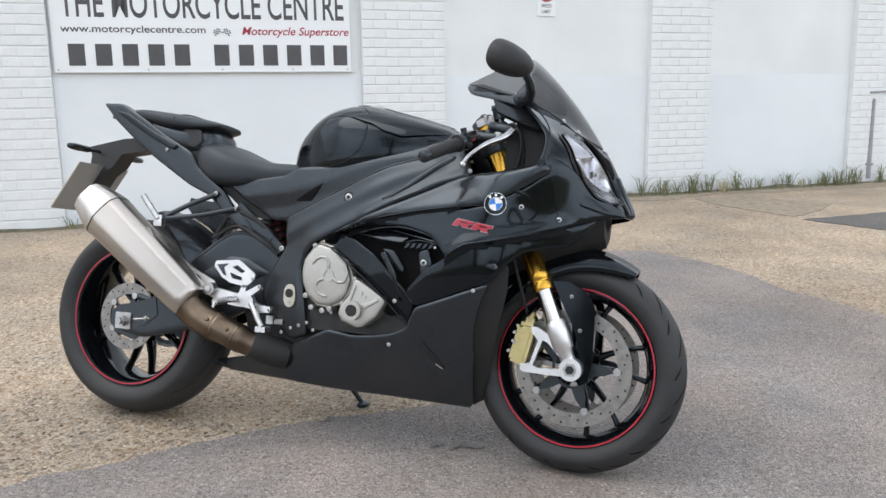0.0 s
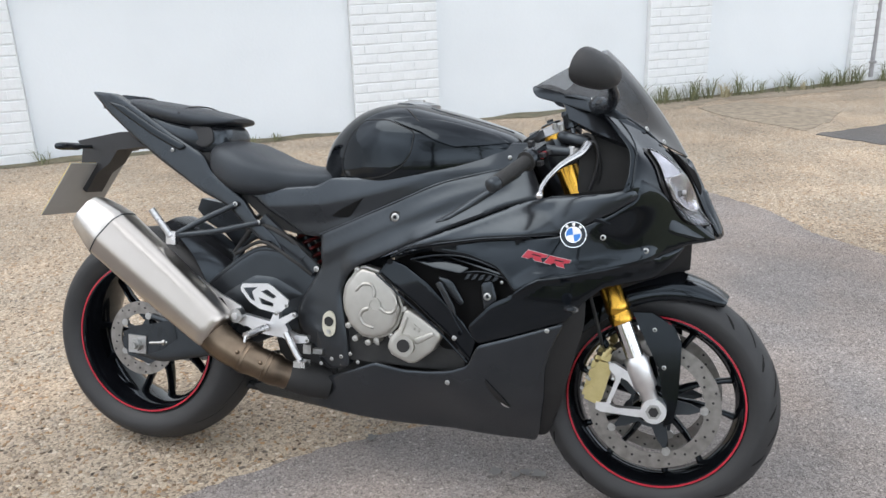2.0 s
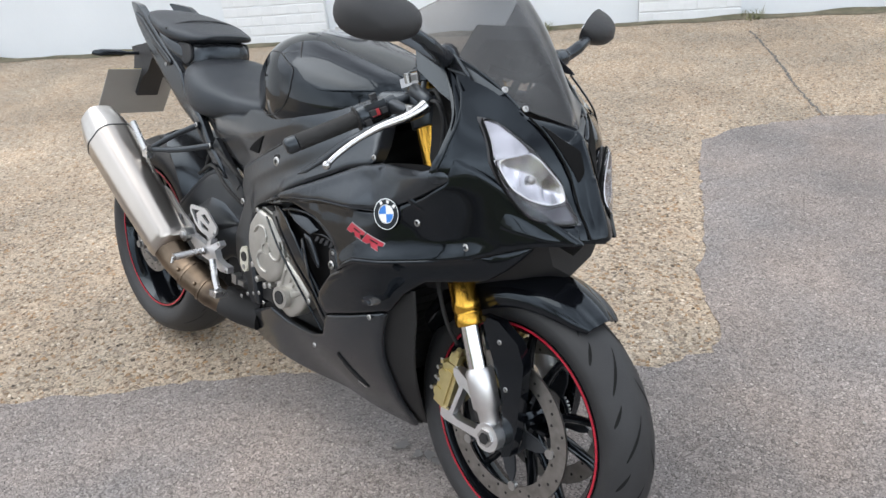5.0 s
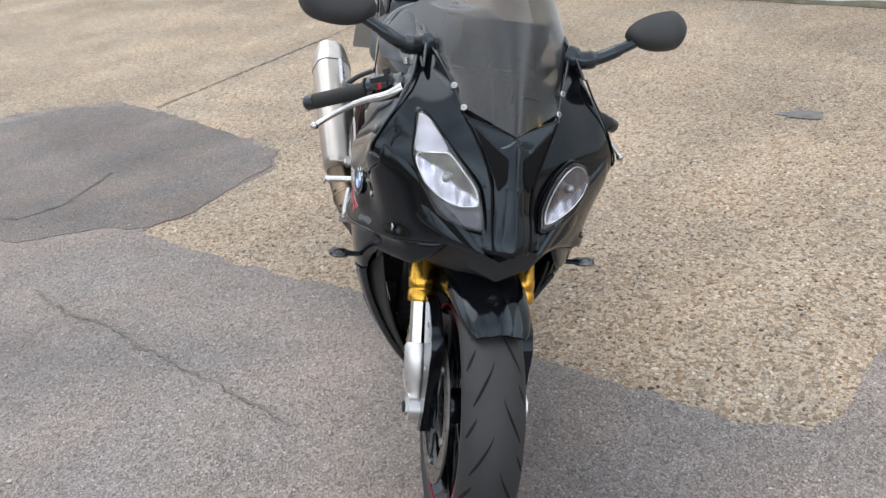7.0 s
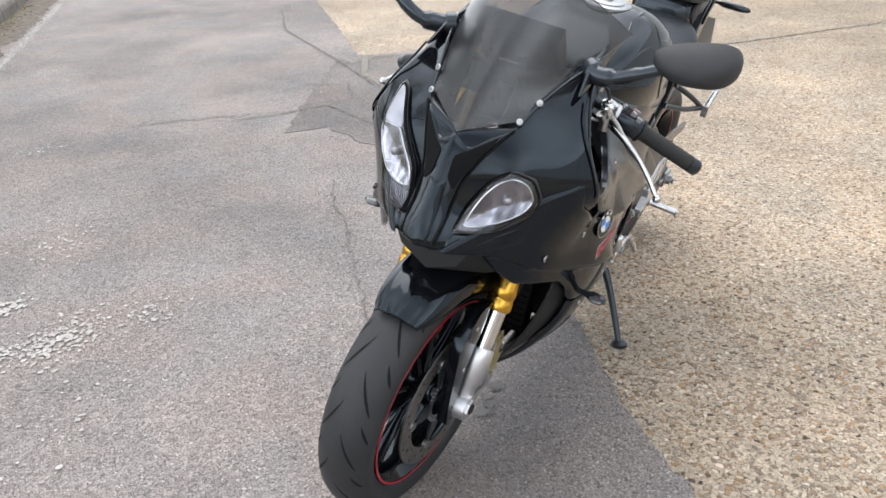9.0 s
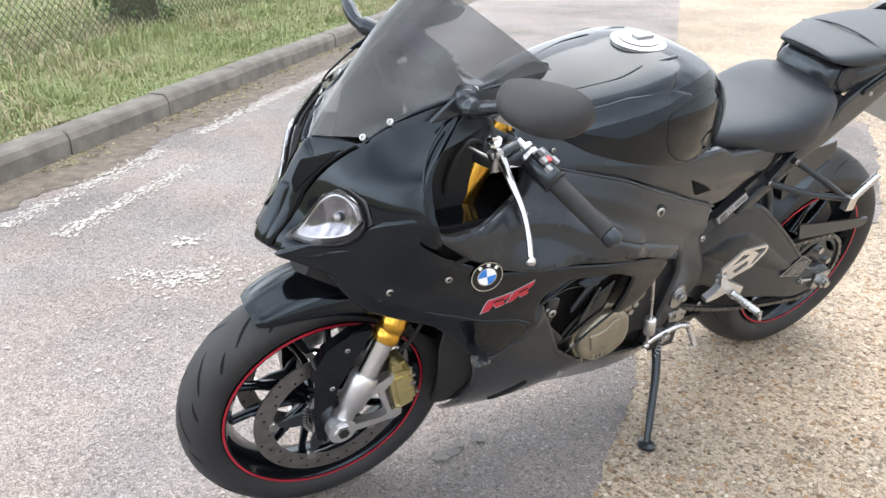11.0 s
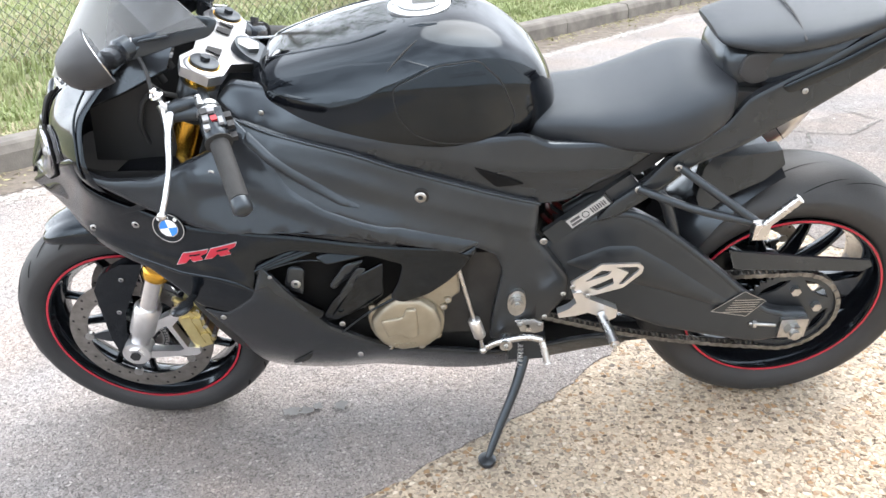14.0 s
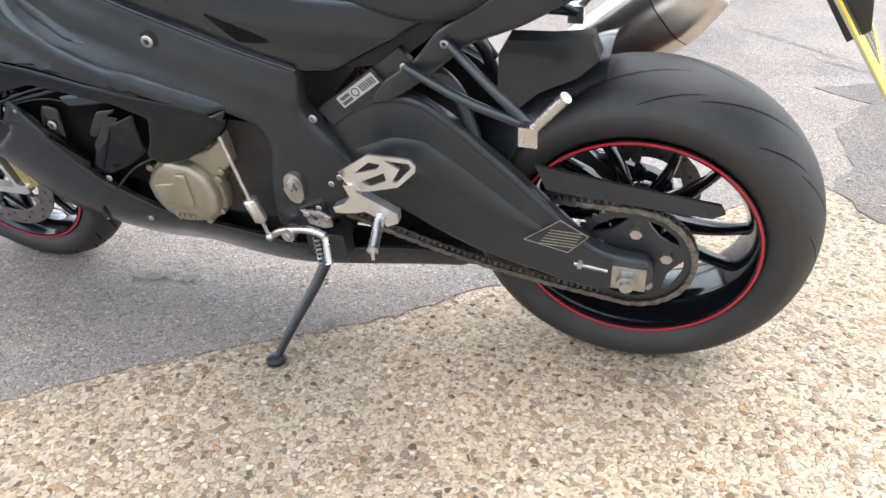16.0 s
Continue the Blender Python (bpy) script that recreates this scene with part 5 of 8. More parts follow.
LEVERM = pm("polished_lever_alloy", (0.6, 0.6, 0.61), (0.5, 0.5, 0.51), 40, 0.25, 1.0)
for s in (-1, 1):
    bar = new("handlebar")
    bar.parent = bike
    tagged(bar, "clip-on handlebar with rubber grip and lever")
    p0, p1 = Vector((0.452, s * 0.115, 0.935)), Vector((0.355, s * 0.345, 0.832))
    d = (p1 - p0).normalized()
    L_ = (p1 - p0).length
    at = lambda f: p0 + d * (L_ * f)
    bm = bmesh.new()
    tube(bm, [at(0), at(1.0)], 0.011, 14)
    part("bar_tube", bm, FRAMEM, bar)
    bm = bmesh.new()
    tube(bm, [(fork_x(z), s * 0.108, z) for z in (0.872, 0.874, 0.934, 0.936)], [0.0325, 0.0345, 0.0345, 0.033], 24)
    part("bar_clamp", bm, FRAMEM, bar)
    bm = bmesh.new()
    fr = [0.50, 0.505, 0.515, 0.52] + [0.52 + 0.44 * k / 22 for k in range(1, 22)] + [0.965]
    rr = [0.016, 0.024, 0.024, 0.0165] + [0.0168 if k % 2 else 0.0160 for k in range(1, 22)] + [0.016]
    tube(bm, [at(f) for f in fr], rr, 18)
    part("grip", bm, GRIPM, bar, "ribbed black rubber grip")
    bm = bmesh.new()
    tube(bm, [at(0.965), at(0.972), at(1.04), at(1.06)], [0.0135, 0.0165, 0.0165, 0.011], 18)
    part("bar_end_weight", bm, FRAMEM, bar)
    m = Matrix.LocRotScale(at(0.40), d.to_track_quat("Y", "Z"), None)
    bm = bmesh.new()
    tube(bm, [m @ Vector((0, q, 0)) for q in (-0.038, -0.034, 0.0, 0.024, 0.030)], [0.016, 0.021, 0.023, 0.022, 0.018], 20)
    box(bm, -0.020, 0.016, -0.030, 0.012, 0.004, 0.022, m)
    bevel(bm, 0.004, 2)
    pod = part("switch_pod", bm, SATIN, bar, "black switch housing")
    bm = bmesh.new()
    if s > 0:
        box(bm, -0.007, 0.003, -0.009, 0.001, 0.020, 0.0265, m)
    else:
        box(bm, -0.029, -0.022, -0.012, 0.004, -0.002, 0.010, m)
    bevel(bm, 0.002, 2)
    part("stop_switch", bm, SWITCHRED, pod, "red stop switch")
    for bx, by, bz in ((-0.028, -0.02, 0.004), (-0.028, 0.002, 0.006), (-0.028, 0.016, -0.008), (0.012, -0.018, 0.027)):
        bm = bmesh.new()
        box(bm, bx - 0.006, bx + 0.006, by - 0.006, by + 0.006, bz - 0.005, bz + 0.005, m)
        bevel(bm, 0.002, 2)
        part("button", bm, MATTE, pod)
    # lever perch and lever
    bm = bmesh.new()
    tube(bm, [at(0.20), at(0.285)], 0.0185, 18)
    pv = Vector((0.497, s * 0.182, 0.908))
    tube(bm, [at(0.24), at(0.24).lerp(pv, 0.6), pv], [0.016, 0.012, 0.012], 12)
    part("lever_perch", bm, FRAMEM, bar)
    tip = Vector((0.495, 0.322, 0.800)) if s > 0 else Vector((0.455, -0.340, 0.811))
    if s > 0:
        path = curve([(.490, .172, .925), (.488, .19, .914), (.488, .222, .892), (.484, .262, .860), (.488, .296, .828), tip], 5)
    else:
        path = curve([(.533, -.175, .924), (.528, -.19, .913), (.516, -.210, .900), (.490, -.246, .881), (.468, -.283, .855), (.456, -.315, .830), tip], 4)
    bm = bmesh.new()
    n_ = len(path)
    tube(bm, path, [(0.0105 if s > 0 else 0.0135) - (0.0056 if s > 0 else 0.0078) * min(1, k / (n_ * 0.6)) for k in range(n_)], 12)
    bmesh.ops.create_uvsphere(bm, u_segments=14, v_segments=10, radius=0.0085, matrix=Matrix.Translation(tip))
    lv = part("lever", bm, LEVERM, bar, "bright alloy lever")
    bm = bmesh.new()
    tube(bm, [pv + Vector((0, 0, -0.013)), pv + Vector((0, 0, 0.013))], 0.009, 12)
    part("lever_pivot", bm, STEEL, lv)
    if s > 0:
        bm = bmesh.new()
        tube(bm, [pv + Vector((-0.005, -0.006, 0.0)), pv + Vector((0.03, -0.05, 0.012)), Vector((0.56, 0.06, 0.93))], 0.003, 8)
        tube(bm, [pv + Vector((0.0, -0.004, 0.01)), pv + Vector((0.004, -0.008, 0.02))], 0.011, 14)
        part("clutch_cable", bm, STEEL, bar)
        bm = bmesh.new()
        loft(bm, [[Vector((x + 0.006 * math.cos(a), y + w * math.sin(a), z + h * math.sin(a + 0.6))) for a in [2 * math.pi * k / 12 for k in range(12)]] for x, y, z, w, h in ((.4995, .176, .933, .006, .009), (.495, .188, .920, .009, .011), (.490, .205, .905, .008, .010), (.487, .225, .889, .004, .006))])
        part("lever_root", bm, LEVERM, lv)
        bm = bmesh.new()
        tube(bm, [(.496, .187, .924), (.4975, .187, .931), (.500, .1865, .9345)], [.0085, .0085, .006], 14)
        part("pivot_bolt", bm, STEEL, lv)
        bm = bmesh.new()
        adj = [Vector((.4985, .178, .927)).lerp(Vector((.510, .184, .962)), k / 12) for k in range(13)]
        tube(bm, adj, [.005, .005, .0045, .0045, .006, .006, .0105, .0125, .0105, .0125, .007, .007, .0045], 16)
        part("cable_adjuster", bm, CHROME, bar, "bright knurled cable adjuster")
        bm = bmesh.new()
        tube(bm, [(.497, .184, .918), (.478, .178, .924), (.458, .168, .925), (.440, .160, .922)], [.0105, .0125, .0135, .012], 12)
        part("perch_arm", bm, SATIN, bar)
        bm = bmesh.new()
        for f in (0.225, 0.275):
            tube(bm, [at(f - 0.018), at(f - 0.014), at(f + 0.014), at(f + 0.018)], [.019, .0215, .0215, .019], 20)
        tube(bm, [at(0.21) + Vector((0.012, 0, 0.020)), at(0.29) + Vector((0.012, 0, 0.020))], 0.007, 10)
        part("perch_clamp", bm, ALUBR, bar, "bright alloy lever clamp")
        bm = bmesh.new()
        tube(bm, curve([adj[-1], (.515, .172, .985), (.53, .15, 1.005), (.555, .11, .99), (.57, .07, .95)], 5), 0.0035, 8)
        part("cable_sleeve", bm, MATTE, bar)
        for bx, by, bz, wx, wy in ((-.001, -.022, .024, .006, .005), (.011, -.006, .024, .005, .006), (.013, .010, .020, .005, .005), (-.012, .004, .024, .004, .007)):
            bm = bmesh.new()
            box(bm, bx - wx, bx + wx, by - wy, by + wy, bz - .004, bz + .004, m)
            bevel(bm, 0.0025, 2)
            part("button", bm, SWITCHGREY, pod, "pale grey button")
    else:
        bm = bmesh.new()
        tube(bm, [(.488, -.135, .962), (.487, -.135, .965), (.481, -.135, .992), (.480, -.135, .994), (.4785, -.135, 1.003)], [.012, .016, .016, .018, .017], 18)
        part("brake_reservoir", bm, SATIN, bar)
        bm = bmesh.new()
        tube(bm, [(.534, -.166, .930), (.530, -.165, .931), (.500, -.155, .938), (.470, -.146, .944), (.462, -.144, .945)], [.008, .0125, .014, .0145, .010], 16)
        tube(bm, [(.500, -.155, .940), (.492, -.145, .962)], .006, 10)
        part("master_cylinder", bm, FRAMEM, bar)
        bm = bmesh.new()
        tube(bm, [(.505, -.181, .904), (.506, -.183, .918)], .0085, 14)
        part("pivot_bolt", bm, STEEL, lv)
        for q_ in ((.470, -.165, .958), (.452, -.150, .962)):
            bm = bmesh.new()
            tube(bm, [q_, (q_[0] - .002, q_[1] - .002, q_[2] + .012)], .0065, 8)
            part("clamp_bolt", bm, STEEL, bar)
        bm = bmesh.new()
        tube(bm, curve([(.532, -.165, .932), (.548, -.160, .93), (.556, -.15, .90), (.548, -.14, .85), (.53, -.13, .80)], 5), .0042, 8)
        tube(bm, curve([(.484, -.128, .965), (.505, -.12, .955), (.515, -.12, .93), (.50, -.135, .925)], 5), .004, 8)
        part("brake_hose", bm, MATTE, bar)
# instrument cluster
bm = bmesh.new()
prism(bm, [(0.50, 0.985), (0.525, 0.975), (0.585, 1.05), (0.56, 1.075)], -0.085, 0.085)
bevel(bm, 0.008, 2)
dash = part("instrument_panel", bm, SATIN, bike, "black instrument panel")
bm = bmesh.new()
tube(bm, [(0.60, -0.03, 1.02), (0.54, -0.03, 0.90)], 0.008, 8)
tube(bm, [(0.60, 0.03, 1.02), (0.54, 0.03, 0.90)], 0.008, 8)
tube(bm, [(0.60, -0.09, 1.0), (0.62, 0, 0.98), (0.60, 0.09, 1.0)], 0.008, 8)
tube(bm, curve([(0.46, -0.11, 0.9), (0.53, -0.15, 0.95), (0.56, -0.14, 0.88), (0.55, -0.12, 0.8)]), 0.005, 8)
tube(bm, curve([(0.46, 0.11, 0.9), (0.53, 0.14, 0.93), (0.56, 0.14, 0.87), (0.55, 0.12, 0.8)]), 0.005, 8)
part("cockpit_stay", bm, BLACKHOLE, bike)

# ---- tank, seats, tail ----
TANK = spline_rows([(-.188, .036, .79, .825, .856), (-.176, .066, .785, .84, .892), (-.140, .102, .78, .86, .945), (-.075, .143, .775, .87, .996), (0.0, .172, .775, .88, 1.019), (.07, .182, .78, .885, 1.022),
                    (.14, .182, .79, .885, 1.008), (.21, .172, .81, .885, .992), (.28, .155, .835, .885, .972), (.335, .13, .85, .888, .953), (.365, .10, .86, .89, .93)], 4)
bm = bmesh.new()
loft(bm, [egg(*r, n=44, e=2.9, eb=3.2) for r in TANK])
tank = part("fuel_tank", bm, GLOSS, bike, "gloss black fuel tank")


def tank_map(s):
    def f(x, z, o):
        xs = [r[0] for r in TANK]
        w, zb, zm, zt = [float(np.interp(x, xs, [r[k] for r in TANK])) for k in range(1, 5)]
        h, q = ((zt - zm), 2.9) if z >= zm else ((zm - zb), 3.2)
        y = w * max(0.0, 1 - min(1, abs(z - zm) / max(h, 1e-4)) ** q) ** (1 / q)
        return Vector((x, s * (y + o), z))
    return f


def shoulder_map(s):
    def f(x, z, o):
        return tank_map(s)(x, z, o + 0.016 * min(1.0, max(0.0, (0.982 - 0.22 * max(0.0, x - 0.1) - z) / 0.055)))
    return f


KNEE = [(.112, .945), (.035, .974), (-.038, .972), (-.078, .93), (-.105, .86), (-.09, .82), (-.03, .822), (.035, .834), (.08, .858), (.104, .89)]
for s in (-1, 1):
    bm = bmesh.new()
    shell(bm, KNEE, tank_map(s), 0.0008, 0.003, 0.012, 0.005, 0.002)
    part("tank_side_panel", bm, GLOSS, tank, "gloss black knee panel")
    bm = bmesh.new()
    ko = [tank_map(s)(x_, z_, 0.0004) for x_, z_ in resample(KNEE, 0.01)]
    tube(bm, ko + ko[:1], 0.0011, 6, False)
    part("panel_seam", bm, BLACKHOLE, tank)
    bm = bmesh.new()
    shell(bm, [(.045, .974), (.09, .984), (.19, .973), (.30, .947), (.338, .925), (.28, .918), (.215, .911), (.165, .926), (.128, .946), (.09, .958)], shoulder_map(s), 0.0005, 0.004, 0.010, 0.005, 0.002, 1)
    part("tank_shoulder", bm, GLOSS, tank)
    q = bolt(tank, (.083, s * 0.099, 1.001), s, 1.0)
    q.matrix_basis = Matrix.Translation((.083, s * 0.105, 1.0055)) @ Matrix.Rotation(radians(90 - s * 20), 4, "X") @ Matrix.Diagonal((0.9, 0.9, 0.9, 1))
    bm = bmesh.new()
    tube(bm, [(.066, s * .122, 1.0045), (.085, s * .139, .995), (.101, s * .152, .983), (.118, s * .164, .968), (.131, s * .174, .953)], [0.0012, 0.002, 0.002, 0.002, 0.0012], 6)
    part("tank_seam", bm, BLACKHOLE, tank)
    bm = bmesh.new()
    tube(bm, curve([(.335, s * .055, .950), (.32, s * .06, .9555), (.255, s * .079, .9735), (.188, s * .093, .9895), (.149, s * .090, .9995), (.118, s * .083, 1.0075)], 5), [0.001] + [0.003] * 24 + [0.001], 8)
    part("tank_crease", bm, GLOSS, tank)
# filler cap
mcap = Matrix.Translation((0.062, 0, 1.0175)) @ Matrix.Rotation(radians(2), 4, "Y")
bm = bmesh.new()
tube(bm, [mcap @ Vector((0, 0, z)) for z in (-0.006, 0.004, 0.006)], [0.057, 0.057, 0.054], 48)
CAPM = pm("brushed_cap_alloy", (0.42, 0.43, 0.44), (0.36, 0.37, 0.38), 50, 0.42, 0.9)
cap = part("filler_cap", bm, CAPM, bike, "brushed silver filler cap with lock flap")
bm = bmesh.new()
tube(bm, [mcap @ Vector((0, 0, z)) for z in (0.006, 0.009, 0.010)], [0.040, 0.040, 0.037], 40)
part("cap_centre", bm, CAPM, cap)
bm = bmesh.new()
box(bm, -0.03, 0.012, -0.010, 0.010, 0.010, 0.016, mcap)
bevel(bm, 0.003, 2)
part("lock_flap", bm, STEEL, cap)
for k in range(6):
    a = 2 * math.pi * k / 6
    bm = bmesh.new()
    tube(bm, [mcap @ Vector((0.048 * math.cos(a), 0.048 * math.sin(a), z)) for z in (0.005, 0.007)], 0.0028, 10)
    part("cap_screw", bm, STEEL, cap)
# collar of the raised ring ahead of the cap
bm = bmesh.new()
ring = [Vector((0.062 + 0.085 * math.cos(a), 0.085 * math.sin(a), 1.013 - 0.02 * max(0, math.cos(a)))) for a in [radians(-110 + 220 * k / 24) for k in range(25)]]
tube(bm, ring, 0.007, 10)
part("tank_collar", bm, GLOSS, tank)

SEAT = spline_rows([(-.128, .070, .785, .805, .825), (-.145, .098, .78, .81, .84), (-.20, .110, .775, .81, .845), (-.27, .122, .768, .81, .849), (-.335, .140, .76, .815, .865), (-.385, .148, .758, .82, .885), (-.43, .146, .765, .83, .903),
                    (-.475, .132, .79, .845, .909), (-.505, .112, .815, .855, .902), (-.518, .08, .835, .862, .888)], 4)
bm = bmesh.new()
loft(bm, [egg(*r, n=36, e=2.9, eb=4) for r in SEAT])
seat = part("rider_seat", bm, VINYL, bike, "black vinyl rider seat")
PILL = spline_rows([(-.468, .062, .962, .966, .972), (-.485, .084, .953, .962, .978), (-.55, .110, .945, .965, .992), (-.62, .122, .95, .978, 1.003), (-.70, .110, .965, .992, 1.014), (-.76, .092, .98, 1.003, 1.021), (-.81, .065, .995, 1.01, 1.022), (-.825, .04, 1.003, 1.011, 1.018)], 4)
bm = bmesh.new()
loft(bm, [egg(*r, n=32, e=2.5, eb=4) for r in PILL])
pill = part("pillion_seat", bm, VINYL, bike, "black vinyl pillion seat pad")
bm = bmesh.new()
tube(bm, [Vector((-.60, y, 0.980 + 0.024 * (1 - (abs(y) / 0.123) ** 2.4))) for y in [(-0.122 + 0.244 * k / 20) for k in range(21)]], 0.0022, 6)
part("seam", bm, MATTE, pill)
bm = bmesh.new()
prism(bm, [(-.56, .872), (-.46, .88), (-.36, .80), (-.15, .792), (-.14, .70), (-.24, .664), (-.32, .68), (-.40, .745), (-.47, .765), (-.56, .82)], -.098, .098)
bevel(bm, 0.006, 1)
part("subframe", bm, BLACKHOLE, bike, "dark subframe under the seats")
# tail body: hump between the seats and a long blade to each side
HUMP = spline_rows([(-.478, .050, .865, .90, .930), (-.494, .080, .855, .90, .952), (-.54, .092, .85, .91, .962), (-.60, .100, .86, .92, .966), (-.68, .098, .89, .945, .978), (-.77, .075, .93, .972, .996), (-.85, .05, .965, .99, 1.008)], 4)
bm = bmesh.new()
loft(bm, [egg(*r, n=28, e=3.2, eb=2.4) for r in HUMP])
tail = part("tail_unit", bm, SATIN, bike, "satin black tail unit")
for s in (-1, 1):
    bm = bmesh.new()
    def tail_map(u, v, o, s=s):
        return Vector((u, s * (np.interp(u, [-.93, -.85, -.7, -.6, -.45, -.35], [.066, .082, .095, .102, .114, .118]) + o), v))
    shell(bm, [(-.928, 1.04), (-.83, 1.033), (-.74, .985), (-.64, .925), (-.53, .868), (-.50, .82), (-.40, .752), (-.36, .70), (-.30, .655), (-.27, .61), (-.31, .62), (-.385, .675), (-.45, .733), (-.53, .765), (-.66, .84), (-.76, .905), (-.86, .98)], tail_map, 0.006, 0.016, 0.014, 0.014, 0.007)
    part("tail_blade", bm, SATIN, tail, "satin black tail side blade")
    bm = bmesh.new()
    shell(bm, [(-.86, 1.012), (-.80, 1.0), (-.68, .935), (-.58, .89), (-.60, .875), (-.70, .92), (-.80, .975)], tail_map, 0.013, 0.004, 0.012, 0.008, 0.005)
    part("tail_rib", bm, GLOSS, tail)
    bm = bmesh.new()
    shell(bm, [(-.585, .948), (-.515, .945), (-.505, .905), (-.535, .885), (-.575, .90)], lambda u, v, o, s=s: Vector((u, s * (0.0935 + o), v)), 0.001, 0.006, 0.012, 0.008, 0.004)
    part("tail_inset", bm, MATTE, tail)
    bolt(tail, (-.628, s * 0.109, .878), s, 1.2)
bm = bmesh.new()
box(bm, -.905, -.85, -0.05, 0.05, 0.992, 1.012)
bevel(bm, 0.008, 2)
part("rear_lamp", bm, pm("dark_red_lens", (0.03, 0.004, 0.004), (0.02, 0.003, 0.003), 20, 0.15), tail, "dark red rear lamp")
# number plate hanger, plate, rear indicators
bm = bmesh.new()
prism(bm, [(-1.012, .895), (-.86, .925), (-.74, .93), (-.66, .89), (-.79, .882), (-.87, .872), (-.90, .83), (-.945, .80), (-.985, .74), (-1.012, .76), (-1.0, .83), (-.995, .868)], -0.035, 0.035)
bevel(bm, 0.008, 2)
hang = part("plate_hanger", bm, MATTE, bike, "black plastic number plate hanger")
mp_ = Matrix.LocRotScale((-.998, -0.028, .752), Euler((0, radians(35), 0)), None)
bm = bmesh.new()
box(bm, -0.0015, 0.0015, -0.115, 0.115, -0.095, 0.095, mp_)
plate = part("number_plate", bm, PLATEM, hang, "plain grey back of a number plate", False)
bm = bmesh.new()
box(bm, -0.0035, -0.0017, -0.114, 0.114, -0.094, 0.094, mp_)
part("plate_face", bm, YELLOWM, plate, "yellow reflective plate face", False)
for k in range(2):
    bm = bmesh.new()
    for q in range(4 if k else 3):
        box(bm, -0.0045, -0.0036, -0.09 + q * 0.047, -0.056 + q * 0.047, 0.01 if k else -0.07, 0.075 if k else -0.005, mp_)
    part("plate_bar", bm, SIGNGREY, plate)
for s in (-1, 1):
    bm = bmesh.new()
    loft(bm, [[Vector((-.962 - 0.004 * math.cos(a) * 1, s * (0.03 + 0.155 * f), .878)) + Vector((0.016 * q * math.cos(a), 0, 0.011 * q * math.sin(a))) for a in [2 * math.pi * k / 14 for k in range(14)]] for f, q in ((0, .5), (0.3, .5), (0.42, 1.0), (0.8, 1.05), (0.95, 0.75), (1.0, 0.25))])
    part("rear_indicator", bm, SATIN, hang, "slim dark indicator stalk")
# ---- side panels ----
EMEDGE = pm("pale_emblem_edge", (0.42, 0.42, 0.43), (0.36, 0.36, 0.37), 30, 0.4)
R_SH = [(.033, .628), (.113, .669), (.202, .705), (.287, .74), (.355, .77), (.409, .792), (.477, .806), (.56, .812), (.606, .82), (.648, .836), (.66, .812), (.60, .772), (.536, .741), (.486, .721), (.306, .70), (.113, .661)]
R_RR = [(.069, .635), (.114, .658), (.306, .697), (.486, .717), (.536, .738), (.60, .769), (.655, .807), (.653, .86), (.70, .83), (.758, .776), (.838, .712), (.768, .701), (.688, .669), (.64, .655), (.517, .626), (.446, .613), (.392, .58), (.341, .632), (.267, .654), (.176, .659)]
R_MID = [(.397, .579), (.446, .611), (.517, .624), (.64, .653), (.689, .667), (.767, .699), (.735, .655), (.70, .623), (.593, .601), (.55, .565), (.512, .516), (.386, .469), (.297, .437), (.272, .479), (.33, .541)]
R_BELLY = [(-.442, .212), (-.389, .182), (-.152, .178), (.08, .165), (.387, .156), (.423, .152), (.437, .195), (.456, .306), (.461, .386), (.479, .447), (.508, .512), (.386, .466), (.299, .435), (.269, .376), (.223, .356), (.168, .346), (.096, .34), (.017, .351), (-.053, .321), (-.131, .287), (-.223, .271), (-.30, .24)]
L_SH = [(.395, .884), (.355, .85), (.306, .777), (.248, .735), (.187, .708), (.069, .664), (-.004, .634), (-.042, .616), (.0, .604), (.069, .624), (.20, .655), (.314, .684), (.482, .721), (.51, .735), (.56, .76), (.648, .836), (.606, .82), (.532, .812), (.433, .84)]
L_RR = [(.482, .719), (.314, .682), (.069, .620), (.0, .601), (-.034, .612), (-.016, .566), (.022, .530), (.066, .503), (.118, .490), (.142, .508), (.122, .548), (.112, .590), (.169, .619), (.317, .65), (.381, .633), (.392, .58), (.446, .613), (.517, .626), (.64, .655), (.688, .669), (.768, .701), (.838, .712), (.758, .776), (.70, .83), (.653, .86), (.655, .807), (.60, .769), (.536, .738)]
L_BELLY = [(-.42, .205), (-.39, .178), (-.152, .178), (.08, .165), (.387, .156), (.423, .152), (.437, .195), (.456, .306), (.461, .386), (.479, .447), (.508, .512), (.46, .50), (.40, .55), (.376, .625), (.327, .536), (.27, .44), (.151, .334), (.02, .30), (-.14, .25), (-.30, .235)]
FRAME = [(-.156, .674), (-.058, .717), (.103, .789), (.191, .827), (.317, .861), (.392, .88), (.436, .80), (.354, .774), (.286, .744), (.202, .709), (.113, .669), (.032, .632), (-.036, .601), (-.07, .569), (-.087, .522), (-.076, .464), (-.066, .405), (-.061, .328), (-.128, .309), (-.182, .357), (-.23, .414), (-.229, .469), (-.182, .543), (-.15, .591)]
SUB = [(-.397, .772), (-.272, .79), (-.17, .80), (-.125, .822), (-.06, .826), (.0, .829), (.05, .842), (.085, .86), (.11, .885), (.135, .908), (.22, .906), (.33, .924), (.405, .930), (.428, .905), (.396, .874), (.316, .851), (.191, .817), (.103, .779), (-.058, .707), (-.156, .664), (-.211, .663), (-.274, .698)]
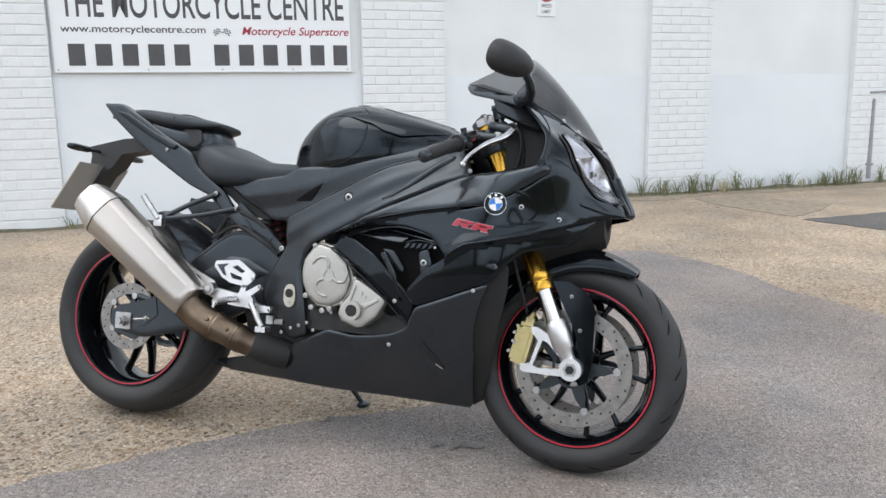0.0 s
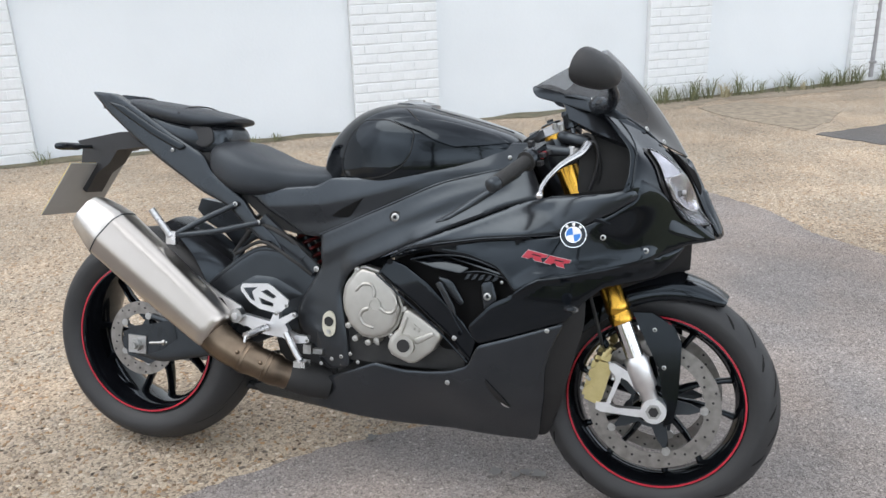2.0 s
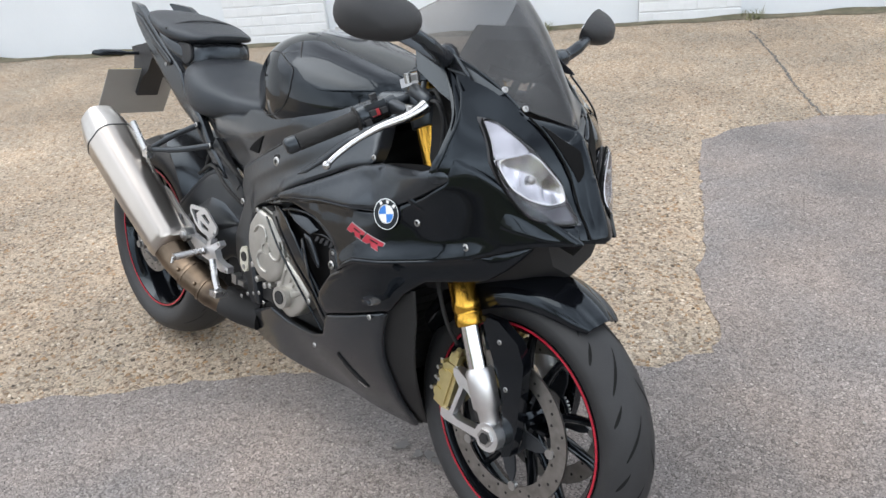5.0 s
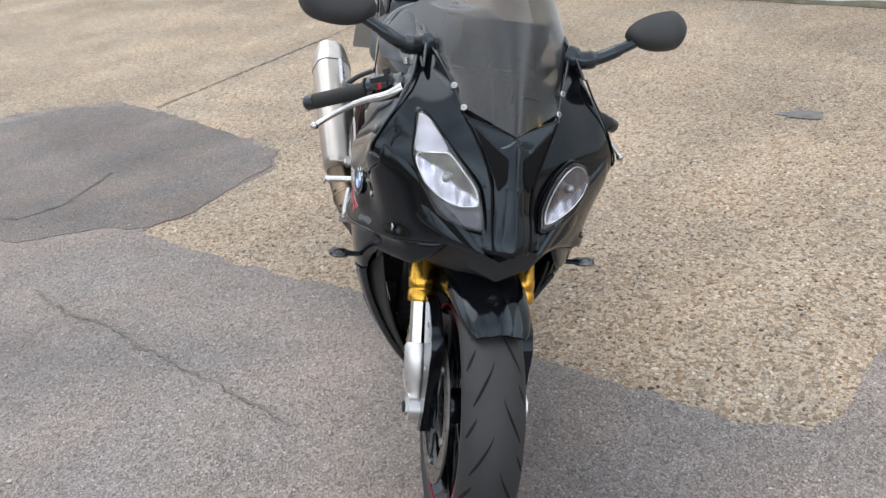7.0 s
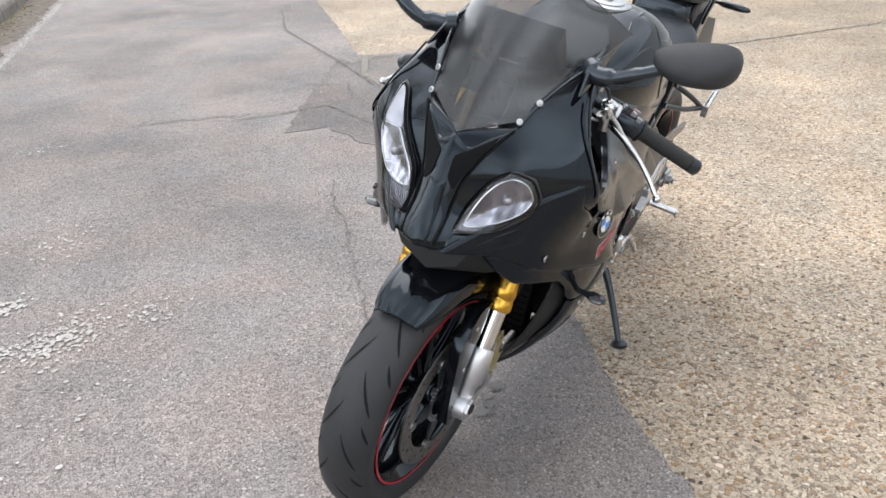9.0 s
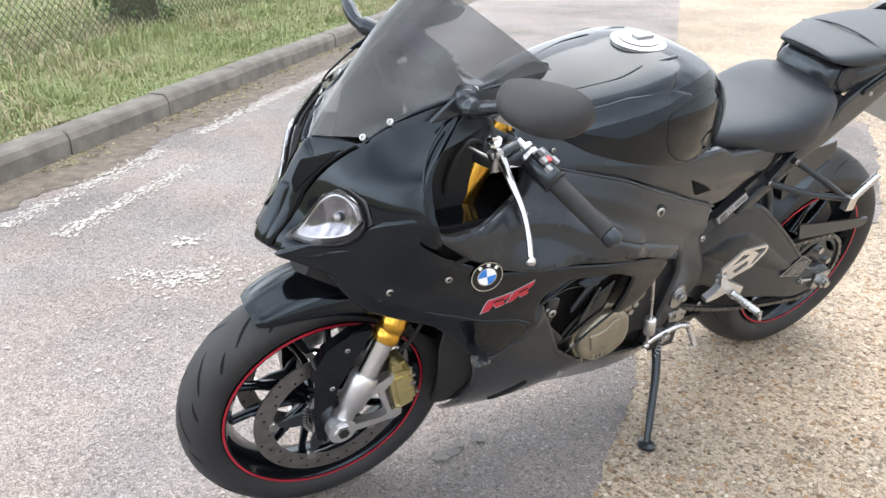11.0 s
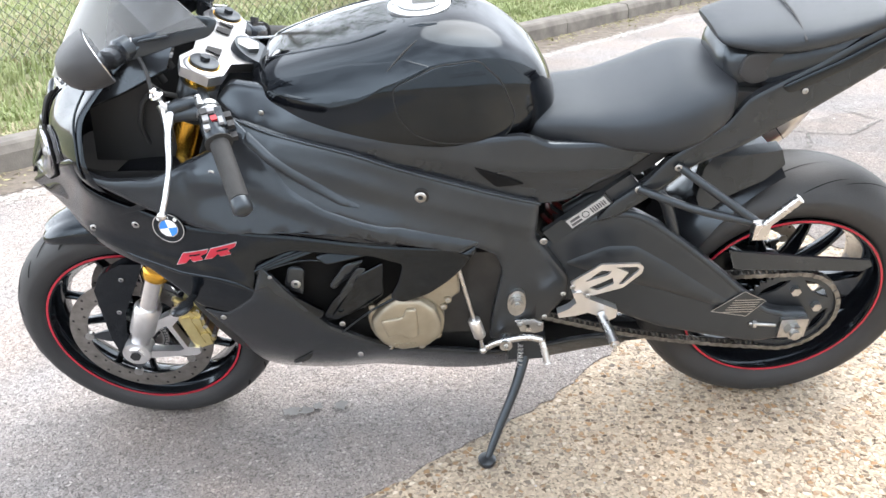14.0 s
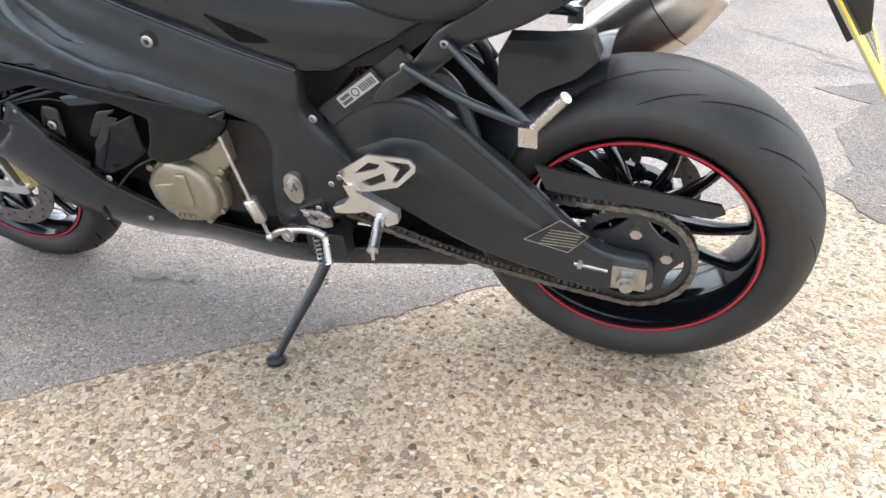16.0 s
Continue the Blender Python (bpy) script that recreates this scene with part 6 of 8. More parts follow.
for s in (-1, 1):
    sm = side_map(s)
    L_ = s > 0
    bm = bmesh.new()
    shell(bm, FRAME, sm, 0.002, 0.03, 0.012, 0.022, 0.014)
    fr_ = part("main_frame", bm, FRAMEM, bike, "satin black aluminium beam frame")
    bm = bmesh.new()
    tube(bm, curve([sm(x, z, -0.0035) for x, z in ((-.156, .672), (-.058, .714), (.103, .786), (.191, .824), (.317, .858), (.390, .878))], 5), [0.0035] * 26, 8)
    part("frame_edge", bm, SATIN, fr_)
    bm = bmesh.new()
    shell(bm, [(.385, .850), (.372, .868), (.30, .812), (.22, .757), (.165, .722), (.215, .735), (.29, .780)], sm, 0.0035, 0.006, 0.008, 0.022, 0.006, 2, 0.005)
    part("frame_rib", bm, FRAMEM, fr_)
    # black disc round the bolt, the recess's shade given as colour
    bm = bmesh.new()
    tube(bm, [Vector((.072, s * (half_width(.072, .733) - 0.008), .733)), Vector((.072, s * (half_width(.072, .733) + 0.0025), .733))], 0.016, 24)
    part("bolt_recess", bm, BLACKHOLE, fr_)
    bolt(fr_, (.072, s * (half_width(.072, .733) + 0.004), .733), s, 2.3)
    bolt(fr_, (-.168, s * (half_width(-.168, .578) - 0.001), .578), s, 1.7)
    for x, z in ((-.205, .452), (-.19, .40), (-.085, .335)):
        bolt(fr_, (x, s * (half_width(x, z) - 0.002), z), s, 1.4)
    bm = bmesh.new()
    shell(bm, SUB, sm, -0.011, 0.012, 0.012, 0.014, 0.008)
    sub = part("side_panel", bm, SATIN, bike, "satin black side panel between seat, tank and frame")
    # flat patch over the panel; the vent's inner shade is only its colour
    bm = bmesh.new()
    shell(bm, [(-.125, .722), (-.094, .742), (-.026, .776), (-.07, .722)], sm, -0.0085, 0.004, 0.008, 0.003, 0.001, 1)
    part("vent_shade", bm, SHADESEAM, sub)
    bolt(sub, (.114, s * (half_width(.114, .866) - 0.008), .866), s, 1.3)
    bolt(sub, (.345, s * (half_width(.345, .89) - 0.006), .89), s, 1.1)
    # upper fairing
    fair = new("side_fairing")
    fair.parent = bike
    tagged(fair, "gloss black side fairing with roundel and red badge")
    bm = bmesh.new()
    shell(bm, L_SH if L_ else R_SH, sm, 0.006, 0.012, 0.012, 0.02, 0.010, 1)
    part("fairing_shoulder", bm, SATIN, fair, "satin black fairing shoulder")
    bm = bmesh.new()
    shell(bm, L_RR if L_ else R_RR, sm, 0.003, 0.008, 0.013, 0.012, 0.007, 1)
    up = part("upper_panel", bm, GLOSS, fair, "gloss black upper fairing panel")
    bm = bmesh.new()
    shell(bm, R_MID, sm, -0.004, 0.008, 0.013, 0.014, 0.007, 1)
    part("middle_panel", bm, GLOSS, fair)
    bm = bmesh.new()
    shell(bm, L_BELLY if L_ else R_BELLY, sm, 0.0, 0.010, 0.014, 0.014, 0.008, 1)
    belly = part("belly_panel", bm, SATIN, fair, "satin black lower fairing")
    bm = bmesh.new()
    shell(bm, [(.42, .16), (.43, .30), (.44, .40), (.46, .47), (.50, .53), (.55, .57), (.548, .50), (.522, .40), (.492, .28), (.452, .17)], lambda u, v, o, s=s: Vector((u, s * (half_width(.445, v) - .022 - .35 * max(0, u - .45) + o), v)), 0.0, 0.004, 0.016, 0.006, 0.003)
    part("belly_lip", bm, BLACKHOLE, fair)
    # raised black leaf; the vent's dark inside is painted, not cut
    bm = bmesh.new()
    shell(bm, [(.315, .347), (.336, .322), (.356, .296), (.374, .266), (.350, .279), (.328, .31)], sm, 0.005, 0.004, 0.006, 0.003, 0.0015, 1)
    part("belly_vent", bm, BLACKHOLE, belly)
    bm = bmesh.new()
    shell(bm, [(.350, .284), (.372, .267), (.362, .270), (.352, .278)], sm, 0.0062, 0.002, 0.005, 0.002, 0.0006, 1)
    part("vent_mesh", bm, ALU, belly)
    # crease along the fairing
    bm = bmesh.new()
    tube(bm, [sm(x, z, 0.002) for x, z in ((.07, .637), (.114, .660), (.2, .68), (.306, .699), (.40, .71), (.486, .719))], [0.001, 0.002, 0.0024, 0.0024, 0.002, 0.001], 8)
    part("crease", bm, GLOSS, up)
    bm = bmesh.new()
    tube(bm, [sm(x, z, 0.0) for x, z in ((.393, .578), (.42, .598), (.446, .612), (.517, .626), (.60, .646), (.69, .669))], [0.002, 0.005, 0.005, 0.004, 0.004, 0.001], 8)
    part("crease", bm, GLOSS, up)
    bm = bmesh.new()
    shell(bm, [(.47, .793), (.53, .784), (.60, .754), (.695, .712), (.62, .732), (.54, .764)], sm, 0.0048, 0.004, 0.012, 0.02, 0.006)
    part("fairing_rib", bm, GLOSS, up)
    # louvres, and a backing sheet with the bay's shade put into its colour
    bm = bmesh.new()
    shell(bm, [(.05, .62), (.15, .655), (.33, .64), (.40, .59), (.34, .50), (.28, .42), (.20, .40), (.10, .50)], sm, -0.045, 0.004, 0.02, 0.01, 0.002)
    part("bay_shade", bm, SHADESEAM, fair)
    for poly in ([(.195, .658), (.266, .656), (.34, .636), (.391, .617), (.398, .606), (.327, .620), (.268, .633), (.208, .645)], [(.134, .647), (.208, .641), (.276, .625), (.255, .610), (.179, .618), (.115, .632)]):
        bm = bmesh.new()
        low = min(v for _, v in poly)
        shell(bm, poly, lambda u, v, o, low=low: sm(u, v, o - 0.55 * (v - low)), 0.0, 0.004, 0.008, 0.004, 0.003, 1)
        part("louvre", bm, GLOSS, fair)
    for ln_, r_ in (([(.120, .633), (.18, .6475), (.25, .652), (.32, .638), (.396, .611)], 0.0028), ([(.178, .617), (.25, .612), (.31, .618), (.392, .602)], 0.0022), ([(.13, .505), (.19, .468), (.272, .388)] if L_ else [(.02, .588), (.10, .535), (.19, .468), (.272, .388)], 0.0026), ([(.20, .562), (.235, .50), (.258, .462)], 0.002)):
        bm = bmesh.new()
        tube(bm, curve([sm(x, z, -0.002 if r_ > 0.0024 else -0.012) for x, z in ln_], 5), r_, 8)
        part("louvre_edge", bm, GLOSS, fair)
    for k in range(0 if L_ else 5):
        bm = bmesh.new()
        x_ = .262 + .017 * k
        prism(bm, [(x_, .596), (x_ + .011, .599), (x_ + .019, .612), (x_ + .008, .610)], s * (half_width(.29, .6) - .016), s * (half_width(.29, .6) - .012))
        part("louvre_fin", bm, SATIN, fair, "", False)
    bm = bmesh.new()
    shell(bm, [(.183, .578), (.200, .585), (.238, .53), (.246, .50), (.222, .525)], lambda u, v, o: sm(u, v, o - 0.018 + 0.25 * (u - .183)), 0.0, 0.003, 0.007, 0.003, 0.002, 1)
    part("louvre_vane", bm, SATIN, fair)
    bm = bmesh.new()
    shell(bm, [(.15, .59), (.20, .565), (.257, .50), (.285, .452), (.262, .44), (.20, .47), (.155, .505)] if L_ else [(.018, .585), (.055, .628), (.10, .615), (.165, .575), (.257, .49), (.292, .445), (.275, .384), (.226, .445), (.12, .53)], sm, -0.014, 0.006, 0.010, 0.006, 0.004, 1)
    part("louvre_blade", bm, GLOSS, fair)
    for poly in ([(.185, .595), (.225, .59), (.262, .535), (.25, .525), (.215, .56)], [(.30, .59), (.33, .60), (.345, .55), (.31, .52)]):
        bm = bmesh.new()
        shell(bm, poly, sm, -0.022, 0.004, 0.01, 0.008, 0.006)
        part("inner_duct", bm, SATIN, fair)
    for x, z, sc in ((.585, .718, 1.5), (.679, .69, 1.5), (.435, .811, 1.3), (.469, .492, 1.2), (.241, .449, 1.3), (.217, .325, 1.3), (.32, .558, 2.0), (.36, .60, 0.8)):
        lo = {(.32, .558): -0.02}.get((x, z), 0.003)
        bolt(fair, (x, s * (half_width(x, z) + lo), z), s, sc)
    # roundel badge
    bx, bz = .52, .722
    nrm = (sm(bx, bz, 0) - sm(bx + .02, bz, 0)).cross(sm(bx, bz + .02, 0) - sm(bx, bz, 0)).normalized()
    if nrm.y * s < 0:
        nrm = -nrm
    mb = Matrix.LocRotScale(sm(bx, bz, 0.004), nrm.to_track_quat("Y", "Z"), None)
    bm = bmesh.new()
    disc_solid(bm, 0.0295, 0, 0.003, 40, mb)
    badge = part("badge", bm, GLOSS, up, "round blue and white enamel badge")
    bm = bmesh.new()
    disc_solid(bm, 0.0295, 0.003, 0.0038, 40, mb, 0.0281)
    disc_solid(bm, 0.0182, 0.003, 0.0038, 40, mb, 0.0168)
    part("badge_ring", bm, CHROME, up)
    for q in range(4):
        bm = bmesh.new()
        fan = [(0, 0)] + [(0.0165 * math.cos(a), 0.0165 * math.sin(a)) for a in [math.pi / 2 * (q + k / 8) + radians(-12) for k in range(9)]]
        prism(bm, fan, 0.0031, 0.0036, mb)
        part("badge_quarter", bm, BLUEM if q % 2 == (0 if L_ else 0) else WHITEM, up)
    # short pale marks round the badge
    for q in (-40, 0, 40):
        bm = bmesh.new()
        mm = mb @ Matrix.Rotation(radians(q), 4, "Y")
        box(bm, -0.003, 0.003, 0.0031, 0.0036, 0.0205, 0.0262, mm)
        part("badge_mark", bm, WHITEM, up)
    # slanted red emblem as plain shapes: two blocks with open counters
    ex, ez = .463, .663
    for dx in (-.028, .027):
        outline = [(-.027, -.015), (-.010, -.015), (-.004, -.005), (.006, -.015), (.026, -.015), (.015, -.002), (.026, .004), (.024, .015), (-.027, .015)]
        for back, q in ((True, 1.0), (False, 0.9)):
            quad = [(dx + a_ * (0.965 if not back else 1.0) + 0.55 * b_ * q, b_ * q) for a_, b_ in outline]
            quad = [(ex - s * a_ * 0.95, ez + b_ * 0.72 + 0.17 * s * a_) for a_, b_ in quad]
            bm = bmesh.new()
            shell(bm, quad, sm, 0.0040 if back else 0.0046, 0.001, 0.008, 0.001, 0.0002, 0)
            part("emblem_edge" if back else "emblem", bm, EMEDGE if back else REDBADGE, up, "" if back else "slanted red emblem")
        quad = [(dx + a_ + 0.55 * b_, b_) for a_, b_ in [(-.010, .002), (.012, .002), (.012, .006), (-.010, .006)]]
        bm = bmesh.new()
        shell(bm, [(ex - s * a_ * 0.95, ez + b_ * 0.72 + 0.17 * s * a_) for a_, b_ in quad], sm, 0.0052, 0.001, 0.006, 0.001, 0.0002, 0)
        part("emblem_counter", bm, GLOSS, up)
    # fairing indicators
    bm = bmesh.new()
    b0 = sm(.515, .55, -0.004)
    tipv = Vector((.531, s * .298, .56))
    rings = []
    for f, q in ((0, .5), (0.35, .6), (0.5, 1.0), (0.85, 1.0), (1.0, 0.5)):
        c_ = b0.lerp(tipv, f)
        rings.append([c_ + Vector((0.016 * q * math.cos(a), 0, 0.0085 * q * math.sin(a))) for a in [2 * math.pi * k / 14 for k in range(14)]])
    loft(bm, rings)
    ind = part("front_indicator", bm, SATIN, fair, "slim indicator with a clear lens")
    bm = bmesh.new()
    loft(bm, [[b0.lerp(tipv, f) + Vector((0.003 + 0.0155 * q * math.cos(a), 0, 0.0078 * q * math.sin(a))) for a in [2 * math.pi * k / 14 for k in range(14)]] for f, q in ((0.5, .9), (0.7, 1.08), (0.9, .9))])
    part("indicator_lens", bm, pm("smoked_indicator_lens", (0.22, 0.22, 0.22), (0.12, 0.12, 0.12), 90, 0.25, 0.6), ind)
# belly keel
bm = bmesh.new()
loft(bm, [egg(x, w, z - .012, z, z + .012, n=16) for x, w, z in ((-.44, .03, .200), (-.3, .035, .190), (-.1, .05, .180), (.1, .035, .170), (.3, .025, .163), (.41, .01, .159))])
part("belly_keel", bm, BLACKHOLE, bike)

# ---- nose, lamps, screen ----
bm = bmesh.new()
NOSE_R = [(-.088, .925), (-.095, .965), (-.12, 1.02), (-.15, 1.03), (-.165, .985), (-.20, .922), (-.226, .875), (-.244, .84), (-.245, .812), (-.225, .775), (-.165, .745), (-.12, .722), (-.05, .714), (.0, .711), (.05, .714), (.12, .722), (.165, .745), (.225, .775), (.245, .812), (.244, .84), (.226, .875), (.20, .922), (.165, .985), (.15, 1.03), (.12, 1.02), (.095, .965), (.088, .925), (.0, .908)]
shell(bm, NOSE_R, nose_map, -0.003, 0.008, 0.013, 0.012, 0.006, 1)
nose = part("nose_fairing", bm, GLOSS, bike, "gloss black nose fairing")
bm = bmesh.new()
shell(bm, [(-.084, .922), (-.055, .905), (-.03, .884), (-.012, .893), (0, .905), (.012, .893), (.03, .884), (.055, .905), (.084, .922), (.06, .88), (.038, .83), (.036, .77), (.034, .716), (-.034, .716), (-.036, .77), (-.038, .83), (-.06, .88)], nose_map, 0.003, 0.008, 0.009, 0.010, 0.008, 1)
part("nose_beak", bm, GLOSS, nose, "gloss black centre beak")
bm = bmesh.new()
for q in (-1, 1):
    tube(bm, [nose_map(q * u_, v_, 0.0022) for u_, v_ in ((.088, .925), (.075, .905), (.06, .878), (.048, .85), (.039, .82), (.037, .77), (.035, .722))], 0.0021, 6)
part("beak_seam", bm, SHADESEAM, nose)
# flat dark fields beside the ridge; shade painted, no hollow behind them
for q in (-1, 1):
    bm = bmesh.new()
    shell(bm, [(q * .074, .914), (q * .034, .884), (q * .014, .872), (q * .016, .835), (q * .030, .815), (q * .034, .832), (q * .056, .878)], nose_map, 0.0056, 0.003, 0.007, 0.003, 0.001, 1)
    part("beak_shade", bm, SHADESEAM, nose)
bm = bmesh.new()
shell(bm, [(-.018, .83), (.018, .83), (.022, .78), (.024, .718), (-.024, .718), (-.022, .78)], nose_map, 0.0055, 0.006, 0.009, 0.012, 0.007, 1)
part("beak_ridge", bm, GLOSS, nose)
for s in (-1, 1):
    bm = bmesh.new()
    shell(bm, [(s * .05, .712), (s * .05, .745), (s * .10, .742), (s * .15, .765), (s * .19, .80), (s * .215, .79), (s * .19, .755), (s * .15, .728), (s * .10, .714)], nose_map, 0.0005, 0.006, 0.011, 0.01, 0.006, 1)
    part("nose_chin", bm, GLOSS, nose)
    for yy, zz in ((.102, .966), (.088, .937), (.146, 1.028)):
        b_ = bolt(nose, (0, 0, 0), 1, 1.3)
        b_.matrix_basis = Matrix.Translation((_nose(yy, zz) + 0.004, s * (yy + 0.002), zz + 0.002)) @ Vector((0.75, s * 0.45, 0.45)).to_track_quat("Y", "Z").to_matrix().to_4x4() @ Matrix.Scale(1.0, 4)
PALEREFL = pm("pale_satin_reflector", (0.80, 0.80, 0.82), (0.42, 0.42, 0.44), 30, 0.4, 0.6, bump=0.4, bscale=50)
LAMP_R = [(-.169, .924), (-.149, .918), (-.115, .88), (-.061, .818), (-.052, .78), (-.048, .748), (-.085, .745), (-.127, .755), (-.157, .80), (-.176, .849)]
LAMP_L = [(.054, .748), (.060, .785), (.071, .812), (.086, .842), (.114, .866), (.15, .856), (.168, .822), (.160, .79), (.135, .765), (.095, .750)]
BOWL_R = [(-.116, .870), (-.066, .815), (-.058, .785), (-.09, .778), (-.126, .788), (-.153, .808), (-.171, .845), (-.167, .857), (-.140, .862)]
BOWL_L = [(.064, .758), (.071, .79), (.084, .822), (.102, .847), (.122, .859), (.146, .85), (.161, .823), (.150, .797), (.122, .777), (.088, .762)]
LOW_R = [(-.055, .775), (-.053, .752), (-.085, .75), (-.122, .76), (-.145, .79), (-.12, .775), (-.09, .768)]
LOW_L = [(.057, .752), (.064, .782), (.075, .765), (.10, .757), (.130, .768), (.150, .786), (.134, .764), (.095, .751)]
LOWGLASS = pm("smoked_reflector", (0.18, 0.18, 0.19), (0.1, 0.1, 0.11), 20, 0.2, 0.7)
# facets' light and dark painted as noise; the left bowl takes a darker copy
BOWLM = pm("faceted_chrome_reflector", (0.86, 0.86, 0.88), (0.30, 0.30, 0.32), 34, 0.22, 1.0, bump=0.7, bscale=34, stretch=(1, 2.2, 0.6))
BOWLDULL = pm("shaded_chrome_reflector", (0.62, 0.62, 0.64), (0.16, 0.16, 0.175), 34, 0.2, 1.0, bump=0.7, bscale=30, stretch=(1, 1.6, 0.6))
for poly, bowl, lower, bulb in ((LAMP_R, BOWL_R, LOW_R, (-.117, .822)), (LAMP_L, BOWL_L, LOW_L, (.120, .814))):
    lamp = new("headlight")
    lamp.parent = bike
    right_ = bulb[0] < 0
    tagged(lamp, "clear almond headlight with a white upper panel" if right_ else "smaller oval headlight with dark surround")
    bm = bmesh.new()
    shell(bm, poly, nose_map, 0.0008, 0.004, 0.009, 0.006, 0.002, 1)
    part("lamp_surround", bm, DARKBOWL, lamp)
    bm = bmesh.new()
    shell(bm, bowl, nose_map, 0.0125, 0.014, 0.007, 0.004, 0.001, 1, -0.0105)
    part("reflector", bm, BOWLM if right_ else BOWLDULL, lamp, "silver reflector bowl")
    bm = bmesh.new()
    bc = nose_map(*bulb, 0.004)
    tube(bm, [bc, bc + Vector((0.007, 0, 0)), bc + Vector((0.0095, 0, 0))], [0.0075, 0.0075, 0.005], 18)
    part("bulb_cap", bm, STEEL, lamp)
    if right_:
        bm = bmesh.new()
        shell(bm, [(-.165, .918), (-.148, .913), (-.119, .877), (-.1165, .869), (-.142, .8595), (-.170, .8545), (-.173, .866)], nose_map, 0.0085, 0.003, 0.007, 0.005, 0.002, 1)
        part("upper_panel", bm, PALEREFL, lamp, "pale position lamp panel")
    bm = bmesh.new()
    shell(bm, lower, nose_map, 0.0045, 0.003, 0.008, 0.006, 0.002, 1)
    part("lower_lamp", bm, LOWGLASS, lamp)
    bm = bmesh.new()
    rim_ = [nose_map(u_, v_, 0.0135) for u_, v_ in resample(bowl, 0.008, 2)]
    tube(bm, rim_ + rim_[:1], 0.0012, 6, False)
    part("lamp_rim", bm, CHROME, lamp)
    bm = bmesh.new()
    seam_ = [nose_map(u_, v_, 0.0065) for u_, v_ in resample(poly, 0.010, 2)]
    tube(bm, seam_ + seam_[:1], 0.0028, 6, False)
    part("lamp_gasket", bm, SHADESEAM, lamp)
    bm = bmesh.new()
    shell(bm, poly, nose_map, 0.0165, 0.001, 0.009, 0.012, 0.010, 1)
    part("lens", bm, LENSM, lamp, "clear lens")
# cheek liners and ducts inside the nose
bm = bmesh.new()
loft(bm, [[Vector((x, y * w, z + dz)) for y, dz in ((-1, .06), (-.6, -.02), (0, -.05), (.6, -.02), (1, .06), (.6, .02), (0, -.01), (-.6, .02))] for x, w, z in ((.78, .10, .68), (.70, .15, .64), (.6, .17, .60), (.5, .17, .56))])
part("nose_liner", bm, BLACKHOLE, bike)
bm = bmesh.new()
rows = []
for i in range(15):
    f = i / 14
    c0, c1, c2 = Vector((.757, 0, .907)), Vector((.665, 0, 1.065)), Vector((.552, 0, 1.162))
    e0, e1, e2 = Vector((.693, .090, .938)), Vector((.545, .145, 1.035)), Vector((.402, .165, 1.058))
    c_ = c0 * (1 - f) ** 2 + c1 * 2 * f * (1 - f) + c2 * f * f
    e_ = e0 * (1 - f) ** 2 + e1 * 2 * f * (1 - f) + e2 * f * f
    row = []
    for k in range(-8, 9):
        v = k / 8
        g = abs(v) ** (1.0 + min(1.0, 1.6 * f))
        row.append(Vector((c_.x + (e_.x - c_.x) * g, e_.y * v, c_.z + (e_.z - c_.z) * g)))
    rows.append(row)
vo = [[bm.verts.new(p) for p in r] for r in rows]
vi = []
for i, r in enumerate(rows):
    line = []
    for k, p in enumerate(r):
        up_, ac_ = rows[min(i + 1, 14)][k] - rows[max(i - 1, 0)][k], r[min(k + 1, 16)] - r[max(k - 1, 0)]
        line.append(bm.verts.new(p - ac_.cross(up_).normalized() * 0.003 * (1 if ac_.cross(up_).x > 0 else -1)))
    vi.append(line)
for i in range(14):
    for k in range(16):
        bm.faces.new((vo[i][k], vo[i][k + 1], vo[i + 1][k + 1], vo[i + 1][k]))
        bm.faces.new((vi[i][k + 1], vi[i][k], vi[i + 1][k], vi[i + 1][k + 1])).material_index = 1
for i in range(14):
    for k in (0, 16):
        bm.faces.new((vo[i][k], vo[i + 1][k], vi[i + 1][k], vi[i][k]))
for k in range(16):
    for i in (0, 14):
        bm.faces.new((vo[i][k], vo[i][k + 1], vi[i][k + 1], vi[i][k]))
scr = part("windscreen", bm, SMOKE, bike, "dark smoked windscreen")
scr.data.materials.append(SMOKEIN)
scr.visible_shadow = False
